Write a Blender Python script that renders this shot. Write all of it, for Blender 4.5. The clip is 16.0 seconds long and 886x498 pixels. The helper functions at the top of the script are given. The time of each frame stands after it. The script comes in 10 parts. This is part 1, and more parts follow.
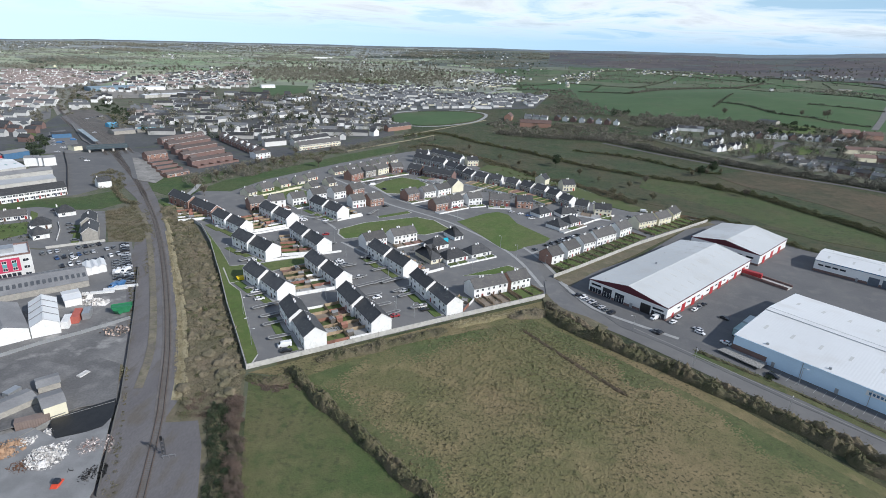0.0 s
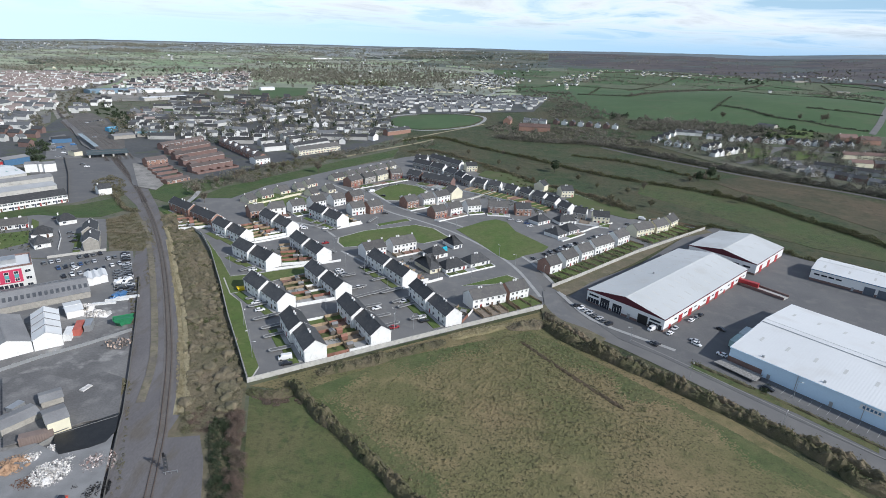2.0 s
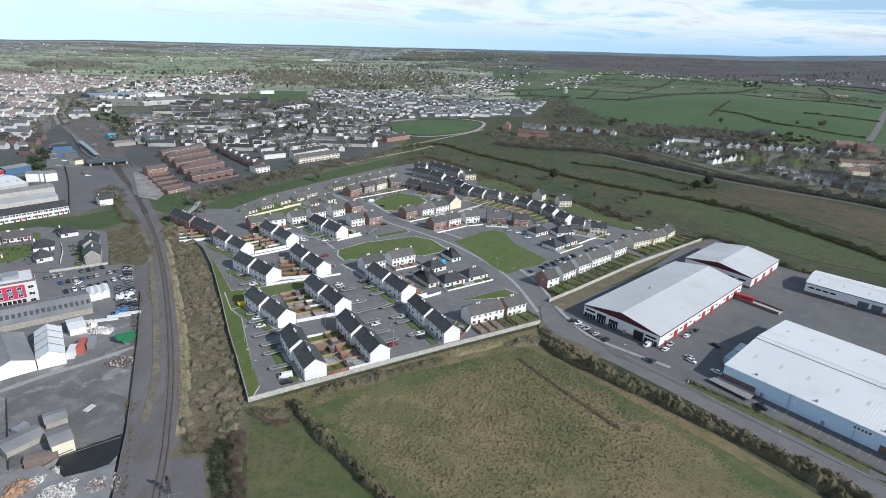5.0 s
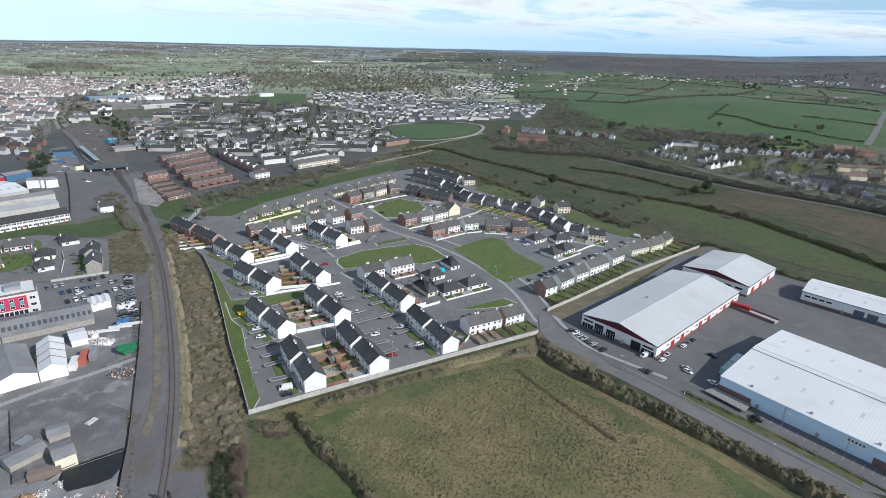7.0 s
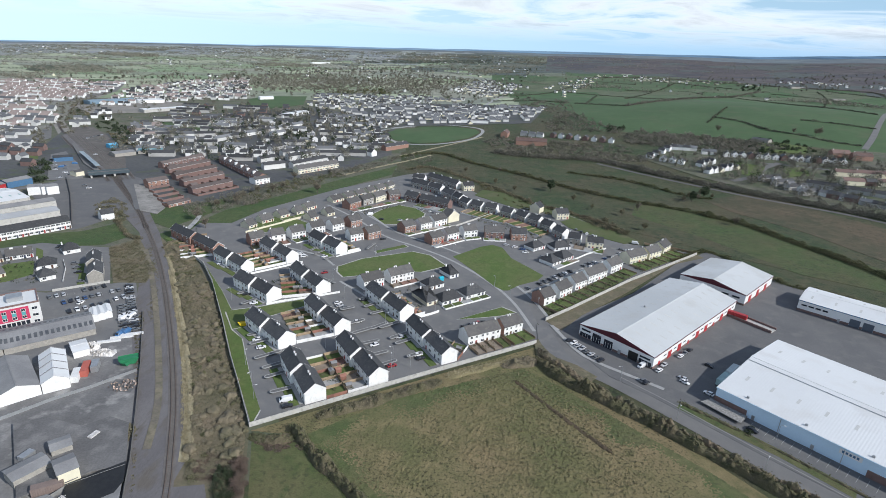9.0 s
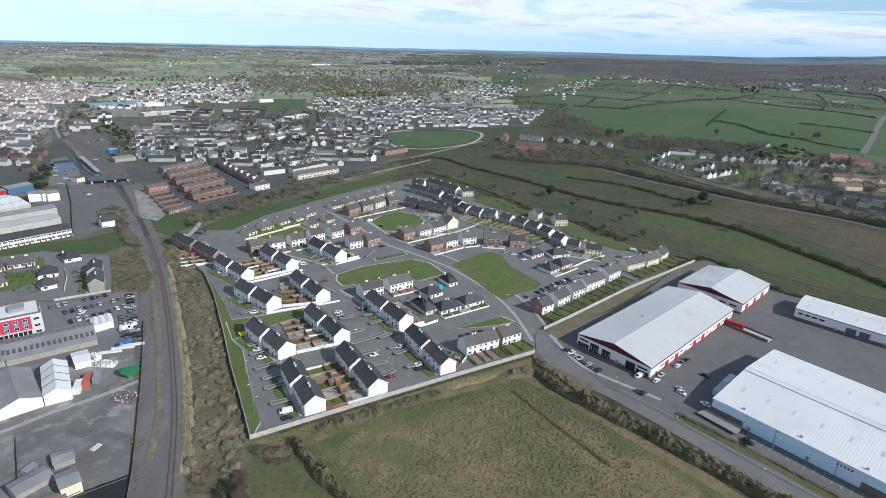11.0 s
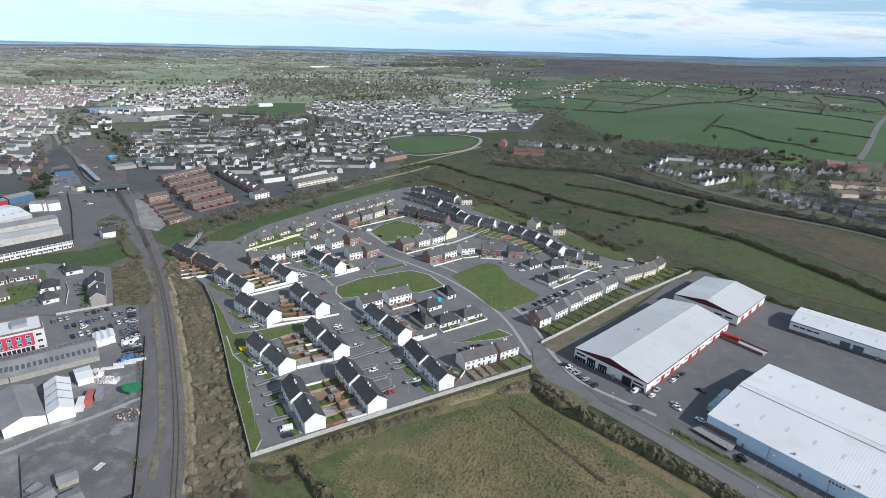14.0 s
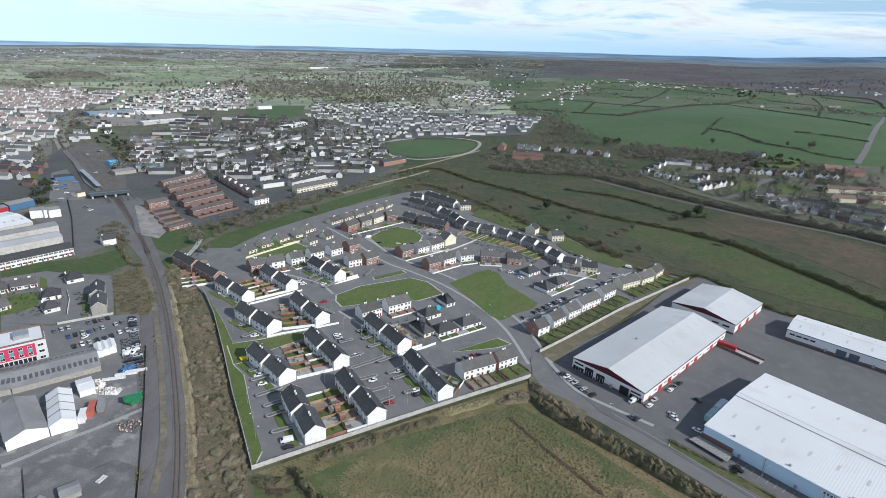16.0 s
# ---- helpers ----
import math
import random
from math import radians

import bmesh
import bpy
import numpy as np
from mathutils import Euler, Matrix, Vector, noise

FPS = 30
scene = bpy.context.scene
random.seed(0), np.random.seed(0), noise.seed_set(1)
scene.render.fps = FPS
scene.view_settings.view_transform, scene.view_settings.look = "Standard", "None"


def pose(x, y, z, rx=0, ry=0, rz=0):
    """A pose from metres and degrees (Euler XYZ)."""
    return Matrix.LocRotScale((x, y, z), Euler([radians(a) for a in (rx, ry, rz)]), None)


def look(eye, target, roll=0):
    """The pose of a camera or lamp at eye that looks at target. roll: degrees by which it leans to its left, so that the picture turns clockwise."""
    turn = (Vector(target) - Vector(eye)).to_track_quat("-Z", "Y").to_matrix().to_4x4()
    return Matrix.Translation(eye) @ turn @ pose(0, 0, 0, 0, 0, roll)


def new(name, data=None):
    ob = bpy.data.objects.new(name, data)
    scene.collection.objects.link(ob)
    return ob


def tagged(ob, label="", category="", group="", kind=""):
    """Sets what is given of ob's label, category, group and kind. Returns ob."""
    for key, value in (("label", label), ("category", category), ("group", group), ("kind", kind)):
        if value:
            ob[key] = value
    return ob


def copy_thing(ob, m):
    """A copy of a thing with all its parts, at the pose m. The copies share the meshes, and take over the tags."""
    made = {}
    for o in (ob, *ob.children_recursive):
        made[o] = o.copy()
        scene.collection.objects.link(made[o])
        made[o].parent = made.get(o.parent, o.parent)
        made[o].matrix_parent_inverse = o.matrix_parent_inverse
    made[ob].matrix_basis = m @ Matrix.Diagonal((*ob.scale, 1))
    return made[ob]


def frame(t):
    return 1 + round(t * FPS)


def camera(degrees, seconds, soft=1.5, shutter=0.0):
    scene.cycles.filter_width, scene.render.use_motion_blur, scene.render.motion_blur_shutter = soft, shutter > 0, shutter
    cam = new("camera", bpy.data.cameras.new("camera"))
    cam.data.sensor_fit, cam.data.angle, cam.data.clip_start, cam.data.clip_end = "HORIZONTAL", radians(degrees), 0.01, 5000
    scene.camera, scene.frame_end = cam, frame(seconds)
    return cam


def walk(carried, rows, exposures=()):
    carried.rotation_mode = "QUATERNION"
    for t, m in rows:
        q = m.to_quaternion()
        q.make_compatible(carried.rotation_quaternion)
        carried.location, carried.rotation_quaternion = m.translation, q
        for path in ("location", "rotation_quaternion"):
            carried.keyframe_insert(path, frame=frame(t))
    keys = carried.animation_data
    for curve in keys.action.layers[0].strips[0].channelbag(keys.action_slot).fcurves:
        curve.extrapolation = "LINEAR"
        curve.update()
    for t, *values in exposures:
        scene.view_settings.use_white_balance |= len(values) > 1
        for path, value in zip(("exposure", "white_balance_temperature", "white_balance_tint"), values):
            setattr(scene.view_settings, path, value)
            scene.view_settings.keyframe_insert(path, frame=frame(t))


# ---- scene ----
cam = camera(78.0, 16.0, soft=0.8)
PATH = [
    (0, (-2.31, -5.37, 106.74), (-2.85, 88.23, 71.55), 2.98),
    (1, (-2.46, -5.37, 109.51), (-2.91, 88.22, 74.29), 3.02),
    (2, (-2.55, -5.40, 112.25), (-2.93, 88.19, 77.02), 3.06),
    (3, (-2.61, -5.43, 114.97), (-2.93, 88.15, 79.72), 3.10),
    (4, (-2.63, -5.47, 117.66), (-2.90, 88.11, 82.41), 3.12),
    (5, (-2.62, -5.53, 120.33), (-2.85, 88.06, 85.10), 3.14),
    (6, (-2.59, -5.58, 122.99), (-2.78, 88.01, 87.77), 3.15),
    (7, (-2.55, -5.65, 125.64), (-2.70, 87.95, 90.43), 3.16),
    (8, (-2.50, -5.71, 128.28), (-2.62, 87.90, 93.10), 3.17),
    (9, (-2.44, -5.77, 130.92), (-2.54, 87.84, 95.76), 3.17),
    (10, (-2.40, -5.84, 133.56), (-2.46, 87.79, 98.43), 3.17),
    (11, (-2.36, -5.90, 136.20), (-2.39, 87.74, 101.10), 3.17),
    (12, (-2.35, -5.95, 138.86), (-2.34, 87.70, 103.78), 3.17),
    (13, (-2.36, -5.99, 141.53), (-2.30, 87.66, 106.47), 3.18),
    (14, (-2.41, -6.03, 144.22), (-2.30, 87.63, 109.18), 3.18),
    (15, (-2.50, -6.06, 146.94), (-2.32, 87.61, 111.90), 3.18),
    (16, (-2.64, -6.07, 149.68), (-2.38, 87.60, 114.65), 3.19),
]
walk(cam, [(t, look(eye, target, roll)) for t, eye, target, roll in PATH], [(0, 0.05, 6220, 10), (16, 0.05, 6220, 10)])

# ---- daylight: sun behind the camera's right shoulder, broken cloud ----
SUN_AZ, SUN_EL = radians(120), radians(33)
sun = new("sun", bpy.data.lights.new("sun", "SUN"))
sun.data.energy, sun.data.angle, sun.data.color = 4.1, radians(0.6), (1.0, 0.96, 0.90)
sun.matrix_world = look((0, 0, 0), (-math.sin(SUN_AZ) * math.cos(SUN_EL), -math.cos(SUN_AZ) * math.cos(SUN_EL), -math.sin(SUN_EL)))

world = bpy.data.worlds.new("sky")
scene.world = world
world.use_nodes = True
wn, wl = world.node_tree.nodes, world.node_tree.links
wn.clear()


def wnode(kind, **values):
    n = wn.new(kind)
    for key, value in values.items():
        n.inputs[key].default_value = value
    return n


sky = wn.new("ShaderNodeTexSky")
sky.sky_type, sky.sun_disc, sky.sun_elevation, sky.sun_rotation = "NISHITA", False, SUN_EL, SUN_AZ
sky.air_density, sky.dust_density, sky.ozone_density = 1.0, 0.3, 2.0
coord = wn.new("ShaderNodeTexCoord")
split = wn.new("ShaderNodeSeparateXYZ")
wl.new(coord.outputs["Generated"], split.inputs[0])
# a flat cloud deck: the view direction is projected on a plane overhead
lift = wn.new("ShaderNodeMath"); lift.operation = "ADD"; lift.inputs[1].default_value = 0.07
wl.new(split.outputs[2], lift.inputs[0])
keep = wn.new("ShaderNodeMath"); keep.operation = "MAXIMUM"; keep.inputs[1].default_value = 0.02
wl.new(lift.outputs[0], keep.inputs[0])
deck = wn.new("ShaderNodeCombineXYZ")
for k in (0, 1):
    over = wn.new("ShaderNodeMath"); over.operation = "DIVIDE"
    wl.new(split.outputs[k], over.inputs[0]); wl.new(keep.outputs[0], over.inputs[1]); wl.new(over.outputs[0], deck.inputs[k])
cloud = wnode("ShaderNodeTexNoise", Scale=0.62, Detail=8.0, Roughness=0.6, Distortion=0.6)
wl.new(deck.outputs[0], cloud.inputs["Vector"])
cover = wn.new("ShaderNodeMapRange")
cover.inputs[1].default_value, cover.inputs[2].default_value = 0.37, 0.54
wl.new(cloud.outputs[0], cover.inputs[0])
# cloud thins out towards the skyline
rise = wn.new("ShaderNodeMapRange")
rise.inputs[1].default_value, rise.inputs[2].default_value = 0.008, 0.05
wl.new(split.outputs[2], rise.inputs[0])
amount = wn.new("ShaderNodeMath"); amount.operation = "MULTIPLY"
thin = wn.new("ShaderNodeMapRange")  # seen from below, the gaps between the clouds open overhead
thin.inputs[1].default_value, thin.inputs[2].default_value, thin.inputs[3].default_value, thin.inputs[4].default_value = 0.10, 0.45, 1.0, 0.25
wl.new(split.outputs[2], thin.inputs[0])
open_gap = wn.new("ShaderNodeMath"); open_gap.operation = "MULTIPLY"
wl.new(rise.outputs[0], open_gap.inputs[0]); wl.new(thin.outputs[0], open_gap.inputs[1])
wl.new(cover.outputs[0], amount.inputs[0]); wl.new(open_gap.outputs[0], amount.inputs[1])
tone = wn.new("ShaderNodeMapRange")
tone.inputs[1].default_value, tone.inputs[2].default_value, tone.inputs[3].default_value, tone.inputs[4].default_value = 0.45, 0.70, 9.8, 5.8
wl.new(cloud.outputs[0], tone.inputs[0])
white = wn.new("ShaderNodeVectorMath"); white.operation = "SCALE"
white.inputs[0].default_value = (0.93, 1.0, 1.06)
wl.new(tone.outputs[0], white.inputs["Scale"])
# moist air: the sky pales to a light blue towards the skyline
low = wn.new("ShaderNodeMapRange"); low.interpolation_type = "SMOOTHSTEP"
low.inputs[1].default_value, low.inputs[2].default_value, low.inputs[3].default_value, low.inputs[4].default_value = 0.0, 0.22, 1.0, 0.0
wl.new(split.outputs[2], low.inputs[0])
# brighter on the western side, where the cloud is thinner
west = wn.new("ShaderNodeMapRange")
west.inputs[1].default_value, west.inputs[2].default_value, west.inputs[3].default_value, west.inputs[4].default_value = -0.65, 0.6, 1.0, 0.0
wl.new(split.outputs[0], west.inputs[0])
air = wn.new("ShaderNodeMix"); air.data_type = "RGBA"
air.inputs[6].default_value, air.inputs[7].default_value = (3.6, 5.7, 7.9, 1), (6.9, 9.1, 10.0, 1)
wl.new(west.outputs[0], air.inputs[0])
pale = wn.new("ShaderNodeMix"); pale.data_type = "RGBA"
wl.new(low.outputs[0], pale.inputs[0]); wl.new(sky.outputs[0], pale.inputs[6]); wl.new(air.outputs[2], pale.inputs[7])
mixer = wn.new("ShaderNodeMix"); mixer.data_type = "RGBA"
wl.new(amount.outputs[0], mixer.inputs[0]); wl.new(pale.outputs[2], mixer.inputs[6]); wl.new(white.outputs[0], mixer.inputs[7])
# blue uplands painted on the backdrop beyond the land's edge: the skyline falls to the west and lifts to a ridge in the
# east
def wmath(kind, a, b=0.0, c=0.0):
    n = wn.new("ShaderNodeMath")
    n.operation = kind
    for k, v in enumerate((a, b, c)):
        if isinstance(v, float):
            n.inputs[k].default_value = v
        else:
            wl.new(v, n.inputs[k])
    return n.outputs[0]


def wramp(value, a, b, c, d):
    n = wn.new("ShaderNodeMapRange")
    for k, v in enumerate((a, b, c, d)):
        n.inputs[k + 1].default_value = v
    wl.new(value, n.inputs[0])
    return n.outputs[0]


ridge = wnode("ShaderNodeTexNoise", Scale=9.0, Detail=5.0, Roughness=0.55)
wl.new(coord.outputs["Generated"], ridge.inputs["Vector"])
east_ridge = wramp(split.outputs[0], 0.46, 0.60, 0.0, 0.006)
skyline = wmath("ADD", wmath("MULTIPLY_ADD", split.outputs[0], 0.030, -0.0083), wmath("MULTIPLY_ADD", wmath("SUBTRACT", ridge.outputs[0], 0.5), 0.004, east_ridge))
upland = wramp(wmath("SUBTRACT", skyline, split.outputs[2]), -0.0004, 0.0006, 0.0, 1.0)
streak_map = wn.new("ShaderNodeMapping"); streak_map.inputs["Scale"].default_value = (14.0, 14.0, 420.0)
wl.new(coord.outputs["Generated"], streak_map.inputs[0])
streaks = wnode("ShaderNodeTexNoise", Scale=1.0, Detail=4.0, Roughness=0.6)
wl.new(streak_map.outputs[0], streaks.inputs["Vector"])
# distance haze is put into the hill colours, paler in the west
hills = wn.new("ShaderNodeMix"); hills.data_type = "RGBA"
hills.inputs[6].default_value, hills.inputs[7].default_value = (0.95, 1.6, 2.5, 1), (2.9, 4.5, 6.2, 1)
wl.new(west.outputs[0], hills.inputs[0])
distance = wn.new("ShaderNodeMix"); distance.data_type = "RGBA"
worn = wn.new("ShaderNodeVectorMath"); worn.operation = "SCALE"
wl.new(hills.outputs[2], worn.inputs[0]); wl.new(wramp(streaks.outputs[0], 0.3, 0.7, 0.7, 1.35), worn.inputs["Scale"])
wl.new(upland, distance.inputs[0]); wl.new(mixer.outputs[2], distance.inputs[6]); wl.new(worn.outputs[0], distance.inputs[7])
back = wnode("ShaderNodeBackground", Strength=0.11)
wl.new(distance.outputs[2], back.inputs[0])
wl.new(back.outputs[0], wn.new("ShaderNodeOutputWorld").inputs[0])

# ---- materials ----
def material(name, a, b, scale=1.0, fine=20.0, rough=0.85, bump=0.3, metal=0.0, c=None, per="", spread=0.35, stretch=(1, 1, 1), bump_scale=None, world_space=True, depth=0.05):
    """A weathered surface: colours a and b mixed by broad noise, broken by fine noise; c stains; per: '', 'object' or 'island' tint."""
    m = bpy.data.materials.new(name)
    m.use_nodes = True
    n, l = m.node_tree.nodes, m.node_tree.links
    bs = n["Principled BSDF"]
    bs.inputs["Roughness"].default_value, bs.inputs["Metallic"].default_value = rough, metal
    if world_space:
        co = n.new("ShaderNodeNewGeometry").outputs["Position"]
    else:
        co = n.new("ShaderNodeTexCoord").outputs["Object"]
    mp = n.new("ShaderNodeMapping")
    mp.inputs["Scale"].default_value = stretch
    l.new(co, mp.inputs[0])
    big = n.new("ShaderNodeTexNoise"); big.inputs["Scale"].default_value, big.inputs["Detail"].default_value = scale, 5
    small = n.new("ShaderNodeTexNoise"); small.inputs["Scale"].default_value, small.inputs["Detail"].default_value = fine, 4
    l.new(mp.outputs[0], big.inputs["Vector"]); l.new(mp.outputs[0], small.inputs["Vector"])
    ramp = n.new("ShaderNodeMapRange"); ramp.inputs[1].default_value, ramp.inputs[2].default_value = 0.36, 0.64
    l.new(big.outputs[0], ramp.inputs[0])
    mx = n.new("ShaderNodeMix"); mx.data_type = "RGBA"
    mx.inputs[6].default_value, mx.inputs[7].default_value = (*a, 1), (*b, 1)
    l.new(ramp.outputs[0], mx.inputs[0])
    out = mx.outputs[2]
    if c:
        st = n.new("ShaderNodeTexNoise"); st.inputs["Scale"].default_value, st.inputs["Detail"].default_value = scale * 2.7, 6
        l.new(mp.outputs[0], st.inputs["Vector"])
        sr = n.new("ShaderNodeMapRange"); sr.inputs[1].default_value, sr.inputs[2].default_value = 0.52, 0.68
        l.new(st.outputs[0], sr.inputs[0])
        m2 = n.new("ShaderNodeMix"); m2.data_type = "RGBA"; m2.inputs[7].default_value = (*c, 1)
        l.new(sr.outputs[0], m2.inputs[0]); l.new(out, m2.inputs[6]); out = m2.outputs[2]
    hs = n.new("ShaderNodeHueSaturation")
    val = n.new("ShaderNodeMapRange"); val.inputs[3].default_value, val.inputs[4].default_value = 1 - spread, 1 + spread
    l.new(small.outputs[0], val.inputs[0])
    value = val.outputs[0]
    if per:
        src = n.new("ShaderNodeObjectInfo").outputs["Random"] if per == "object" else n.new("ShaderNodeNewGeometry").outputs["Random Per Island"]
        tint = n.new("ShaderNodeMapRange"); tint.inputs[3].default_value, tint.inputs[4].default_value = 1 - spread, 1 + spread
        l.new(src, tint.inputs[0])
        mul = n.new("ShaderNodeMath"); mul.operation = "MULTIPLY"
        l.new(value, mul.inputs[0]); l.new(tint.outputs[0], mul.inputs[1]); value = mul.outputs[0]
    l.new(value, hs.inputs["Value"]); l.new(out, hs.inputs["Color"])
    l.new(hs.outputs[0], bs.inputs["Base Color"])
    if bump:
        bp = n.new("ShaderNodeBump"); bp.inputs["Strength"].default_value, bp.inputs["Distance"].default_value = bump, depth
        if bump_scale:
            bn = n.new("ShaderNodeTexNoise"); bn.inputs["Scale"].default_value, bn.inputs["Detail"].default_value = bump_scale, 4
            l.new(mp.outputs[0], bn.inputs["Vector"]); l.new(bn.outputs[0], bp.inputs["Height"])
        else:
            l.new(small.outputs[0], bp.inputs["Height"])
        l.new(bp.outputs[0], bs.inputs["Normal"])
    return m


def plain(name, col, rough=0.6, metal=0.0, per="", spread=0.2, fine=3.0):
    return material(name, col, tuple(v * 0.88 for v in col), 0.6, fine, rough, 0.0, metal, per=per, spread=spread)


def grassland(name, green, tan, dark, tufts=0.5, scale=0.022, tuft=1.0, bump=0.5):
    """Rough grass: green and tan areas, smaller bleached patches, dark tufts that come and go."""
    m = bpy.data.materials.new(name)
    m.use_nodes = True
    n, l = m.node_tree.nodes, m.node_tree.links
    bs = n["Principled BSDF"]
    bs.inputs["Roughness"].default_value = 0.97
    co = n.new("ShaderNodeNewGeometry").outputs["Position"]

    def noise_mask(sc, lo, hi, detail, turn=0.0):
        mp = n.new("ShaderNodeMapping"); mp.inputs["Location"].default_value = (turn * 91.0, turn * 37.0, turn * 11.0)
        t = n.new("ShaderNodeTexNoise"); t.inputs["Scale"].default_value, t.inputs["Detail"].default_value = sc, detail
        r = n.new("ShaderNodeMapRange"); r.inputs[1].default_value, r.inputs[2].default_value = lo, hi
        l.new(co, mp.inputs[0]); l.new(mp.outputs[0], t.inputs["Vector"]); l.new(t.outputs[0], r.inputs[0])
        return r.outputs[0]

    def mix(fac, a, b):
        x = n.new("ShaderNodeMix"); x.data_type = "RGBA"
        l.new(fac, x.inputs[0])
        for k, v in ((6, a), (7, b)):
            if isinstance(v, tuple):
                x.inputs[k].default_value = (*v, 1)
            else:
                l.new(v, x.inputs[k])
        return x.outputs[2]

    def times(a, b):
        x = n.new("ShaderNodeMath"); x.operation = "MULTIPLY"
        l.new(a, x.inputs[0])
        if isinstance(b, float):
            x.inputs[1].default_value = b
        else:
            l.new(b, x.inputs[1])
        return x.outputs[0]

    area = noise_mask(scale, 0.38, 0.62, 5.0)
    col = mix(area, green, tan)
    col = mix(times(noise_mask(scale * 6, 0.5, 0.68, 6.0, 1.0), 0.6), col, tuple(v * 1.22 for v in tan))
    col = mix(times(noise_mask(scale * 9, 0.52, 0.7, 5.0, 2.0), 0.7), col, tuple(v * 0.8 for v in green))
    spot = times(noise_mask(tuft, 0.53, 0.66, 3.0, 3.0), noise_mask(scale * 1.7, 0.34, 0.56, 4.0, 4.0))
    col = mix(times(spot, tufts), col, dark)
    hs = n.new("ShaderNodeHueSaturation")
    grain = noise_mask(3.5, 0.2, 0.8, 4.0, 5.0)
    v = n.new("ShaderNodeMapRange"); v.inputs[3].default_value, v.inputs[4].default_value = 0.68, 1.32
    l.new(grain, v.inputs[0]); l.new(v.outputs[0], hs.inputs["Value"]); l.new(col, hs.inputs["Color"])
    l.new(hs.outputs[0], bs.inputs["Base Color"])
    bp = n.new("ShaderNodeBump"); bp.inputs["Strength"].default_value, bp.inputs["Distance"].default_value = bump, 0.2
    l.new(noise_mask(1.6, 0.3, 0.7, 4.0, 6.0), bp.inputs["Height"]); l.new(bp.outputs[0], bs.inputs["Normal"])
    return m


MEADOW = grassland("olive meadow grass", (0.058, 0.092, 0.026), (0.108, 0.104, 0.046), (0.05, 0.056, 0.024), 0.7, 0.03, 0.6)
PASTURE = material("pasture grass", (0.065, 0.09, 0.028), (0.085, 0.105, 0.036), 0.02, 0.8, 0.95, 0.4, c=(0.105, 0.105, 0.05), spread=0.3)
LAWN = grassland("mown lawn grass", (0.078, 0.125, 0.028), (0.105, 0.128, 0.042), (0.07, 0.088, 0.03), 0.5, 0.05, 0.4, 0.3)
ROUGH = grassland("rough bog grass", (0.112, 0.116, 0.046), (0.192, 0.15, 0.078), (0.05, 0.046, 0.021), 0.95, 0.02, 1.0)
MARGIN = grassland("green field margin grass", (0.072, 0.098, 0.033), (0.115, 0.113, 0.05), (0.052, 0.058, 0.024), 0.6, 0.03, 0.8)
DAMP = grassland("damp rushy pasture", (0.038, 0.063, 0.023), (0.078, 0.07, 0.037), (0.022, 0.03, 0.015), 0.9, 0.016, 0.4, 1.0)
SCRUB = material("brown scrub ground", (0.15, 0.125, 0.085), (0.11, 0.105, 0.062), 0.08, 1.2, 0.97, 0.7, c=(0.17, 0.15, 0.10), spread=0.4)
STRAW = material("dry straw verge", (0.35, 0.305, 0.195), (0.26, 0.228, 0.142), 0.15, 2.0, 0.97, 0.5, spread=0.4)
BROWNFIELD = grassland("brown winter grass", (0.05, 0.056, 0.028), (0.098, 0.074, 0.044), (0.038, 0.036, 0.02), 0.8, 0.016, 0.4)
STRIP = grassland("darker green grass strip", (0.044, 0.082, 0.022), (0.066, 0.088, 0.03), (0.045, 0.055, 0.024), 0.6, 0.03, 0.35, 0.6)
FIELD_A = material("bright grazing field", (0.045, 0.092, 0.03), (0.06, 0.108, 0.04), 0.008, 0.08, 0.95, 0.1, c=(0.07, 0.10, 0.042), spread=0.18)
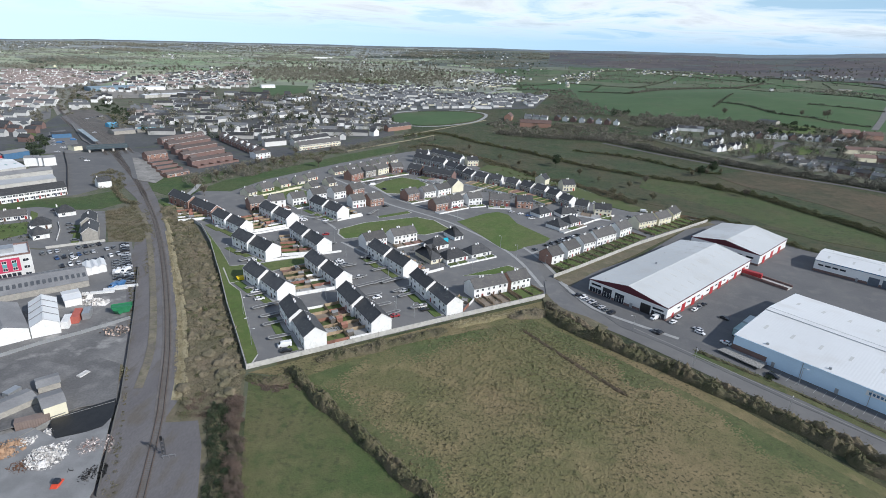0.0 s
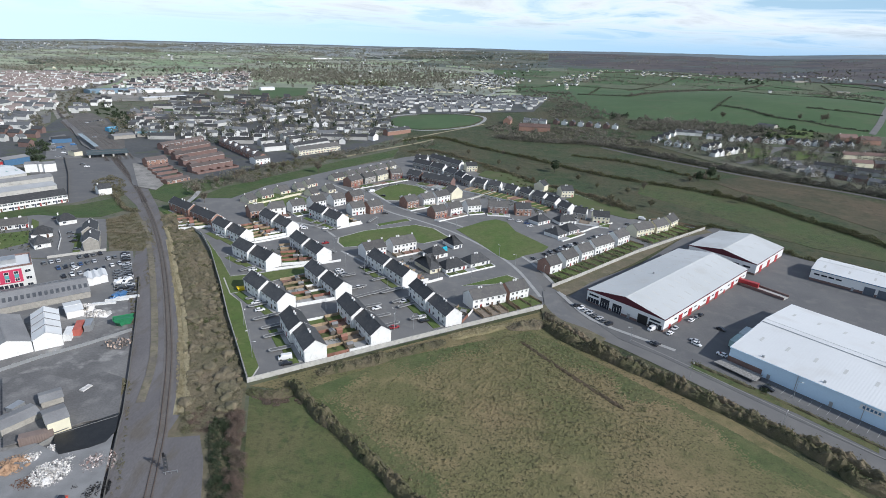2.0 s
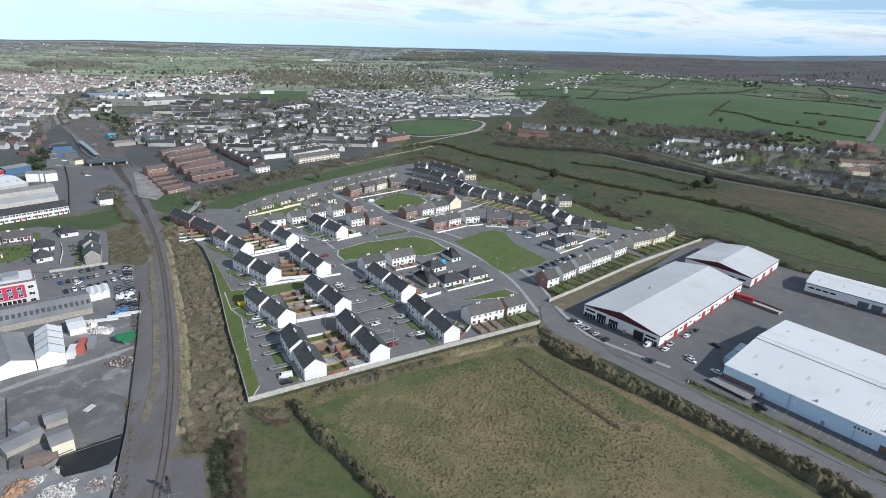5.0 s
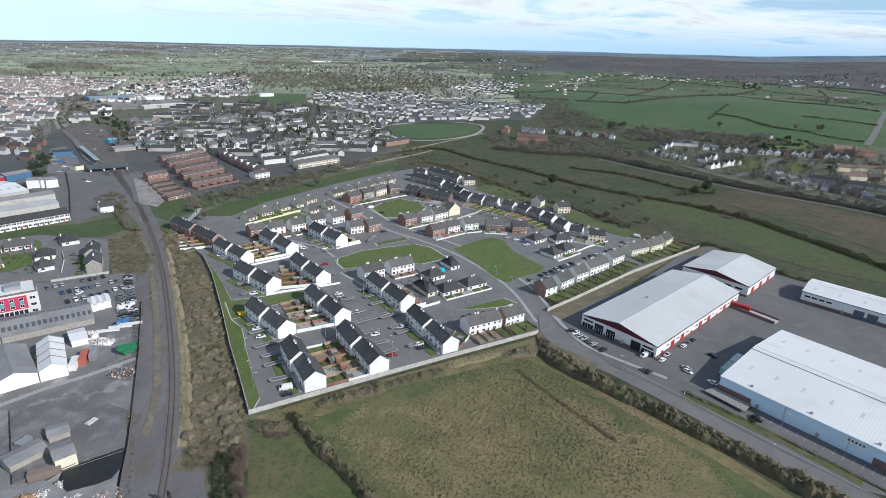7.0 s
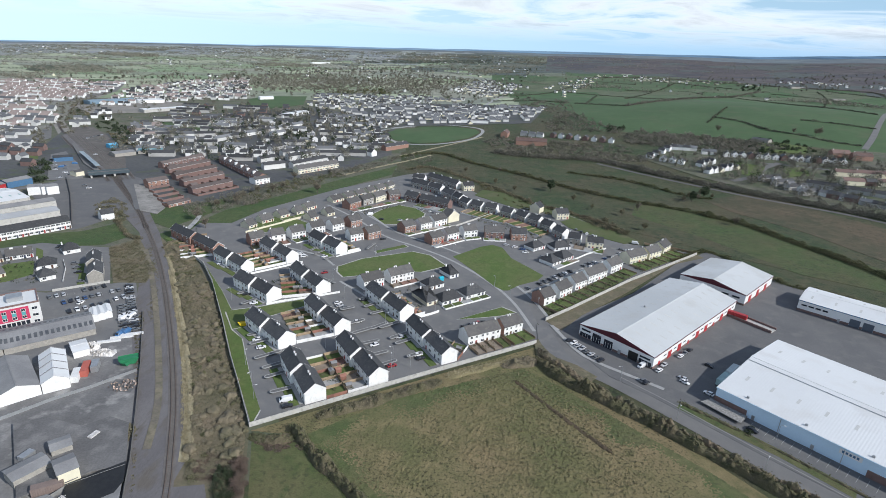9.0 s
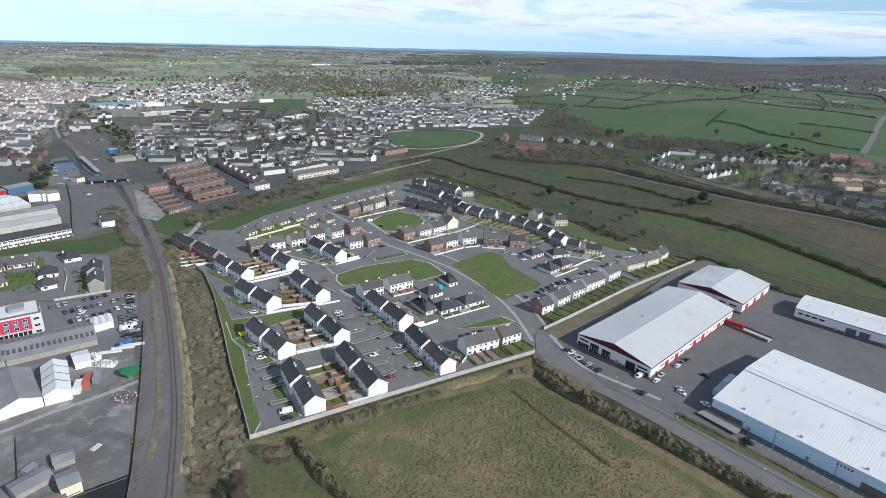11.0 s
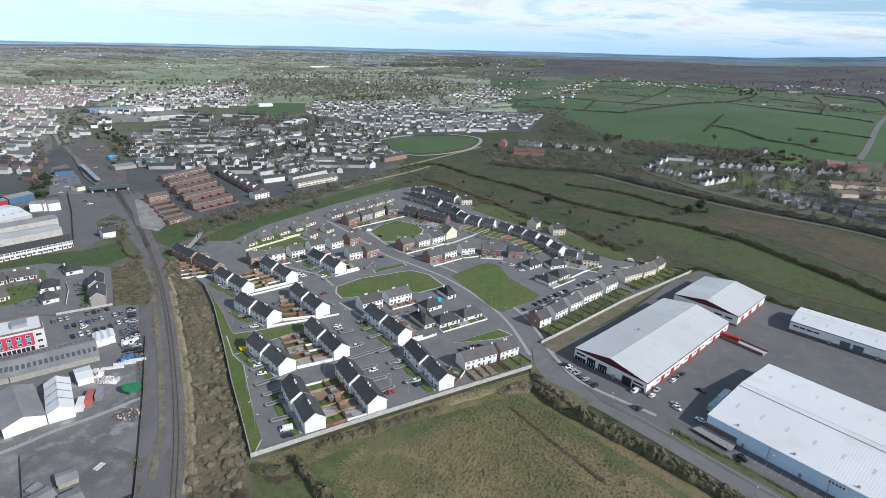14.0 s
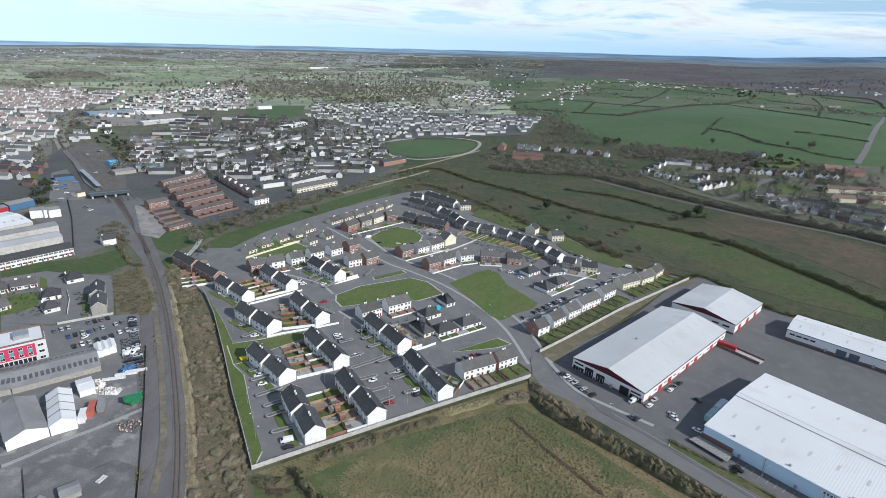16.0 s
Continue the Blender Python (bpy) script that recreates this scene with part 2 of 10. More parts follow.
def patchwork(name, colours, turn):
    """Distant farmland: a crooked patchwork of fields, one colour a field, with rough grain inside each."""
    m = bpy.data.materials.new(name)
    m.use_nodes = True
    n, l = m.node_tree.nodes, m.node_tree.links
    bs = n["Principled BSDF"]
    bs.inputs["Roughness"].default_value = 0.97
    xyz = n.new("ShaderNodeSeparateXYZ")
    l.new(n.new("ShaderNodeNewGeometry").outputs["Position"], xyz.inputs[0])

    def op(kind, a, b=0.0, c=0.0):
        x = n.new("ShaderNodeMath"); x.operation = kind
        for k, v in enumerate((a, b, c)):
            if isinstance(v, (int, float)):
                x.inputs[k].default_value = v
            else:
                l.new(v, x.inputs[k])
        return x.outputs[0]

    X, Y = xyz.outputs[0], xyz.outputs[1]
    co, si = math.cos(turn), math.sin(turn)
    u = op("MULTIPLY", op("MULTIPLY_ADD", X, co, op("MULTIPLY", Y, si)), 1 / 190.0)
    v = op("MULTIPLY", op("MULTIPLY_ADD", Y, co, op("MULTIPLY", X, -si)), 1 / 130.0)
    j = op("FLOOR", op("MULTIPLY_ADD", op("SINE", op("MULTIPLY", u, 1.7)), 0.25, v))
    i = op("FLOOR", op("MULTIPLY_ADD", op("SINE", op("MULTIPLY_ADD", v, 2.1, j)), 0.2, op("MULTIPLY_ADD", j, 0.37, u)))
    cell = n.new("ShaderNodeCombineXYZ")
    l.new(i, cell.inputs[0]); l.new(j, cell.inputs[1])
    white = n.new("ShaderNodeTexWhiteNoise"); white.noise_dimensions = "2D"
    l.new(cell.outputs[0], white.inputs["Vector"])
    ramp = n.new("ShaderNodeValToRGB"); ramp.color_ramp.interpolation = "CONSTANT"
    el = ramp.color_ramp.elements
    while len(el) < len(colours):
        el.new(0.5)
    for k, col in enumerate(colours):
        el[k].position, el[k].color = k / len(colours), (*col, 1)
    l.new(white.outputs["Value"], ramp.inputs[0])
    fine = n.new("ShaderNodeTexNoise"); fine.inputs["Scale"].default_value, fine.inputs["Detail"].default_value = 0.03, 6
    l.new(n.new("ShaderNodeNewGeometry").outputs["Position"], fine.inputs["Vector"])
    val = n.new("ShaderNodeMapRange"); val.inputs[1].default_value, val.inputs[2].default_value, val.inputs[3].default_value, val.inputs[4].default_value = 0.3, 0.7, 0.72, 1.25
    hs = n.new("ShaderNodeHueSaturation")
    l.new(fine.outputs[0], val.inputs[0]); l.new(val.outputs[0], hs.inputs["Value"]); l.new(ramp.outputs[0], hs.inputs["Color"])
    l.new(hs.outputs[0], bs.inputs["Base Color"])
    return m


FIELD_TURN = 0.32
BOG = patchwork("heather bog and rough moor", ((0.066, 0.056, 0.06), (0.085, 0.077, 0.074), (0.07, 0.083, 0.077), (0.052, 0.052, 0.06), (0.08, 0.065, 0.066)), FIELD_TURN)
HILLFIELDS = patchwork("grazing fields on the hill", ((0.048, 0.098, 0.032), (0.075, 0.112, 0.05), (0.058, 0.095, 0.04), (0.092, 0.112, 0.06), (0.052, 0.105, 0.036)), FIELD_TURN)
# distance haze is put into FARLAND and FARPLAIN as paler, greyer field colours
FARLAND = patchwork("distant farmland paled for haze", ((0.235, 0.285, 0.175), (0.31, 0.335, 0.235), (0.215, 0.24, 0.175), (0.32, 0.36, 0.245), (0.26, 0.265, 0.21), (0.205, 0.275, 0.16), (0.21, 0.23, 0.185)), FIELD_TURN)
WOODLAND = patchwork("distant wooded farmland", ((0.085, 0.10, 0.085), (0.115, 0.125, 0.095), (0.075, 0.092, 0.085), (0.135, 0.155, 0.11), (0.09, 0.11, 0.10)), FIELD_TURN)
FARPLAIN = patchwork("far plain with haze in its colour", ((0.23, 0.245, 0.24), (0.265, 0.285, 0.265), (0.20, 0.225, 0.235), (0.285, 0.305, 0.27), (0.235, 0.245, 0.255)), FIELD_TURN)
TOWNGREEN = grassland("gardens and verges of the town", (0.075, 0.095, 0.048), (0.125, 0.12, 0.088), (0.11, 0.105, 0.10), 0.7, 0.03, 0.12)
STRAWWEED = material("dry weeds on cinders", (0.20, 0.175, 0.125), (0.135, 0.122, 0.10), 0.12, 1.6, 0.97, 0.5, c=(0.12, 0.115, 0.075), spread=0.4)
DARKBED = material("damp cinder ground", (0.108, 0.103, 0.105), (0.135, 0.128, 0.127), 0.1, 3.0, 0.95, 0.5, spread=0.3, stretch=(1.0, 0.35, 1))
GREENMEADOW = grassland("green rushy strip", (0.056, 0.092, 0.026), (0.078, 0.08, 0.034), (0.03, 0.044, 0.018), 0.9, 0.022, 0.5, 1.0)
# haze and glare over the western estate are put into this paler tile
PALETILE = material("pale terracotta tile", (0.30, 0.245, 0.225), (0.245, 0.205, 0.19), 0.05, 1.0, 0.9, 0.2, spread=0.2)
BROWNTILE = material("brown concrete roof tile", (0.125, 0.098, 0.09), (0.10, 0.083, 0.078), 0.35, 5.0, 0.88, 0.4, spread=0.25, per="object")
DITCH = material("brown rushes", (0.095, 0.07, 0.045), (0.07, 0.058, 0.034), 0.2, 2.5, 0.97, 0.8, spread=0.4)
TOWNSLATE = material("blue-grey town roofs", (0.115, 0.123, 0.133), (0.155, 0.16, 0.167), 0.03, 1.0, 0.75, 0.3, per="object", spread=0.25)
BANKLEAF = material("bank twigs", (0.165, 0.142, 0.098), (0.11, 0.108, 0.064), 0.05, 1.0, 0.95, 0.0, per="island", spread=0.35)
KERB = plain("dull concrete kerb", (0.24, 0.235, 0.225), 0.9)
OLDWHITE = material("weathered pale render", (0.66, 0.66, 0.645), (0.56, 0.56, 0.545), 0.05, 2.0, 0.9, 0.1, per="object", spread=0.14)
# blue distance haze is put into the colour of the outermost land
HAZE = material("far upland tinted blue for haze", (0.105, 0.135, 0.155), (0.15, 0.18, 0.19), 0.004, 0.03, 1.0, 0.0, c=(0.085, 0.105, 0.125), spread=0.25)
TARMAC = material("estate tarmac", (0.14, 0.14, 0.141), (0.168, 0.167, 0.166), 0.07, 3.0, 0.9, 0.2, c=(0.185, 0.182, 0.174), spread=0.14)
ROAD = material("worn road asphalt", (0.14, 0.138, 0.136), (0.17, 0.166, 0.16), 0.1, 3.0, 0.9, 0.2, spread=0.12)
YARD = material("dusty grey yard hardstanding", (0.115, 0.115, 0.118), (0.135, 0.134, 0.134), 0.05, 1.5, 0.93, 0.3, c=(0.148, 0.146, 0.142), spread=0.16)
DUST = material("dusty rubble ground", (0.20, 0.196, 0.192), (0.118, 0.116, 0.116), 0.05, 1.2, 0.95, 0.4, c=(0.31, 0.302, 0.29), spread=0.3)
BALLAST = material("dark track bed", (0.125, 0.118, 0.121), (0.155, 0.147, 0.148), 0.08, 3.0, 0.95, 0.5, c=(0.12, 0.107, 0.094), spread=0.3, stretch=(1.0, 0.35, 1))
CONCRETE = material("pale concrete", (0.50, 0.49, 0.46), (0.42, 0.41, 0.385), 0.3, 5.0, 0.9, 0.2, c=(0.34, 0.335, 0.31), spread=0.15)
PAVING = material("concrete footpath", (0.36, 0.36, 0.35), (0.30, 0.30, 0.295), 0.3, 4.0, 0.9, 0.15, spread=0.14)
RENDER = material("white painted render", (0.80, 0.80, 0.79), (0.75, 0.75, 0.735), 0.25, 4.0, 0.85, 0.1, c=(0.68, 0.68, 0.65), spread=0.05)
GREYRENDER = material("grey rendered wall", (0.46, 0.455, 0.44), (0.38, 0.375, 0.36), 0.1, 2.0, 0.9, 0.1, per="object", spread=0.2)
CREAM = material("cream painted render", (0.72, 0.68, 0.52), (0.66, 0.62, 0.48), 0.25, 4.0, 0.85, 0.1, spread=0.07)
STONE = material("grey-buff stone cladding", (0.36, 0.34, 0.30), (0.29, 0.275, 0.25), 0.9, 4.0, 0.9, 0.4, spread=0.25)
BRICK = material("red-brown brick", (0.32, 0.19, 0.145), (0.265, 0.16, 0.125), 0.8, 6.0, 0.9, 0.3, spread=0.22)
DARKBRICK = material("dull dark red brick", (0.21, 0.135, 0.12), (0.165, 0.11, 0.098), 0.5, 4.0, 0.9, 0.3, spread=0.2)
SLATE = material("black slate roof", (0.04, 0.041, 0.044), (0.053, 0.054, 0.057), 0.4, 5.0, 0.62, 0.5, c=(0.075, 0.075, 0.072), spread=0.25, per="object")
TILE = material("grey concrete roof tile", (0.082, 0.079, 0.079), (0.102, 0.097, 0.094), 0.35, 5.0, 0.8, 0.5, c=(0.12, 0.116, 0.104), spread=0.22, per="object")
REDTILE = material("weathered red roof tile", (0.165, 0.107, 0.092), (0.135, 0.09, 0.08), 0.35, 5.0, 0.85, 0.4, spread=0.25, per="object")
SHEET = material("white profiled roof sheet", (0.70, 0.71, 0.71), (0.66, 0.67, 0.67), 0.03, 1.2, 0.5, 0.1, c=(0.63, 0.63, 0.62), spread=0.04)
WORNSHEET = material("weathered pale roof sheet", (0.56, 0.575, 0.575), (0.51, 0.525, 0.525), 0.03, 1.2, 0.6, 0.1, c=(0.49, 0.495, 0.485), spread=0.05)
OLDSHEET = material("grey fibre cement roof sheet", (0.20, 0.20, 0.205), (0.26, 0.26, 0.26), 0.12, 2.0, 0.85, 0.2, spread=0.2)
CLAD = material("pale blue wall cladding", (0.60, 0.76, 0.90), (0.56, 0.72, 0.86), 0.1, 1.5, 0.5, 0.0, spread=0.05)
WHITECLAD = material("white wall cladding", (0.78, 0.78, 0.77), (0.73, 0.73, 0.72), 0.1, 1.5, 0.5, 0.0, spread=0.05)
MAROON = plain("maroon trim", (0.088, 0.009, 0.022), 0.5)
RED = plain("red paint", (0.40, 0.035, 0.04), 0.5)
PINK = material("crimson facade panel", (0.52, 0.045, 0.11), (0.47, 0.04, 0.10), 0.3, 2.0, 0.6, 0.0, spread=0.08)
STEEL = plain("galvanised steel", (0.45, 0.46, 0.47), 0.45, 0.6)
RAILS = plain("rusty rail steel", (0.20, 0.15, 0.12), 0.5, 0.5)
TIMBER = material("tan fence timber", (0.35, 0.265, 0.175), (0.28, 0.21, 0.14), 0.8, 9.0, 0.85, 0.2, spread=0.25, per="object")
REDWOOD = material("red-stained timber", (0.28, 0.135, 0.10), (0.23, 0.115, 0.085), 0.8, 9.0, 0.8, 0.2, spread=0.25, per="object")
SLEEPER = plain("old sleeper timber", (0.13, 0.115, 0.10), 0.9)
FRAME = plain("white window frame", (0.75, 0.75, 0.74), 0.5)
DARK = plain("dark opening", (0.02, 0.02, 0.022), 0.4)
BLUE = plain("blue painted metal", (0.07, 0.16, 0.28), 0.5)
GREENPAINT = plain("green painted metal", (0.03, 0.20, 0.09), 0.5)
YELLOW = plain("yellow skip paint", (0.75, 0.55, 0.02), 0.5)
ORANGE = plain("orange machine paint", (0.62, 0.075, 0.035), 0.5)
BLACKSHEET = material("black plastic sheeting", (0.012, 0.012, 0.013), (0.02, 0.02, 0.02), 0.6, 3.0, 0.5, 0.6, spread=0.3)
PAPER = material("pale baled rubbish", (0.72, 0.70, 0.68), (0.5, 0.48, 0.46), 1.2, 6.0, 0.9, 0.4, per="island", spread=0.3)
RUBBISH = material("mixed rubbish", (0.35, 0.26, 0.2), (0.22, 0.2, 0.2), 1.2, 6.0, 0.9, 0.4, per="island", spread=0.7)
CHIPS = material("wood chip heap", (0.42, 0.27, 0.17), (0.34, 0.22, 0.14), 0.8, 7.0, 0.95, 0.6, spread=0.3)
LINE = plain("worn white road paint", (0.38, 0.38, 0.37), 0.8)
TYRE = plain("tyre rubber", (0.02, 0.02, 0.02), 0.9)
TWIG = material("bare brown twigs", (0.165, 0.143, 0.108), (0.125, 0.113, 0.082), 0.15, 2.0, 0.95, 0.0, per="island", spread=0.4)
HEDGE = material("hedge foliage", (0.085, 0.10, 0.042), (0.125, 0.115, 0.06), 0.06, 1.0, 0.95, 0.0, per="island", spread=0.45)
BRAMBLE = material("grey-brown bramble scrub", (0.165, 0.143, 0.095), (0.115, 0.112, 0.065), 0.07, 1.0, 0.95, 0.0, per="island", spread=0.45)
EVERGREEN = material("evergreen foliage", (0.028, 0.045, 0.022), (0.042, 0.058, 0.028), 0.1, 1.0, 0.95, 0.0, per="island", spread=0.4)
TUFT = material("tussock blades", (0.20, 0.165, 0.10), (0.13, 0.13, 0.065), 0.05, 0.6, 0.95, 0.0, per="island", spread=0.5)
# haze is put into these two colours, paler and greyer than HEDGE and TWIG
FARGREEN = material("distant hedge foliage paled for haze", (0.10, 0.118, 0.078), (0.135, 0.14, 0.10), 0.01, 0.3, 0.95, 0.0, per="island", spread=0.35)
FARTWIG = material("distant bare woodland paled for haze", (0.225, 0.215, 0.17), (0.18, 0.18, 0.14), 0.01, 0.3, 0.95, 0.0, per="island", spread=0.25)
TOWNTWIG = material("bare garden trees", (0.185, 0.172, 0.14), (0.14, 0.138, 0.105), 0.03, 0.5, 0.95, 0.0, per="island", spread=0.4)
BARK = plain("grey bark", (0.10, 0.085, 0.07), 0.95)
PANE = bpy.data.materials.new("window glass")
PANE.use_nodes = True
_b = PANE.node_tree.nodes["Principled BSDF"]
_b.inputs["Base Color"].default_value, _b.inputs["Roughness"].default_value, _b.inputs["IOR"].default_value = (0.03, 0.035, 0.045, 1), 0.06, 1.5


def car_paint(name, col):
    m = bpy.data.materials.new(name)
    m.use_nodes = True
    b = m.node_tree.nodes["Principled BSDF"]
    b.inputs["Base Color"].default_value, b.inputs["Roughness"].default_value, b.inputs["Coat Weight"].default_value = (*col, 1), 0.35, 0.6
    return m

SIDING = material("brown cinder siding ground", (0.10, 0.093, 0.086), (0.125, 0.112, 0.10), 0.05, 1.0, 0.95, 0.4, c=(0.15, 0.14, 0.125), spread=0.3)
PALEDUST = material("pale stony rubble", (0.30, 0.285, 0.265), (0.22, 0.21, 0.195), 0.08, 1.2, 0.95, 0.4, c=(0.17, 0.165, 0.155), spread=0.3)

# ---- building tools ----
from mathutils import geometry

def _lerp(v, xs, ys):
    if v <= xs[0]:
        return ys[0]
    for i in range(len(xs) - 1):
        if v <= xs[i + 1]:
            return ys[i] + (ys[i + 1] - ys[i]) * (v - xs[i]) / (xs[i + 1] - xs[i])
    return ys[-1]


def terrain(x, y):
    """Height of the land: level round the estate, a low hill in the north-east, rising slowly to the skyline."""
    d = math.hypot(x, y)
    az = math.degrees(math.atan2(x, y)) if abs(y) + abs(x) > 1 else 0
    sky_height = _lerp(az, (-60, -38, -33, -22, -1, 10, 21, 27, 30, 36, 60), (-20, -8, 4, 27, 68, 94, 121, 131, 146, 180, 182))
    far = max(0.0, (d - 1100) / 3700) ** 1.4 * sky_height
    near = min(1.0, max(0.0, (d - 420) / 380))
    hill = 45 * math.exp(-((x - 680) ** 2 + (y - 1050) ** 2) / (2 * 320 ** 2)) * near * near * (3 - 2 * near)
    return far + hill


def mesh_of(name, bm, mats):
    me = bpy.data.meshes.new(name)
    bm.to_mesh(me)
    bm.free()
    for m in mats if isinstance(mats, (list, tuple)) else [mats]:
        me.materials.append(m)
    return me


def part(name, bm, mat, parent=None, label="", m=None):
    """Link a bmesh, or a mesh that is shared, as one object under a thing or part."""
    me = bm if isinstance(bm, bpy.types.Mesh) else mesh_of(name, bm, mat)
    ob = new(name, me)
    if parent:
        ob.parent = parent
    if m is not None:
        ob.matrix_basis = m
    if label:
        tagged(ob, label)
    return ob


def box(bm, x0, x1, y0, y1, z0, z1, taper=0.0, mi=0):
    v = [bm.verts.new(p) for p in ((x0, y0, z0), (x1, y0, z0), (x1, y1, z0), (x0, y1, z0), (x0 + taper, y0 + taper, z1), (x1 - taper, y0 + taper, z1), (x1 - taper, y1 - taper, z1), (x0 + taper, y1 - taper, z1))]
    for f in ((3, 2, 1, 0), (4, 5, 6, 7), (0, 1, 5, 4), (1, 2, 6, 5), (2, 3, 7, 6), (3, 0, 4, 7)):
        bm.faces.new([v[i] for i in f]).material_index = mi
    return v


def boxm(*a, **k):
    bm = bmesh.new()
    box(bm, *a, **k)
    return bm


def prism(bm, outline, z0, z1, mi=0):
    """Upright prism over a plan outline (counter-clockwise)."""
    a = sum(p[0] * q[1] - q[0] * p[1] for p, q in zip(outline, outline[1:] + outline[:1]))
    pts = outline if a > 0 else outline[::-1]
    lo, hi = [bm.verts.new((x, y, z0)) for x, y in pts], [bm.verts.new((x, y, z1)) for x, y in pts]
    bm.faces.new(hi).material_index = mi
    n = len(pts)
    for i in range(n):
        bm.faces.new((lo[i], lo[(i + 1) % n], hi[(i + 1) % n], hi[i])).material_index = mi


SLABS = [0]


def slab(name, outline, mat, z=0.05, label="", thick=0.3, kind="structure", category=""):
    """A piece of ground over a plan outline, draped on the land where that rises; each lies a little above the last."""
    SLABS[0] += 1
    z += SLABS[0] * 0.004
    bm = bmesh.new()
    pts = list(outline)
    vs, _, fs, _, _, _ = geometry.delaunay_2d_cdt([Vector(p) for p in pts], [], [list(range(len(pts)))], 1, 1e-4)
    made = [bm.verts.new((v.x, v.y, 0)) for v in vs]
    for f in fs:
        bm.faces.new([made[i] for i in f])
    if max(math.hypot(x, y) for x, y in pts) > 380:
        for _ in range(5):
            long = [e for e in bm.edges if e.calc_length() > 26]
            if not long:
                break
            bmesh.ops.subdivide_edges(bm, edges=long, cuts=1)
            bmesh.ops.triangulate(bm, faces=[f for f in bm.faces if len(f.verts) > 3])
        z += 0.05
    for v in bm.verts:
        v.co.z = terrain(v.co.x, v.co.y) + z
    rim = [e for e in bm.edges if e.is_boundary]
    ext = bmesh.ops.extrude_edge_only(bm, edges=rim)
    for v in [g for g in ext["geom"] if isinstance(g, bmesh.types.BMVert)]:
        v.co.z -= thick
    bmesh.ops.recalc_face_normals(bm, faces=bm.faces)
    if sum(f.normal.z for f in bm.faces) < 0:
        bmesh.ops.reverse_faces(bm, faces=bm.faces)
    return tagged(part(name, bm, mat), label, category, kind=kind)


def strip(points, width, z=None, z_off=0.05, steps=6.0, shift=0.0):
    """A ribbon along a way, draped on the land; returns a bmesh."""
    pts = smooth(points, steps)
    bm = bmesh.new()
    rows = []
    for i, (x, y) in enumerate(pts):
        a, b = pts[max(0, i - 1)], pts[min(len(pts) - 1, i + 1)]
        t = Vector((b[0] - a[0], b[1] - a[1])).normalized()
        n = Vector((-t.y, t.x))
        w = width(i / (len(pts) - 1)) if callable(width) else width
        row = []
        for s in (-0.5, 0.5):
            px, py = x + n.x * (w * s + shift), y + n.y * (w * s + shift)
            row.append(bm.verts.new((px, py, terrain(px, py) + z_off)))
        rows.append(row)
    for p, q in zip(rows, rows[1:]):
        bm.faces.new((p[1], p[0], q[0], q[1]))
    return bm


def smooth(points, step=6.0):
    """Catmull-Rom through the points, about step metres apart."""
    P = [Vector(p) for p in points]
    if len(P) == 2:
        n = max(1, int((P[1] - P[0]).length / step))
        return [tuple(P[0].lerp(P[1], i / n)) for i in range(n + 1)]
    out = []
    for i in range(len(P) - 1):
        p0, p1, p2, p3 = P[max(0, i - 1)], P[i], P[i + 1], P[min(len(P) - 1, i + 2)]
        n = max(1, int((p2 - p1).length / step))
        for k in range(n):
            t = k / n
            out.append(tuple(0.5 * ((2 * p1) + (p2 - p0) * t + (2 * p0 - 5 * p1 + 4 * p2 - p3) * t * t + (3 * p1 - p0 - 3 * p2 + p3) * t ** 3)))
    return out + [tuple(P[-1])]


def quads(name, centres, sizes, mat, flat=0.0, seed=1, label="", category="", up=0.0):
    """Many small leaf or twig pieces at random turns, as one object of kind stuff."""
    rng = np.random.default_rng(seed)
    c, s = np.asarray(centres, float), np.asarray(sizes, float)
    n = len(c)
    a = rng.normal(size=(n, 3)); a[:, 2] *= (1 - flat)
    a /= np.linalg.norm(a, axis=1)[:, None]
    b = rng.normal(size=(n, 3)); b[:, 2] += up * 3
    b -= a * (a * b).sum(1)[:, None]
    b /= np.linalg.norm(b, axis=1)[:, None]
    a *= s[:, None] * 0.5; b *= s[:, None] * rng.uniform(0.35, 0.75, n)[:, None]
    v = np.stack([c - a - b * 0.6, c + a - b, c + a * 0.5 + b, c - a * 0.8 + b * 0.9], 1).reshape(-1, 3)
    me = bpy.data.meshes.new(name)
    me.from_pydata(v.tolist(), [], np.arange(n * 4).reshape(-1, 4).tolist())
    me.materials.append(mat)
    ob = new(name, me)
    return tagged(ob, label, category, kind="stuff")


def inside(p, poly):
    x, y = p
    hit = False
    for (x0, y0), (x1, y1) in zip(poly, poly[1:] + poly[:1]):
        if (y0 > y) != (y1 > y) and x < (x1 - x0) * (y - y0) / (y1 - y0) + x0:
            hit = not hit
    return hit


def scatter(poly, n, rng, gap=0.0):
    """n random places inside a plan outline."""
    xs, ys = [p[0] for p in poly], [p[1] for p in poly]
    out, tries = [], 0
    while len(out) < n and tries < n * 40:
        tries += 1
        p = (rng.uniform(min(xs), max(xs)), rng.uniform(min(ys), max(ys)))
        if inside(p, poly) and (gap == 0 or all((p[0] - q[0]) ** 2 + (p[1] - q[1]) ** 2 > gap * gap for q in out)):
            out.append(p)
    return out

# ---- the land: one sheet to the skyline ----


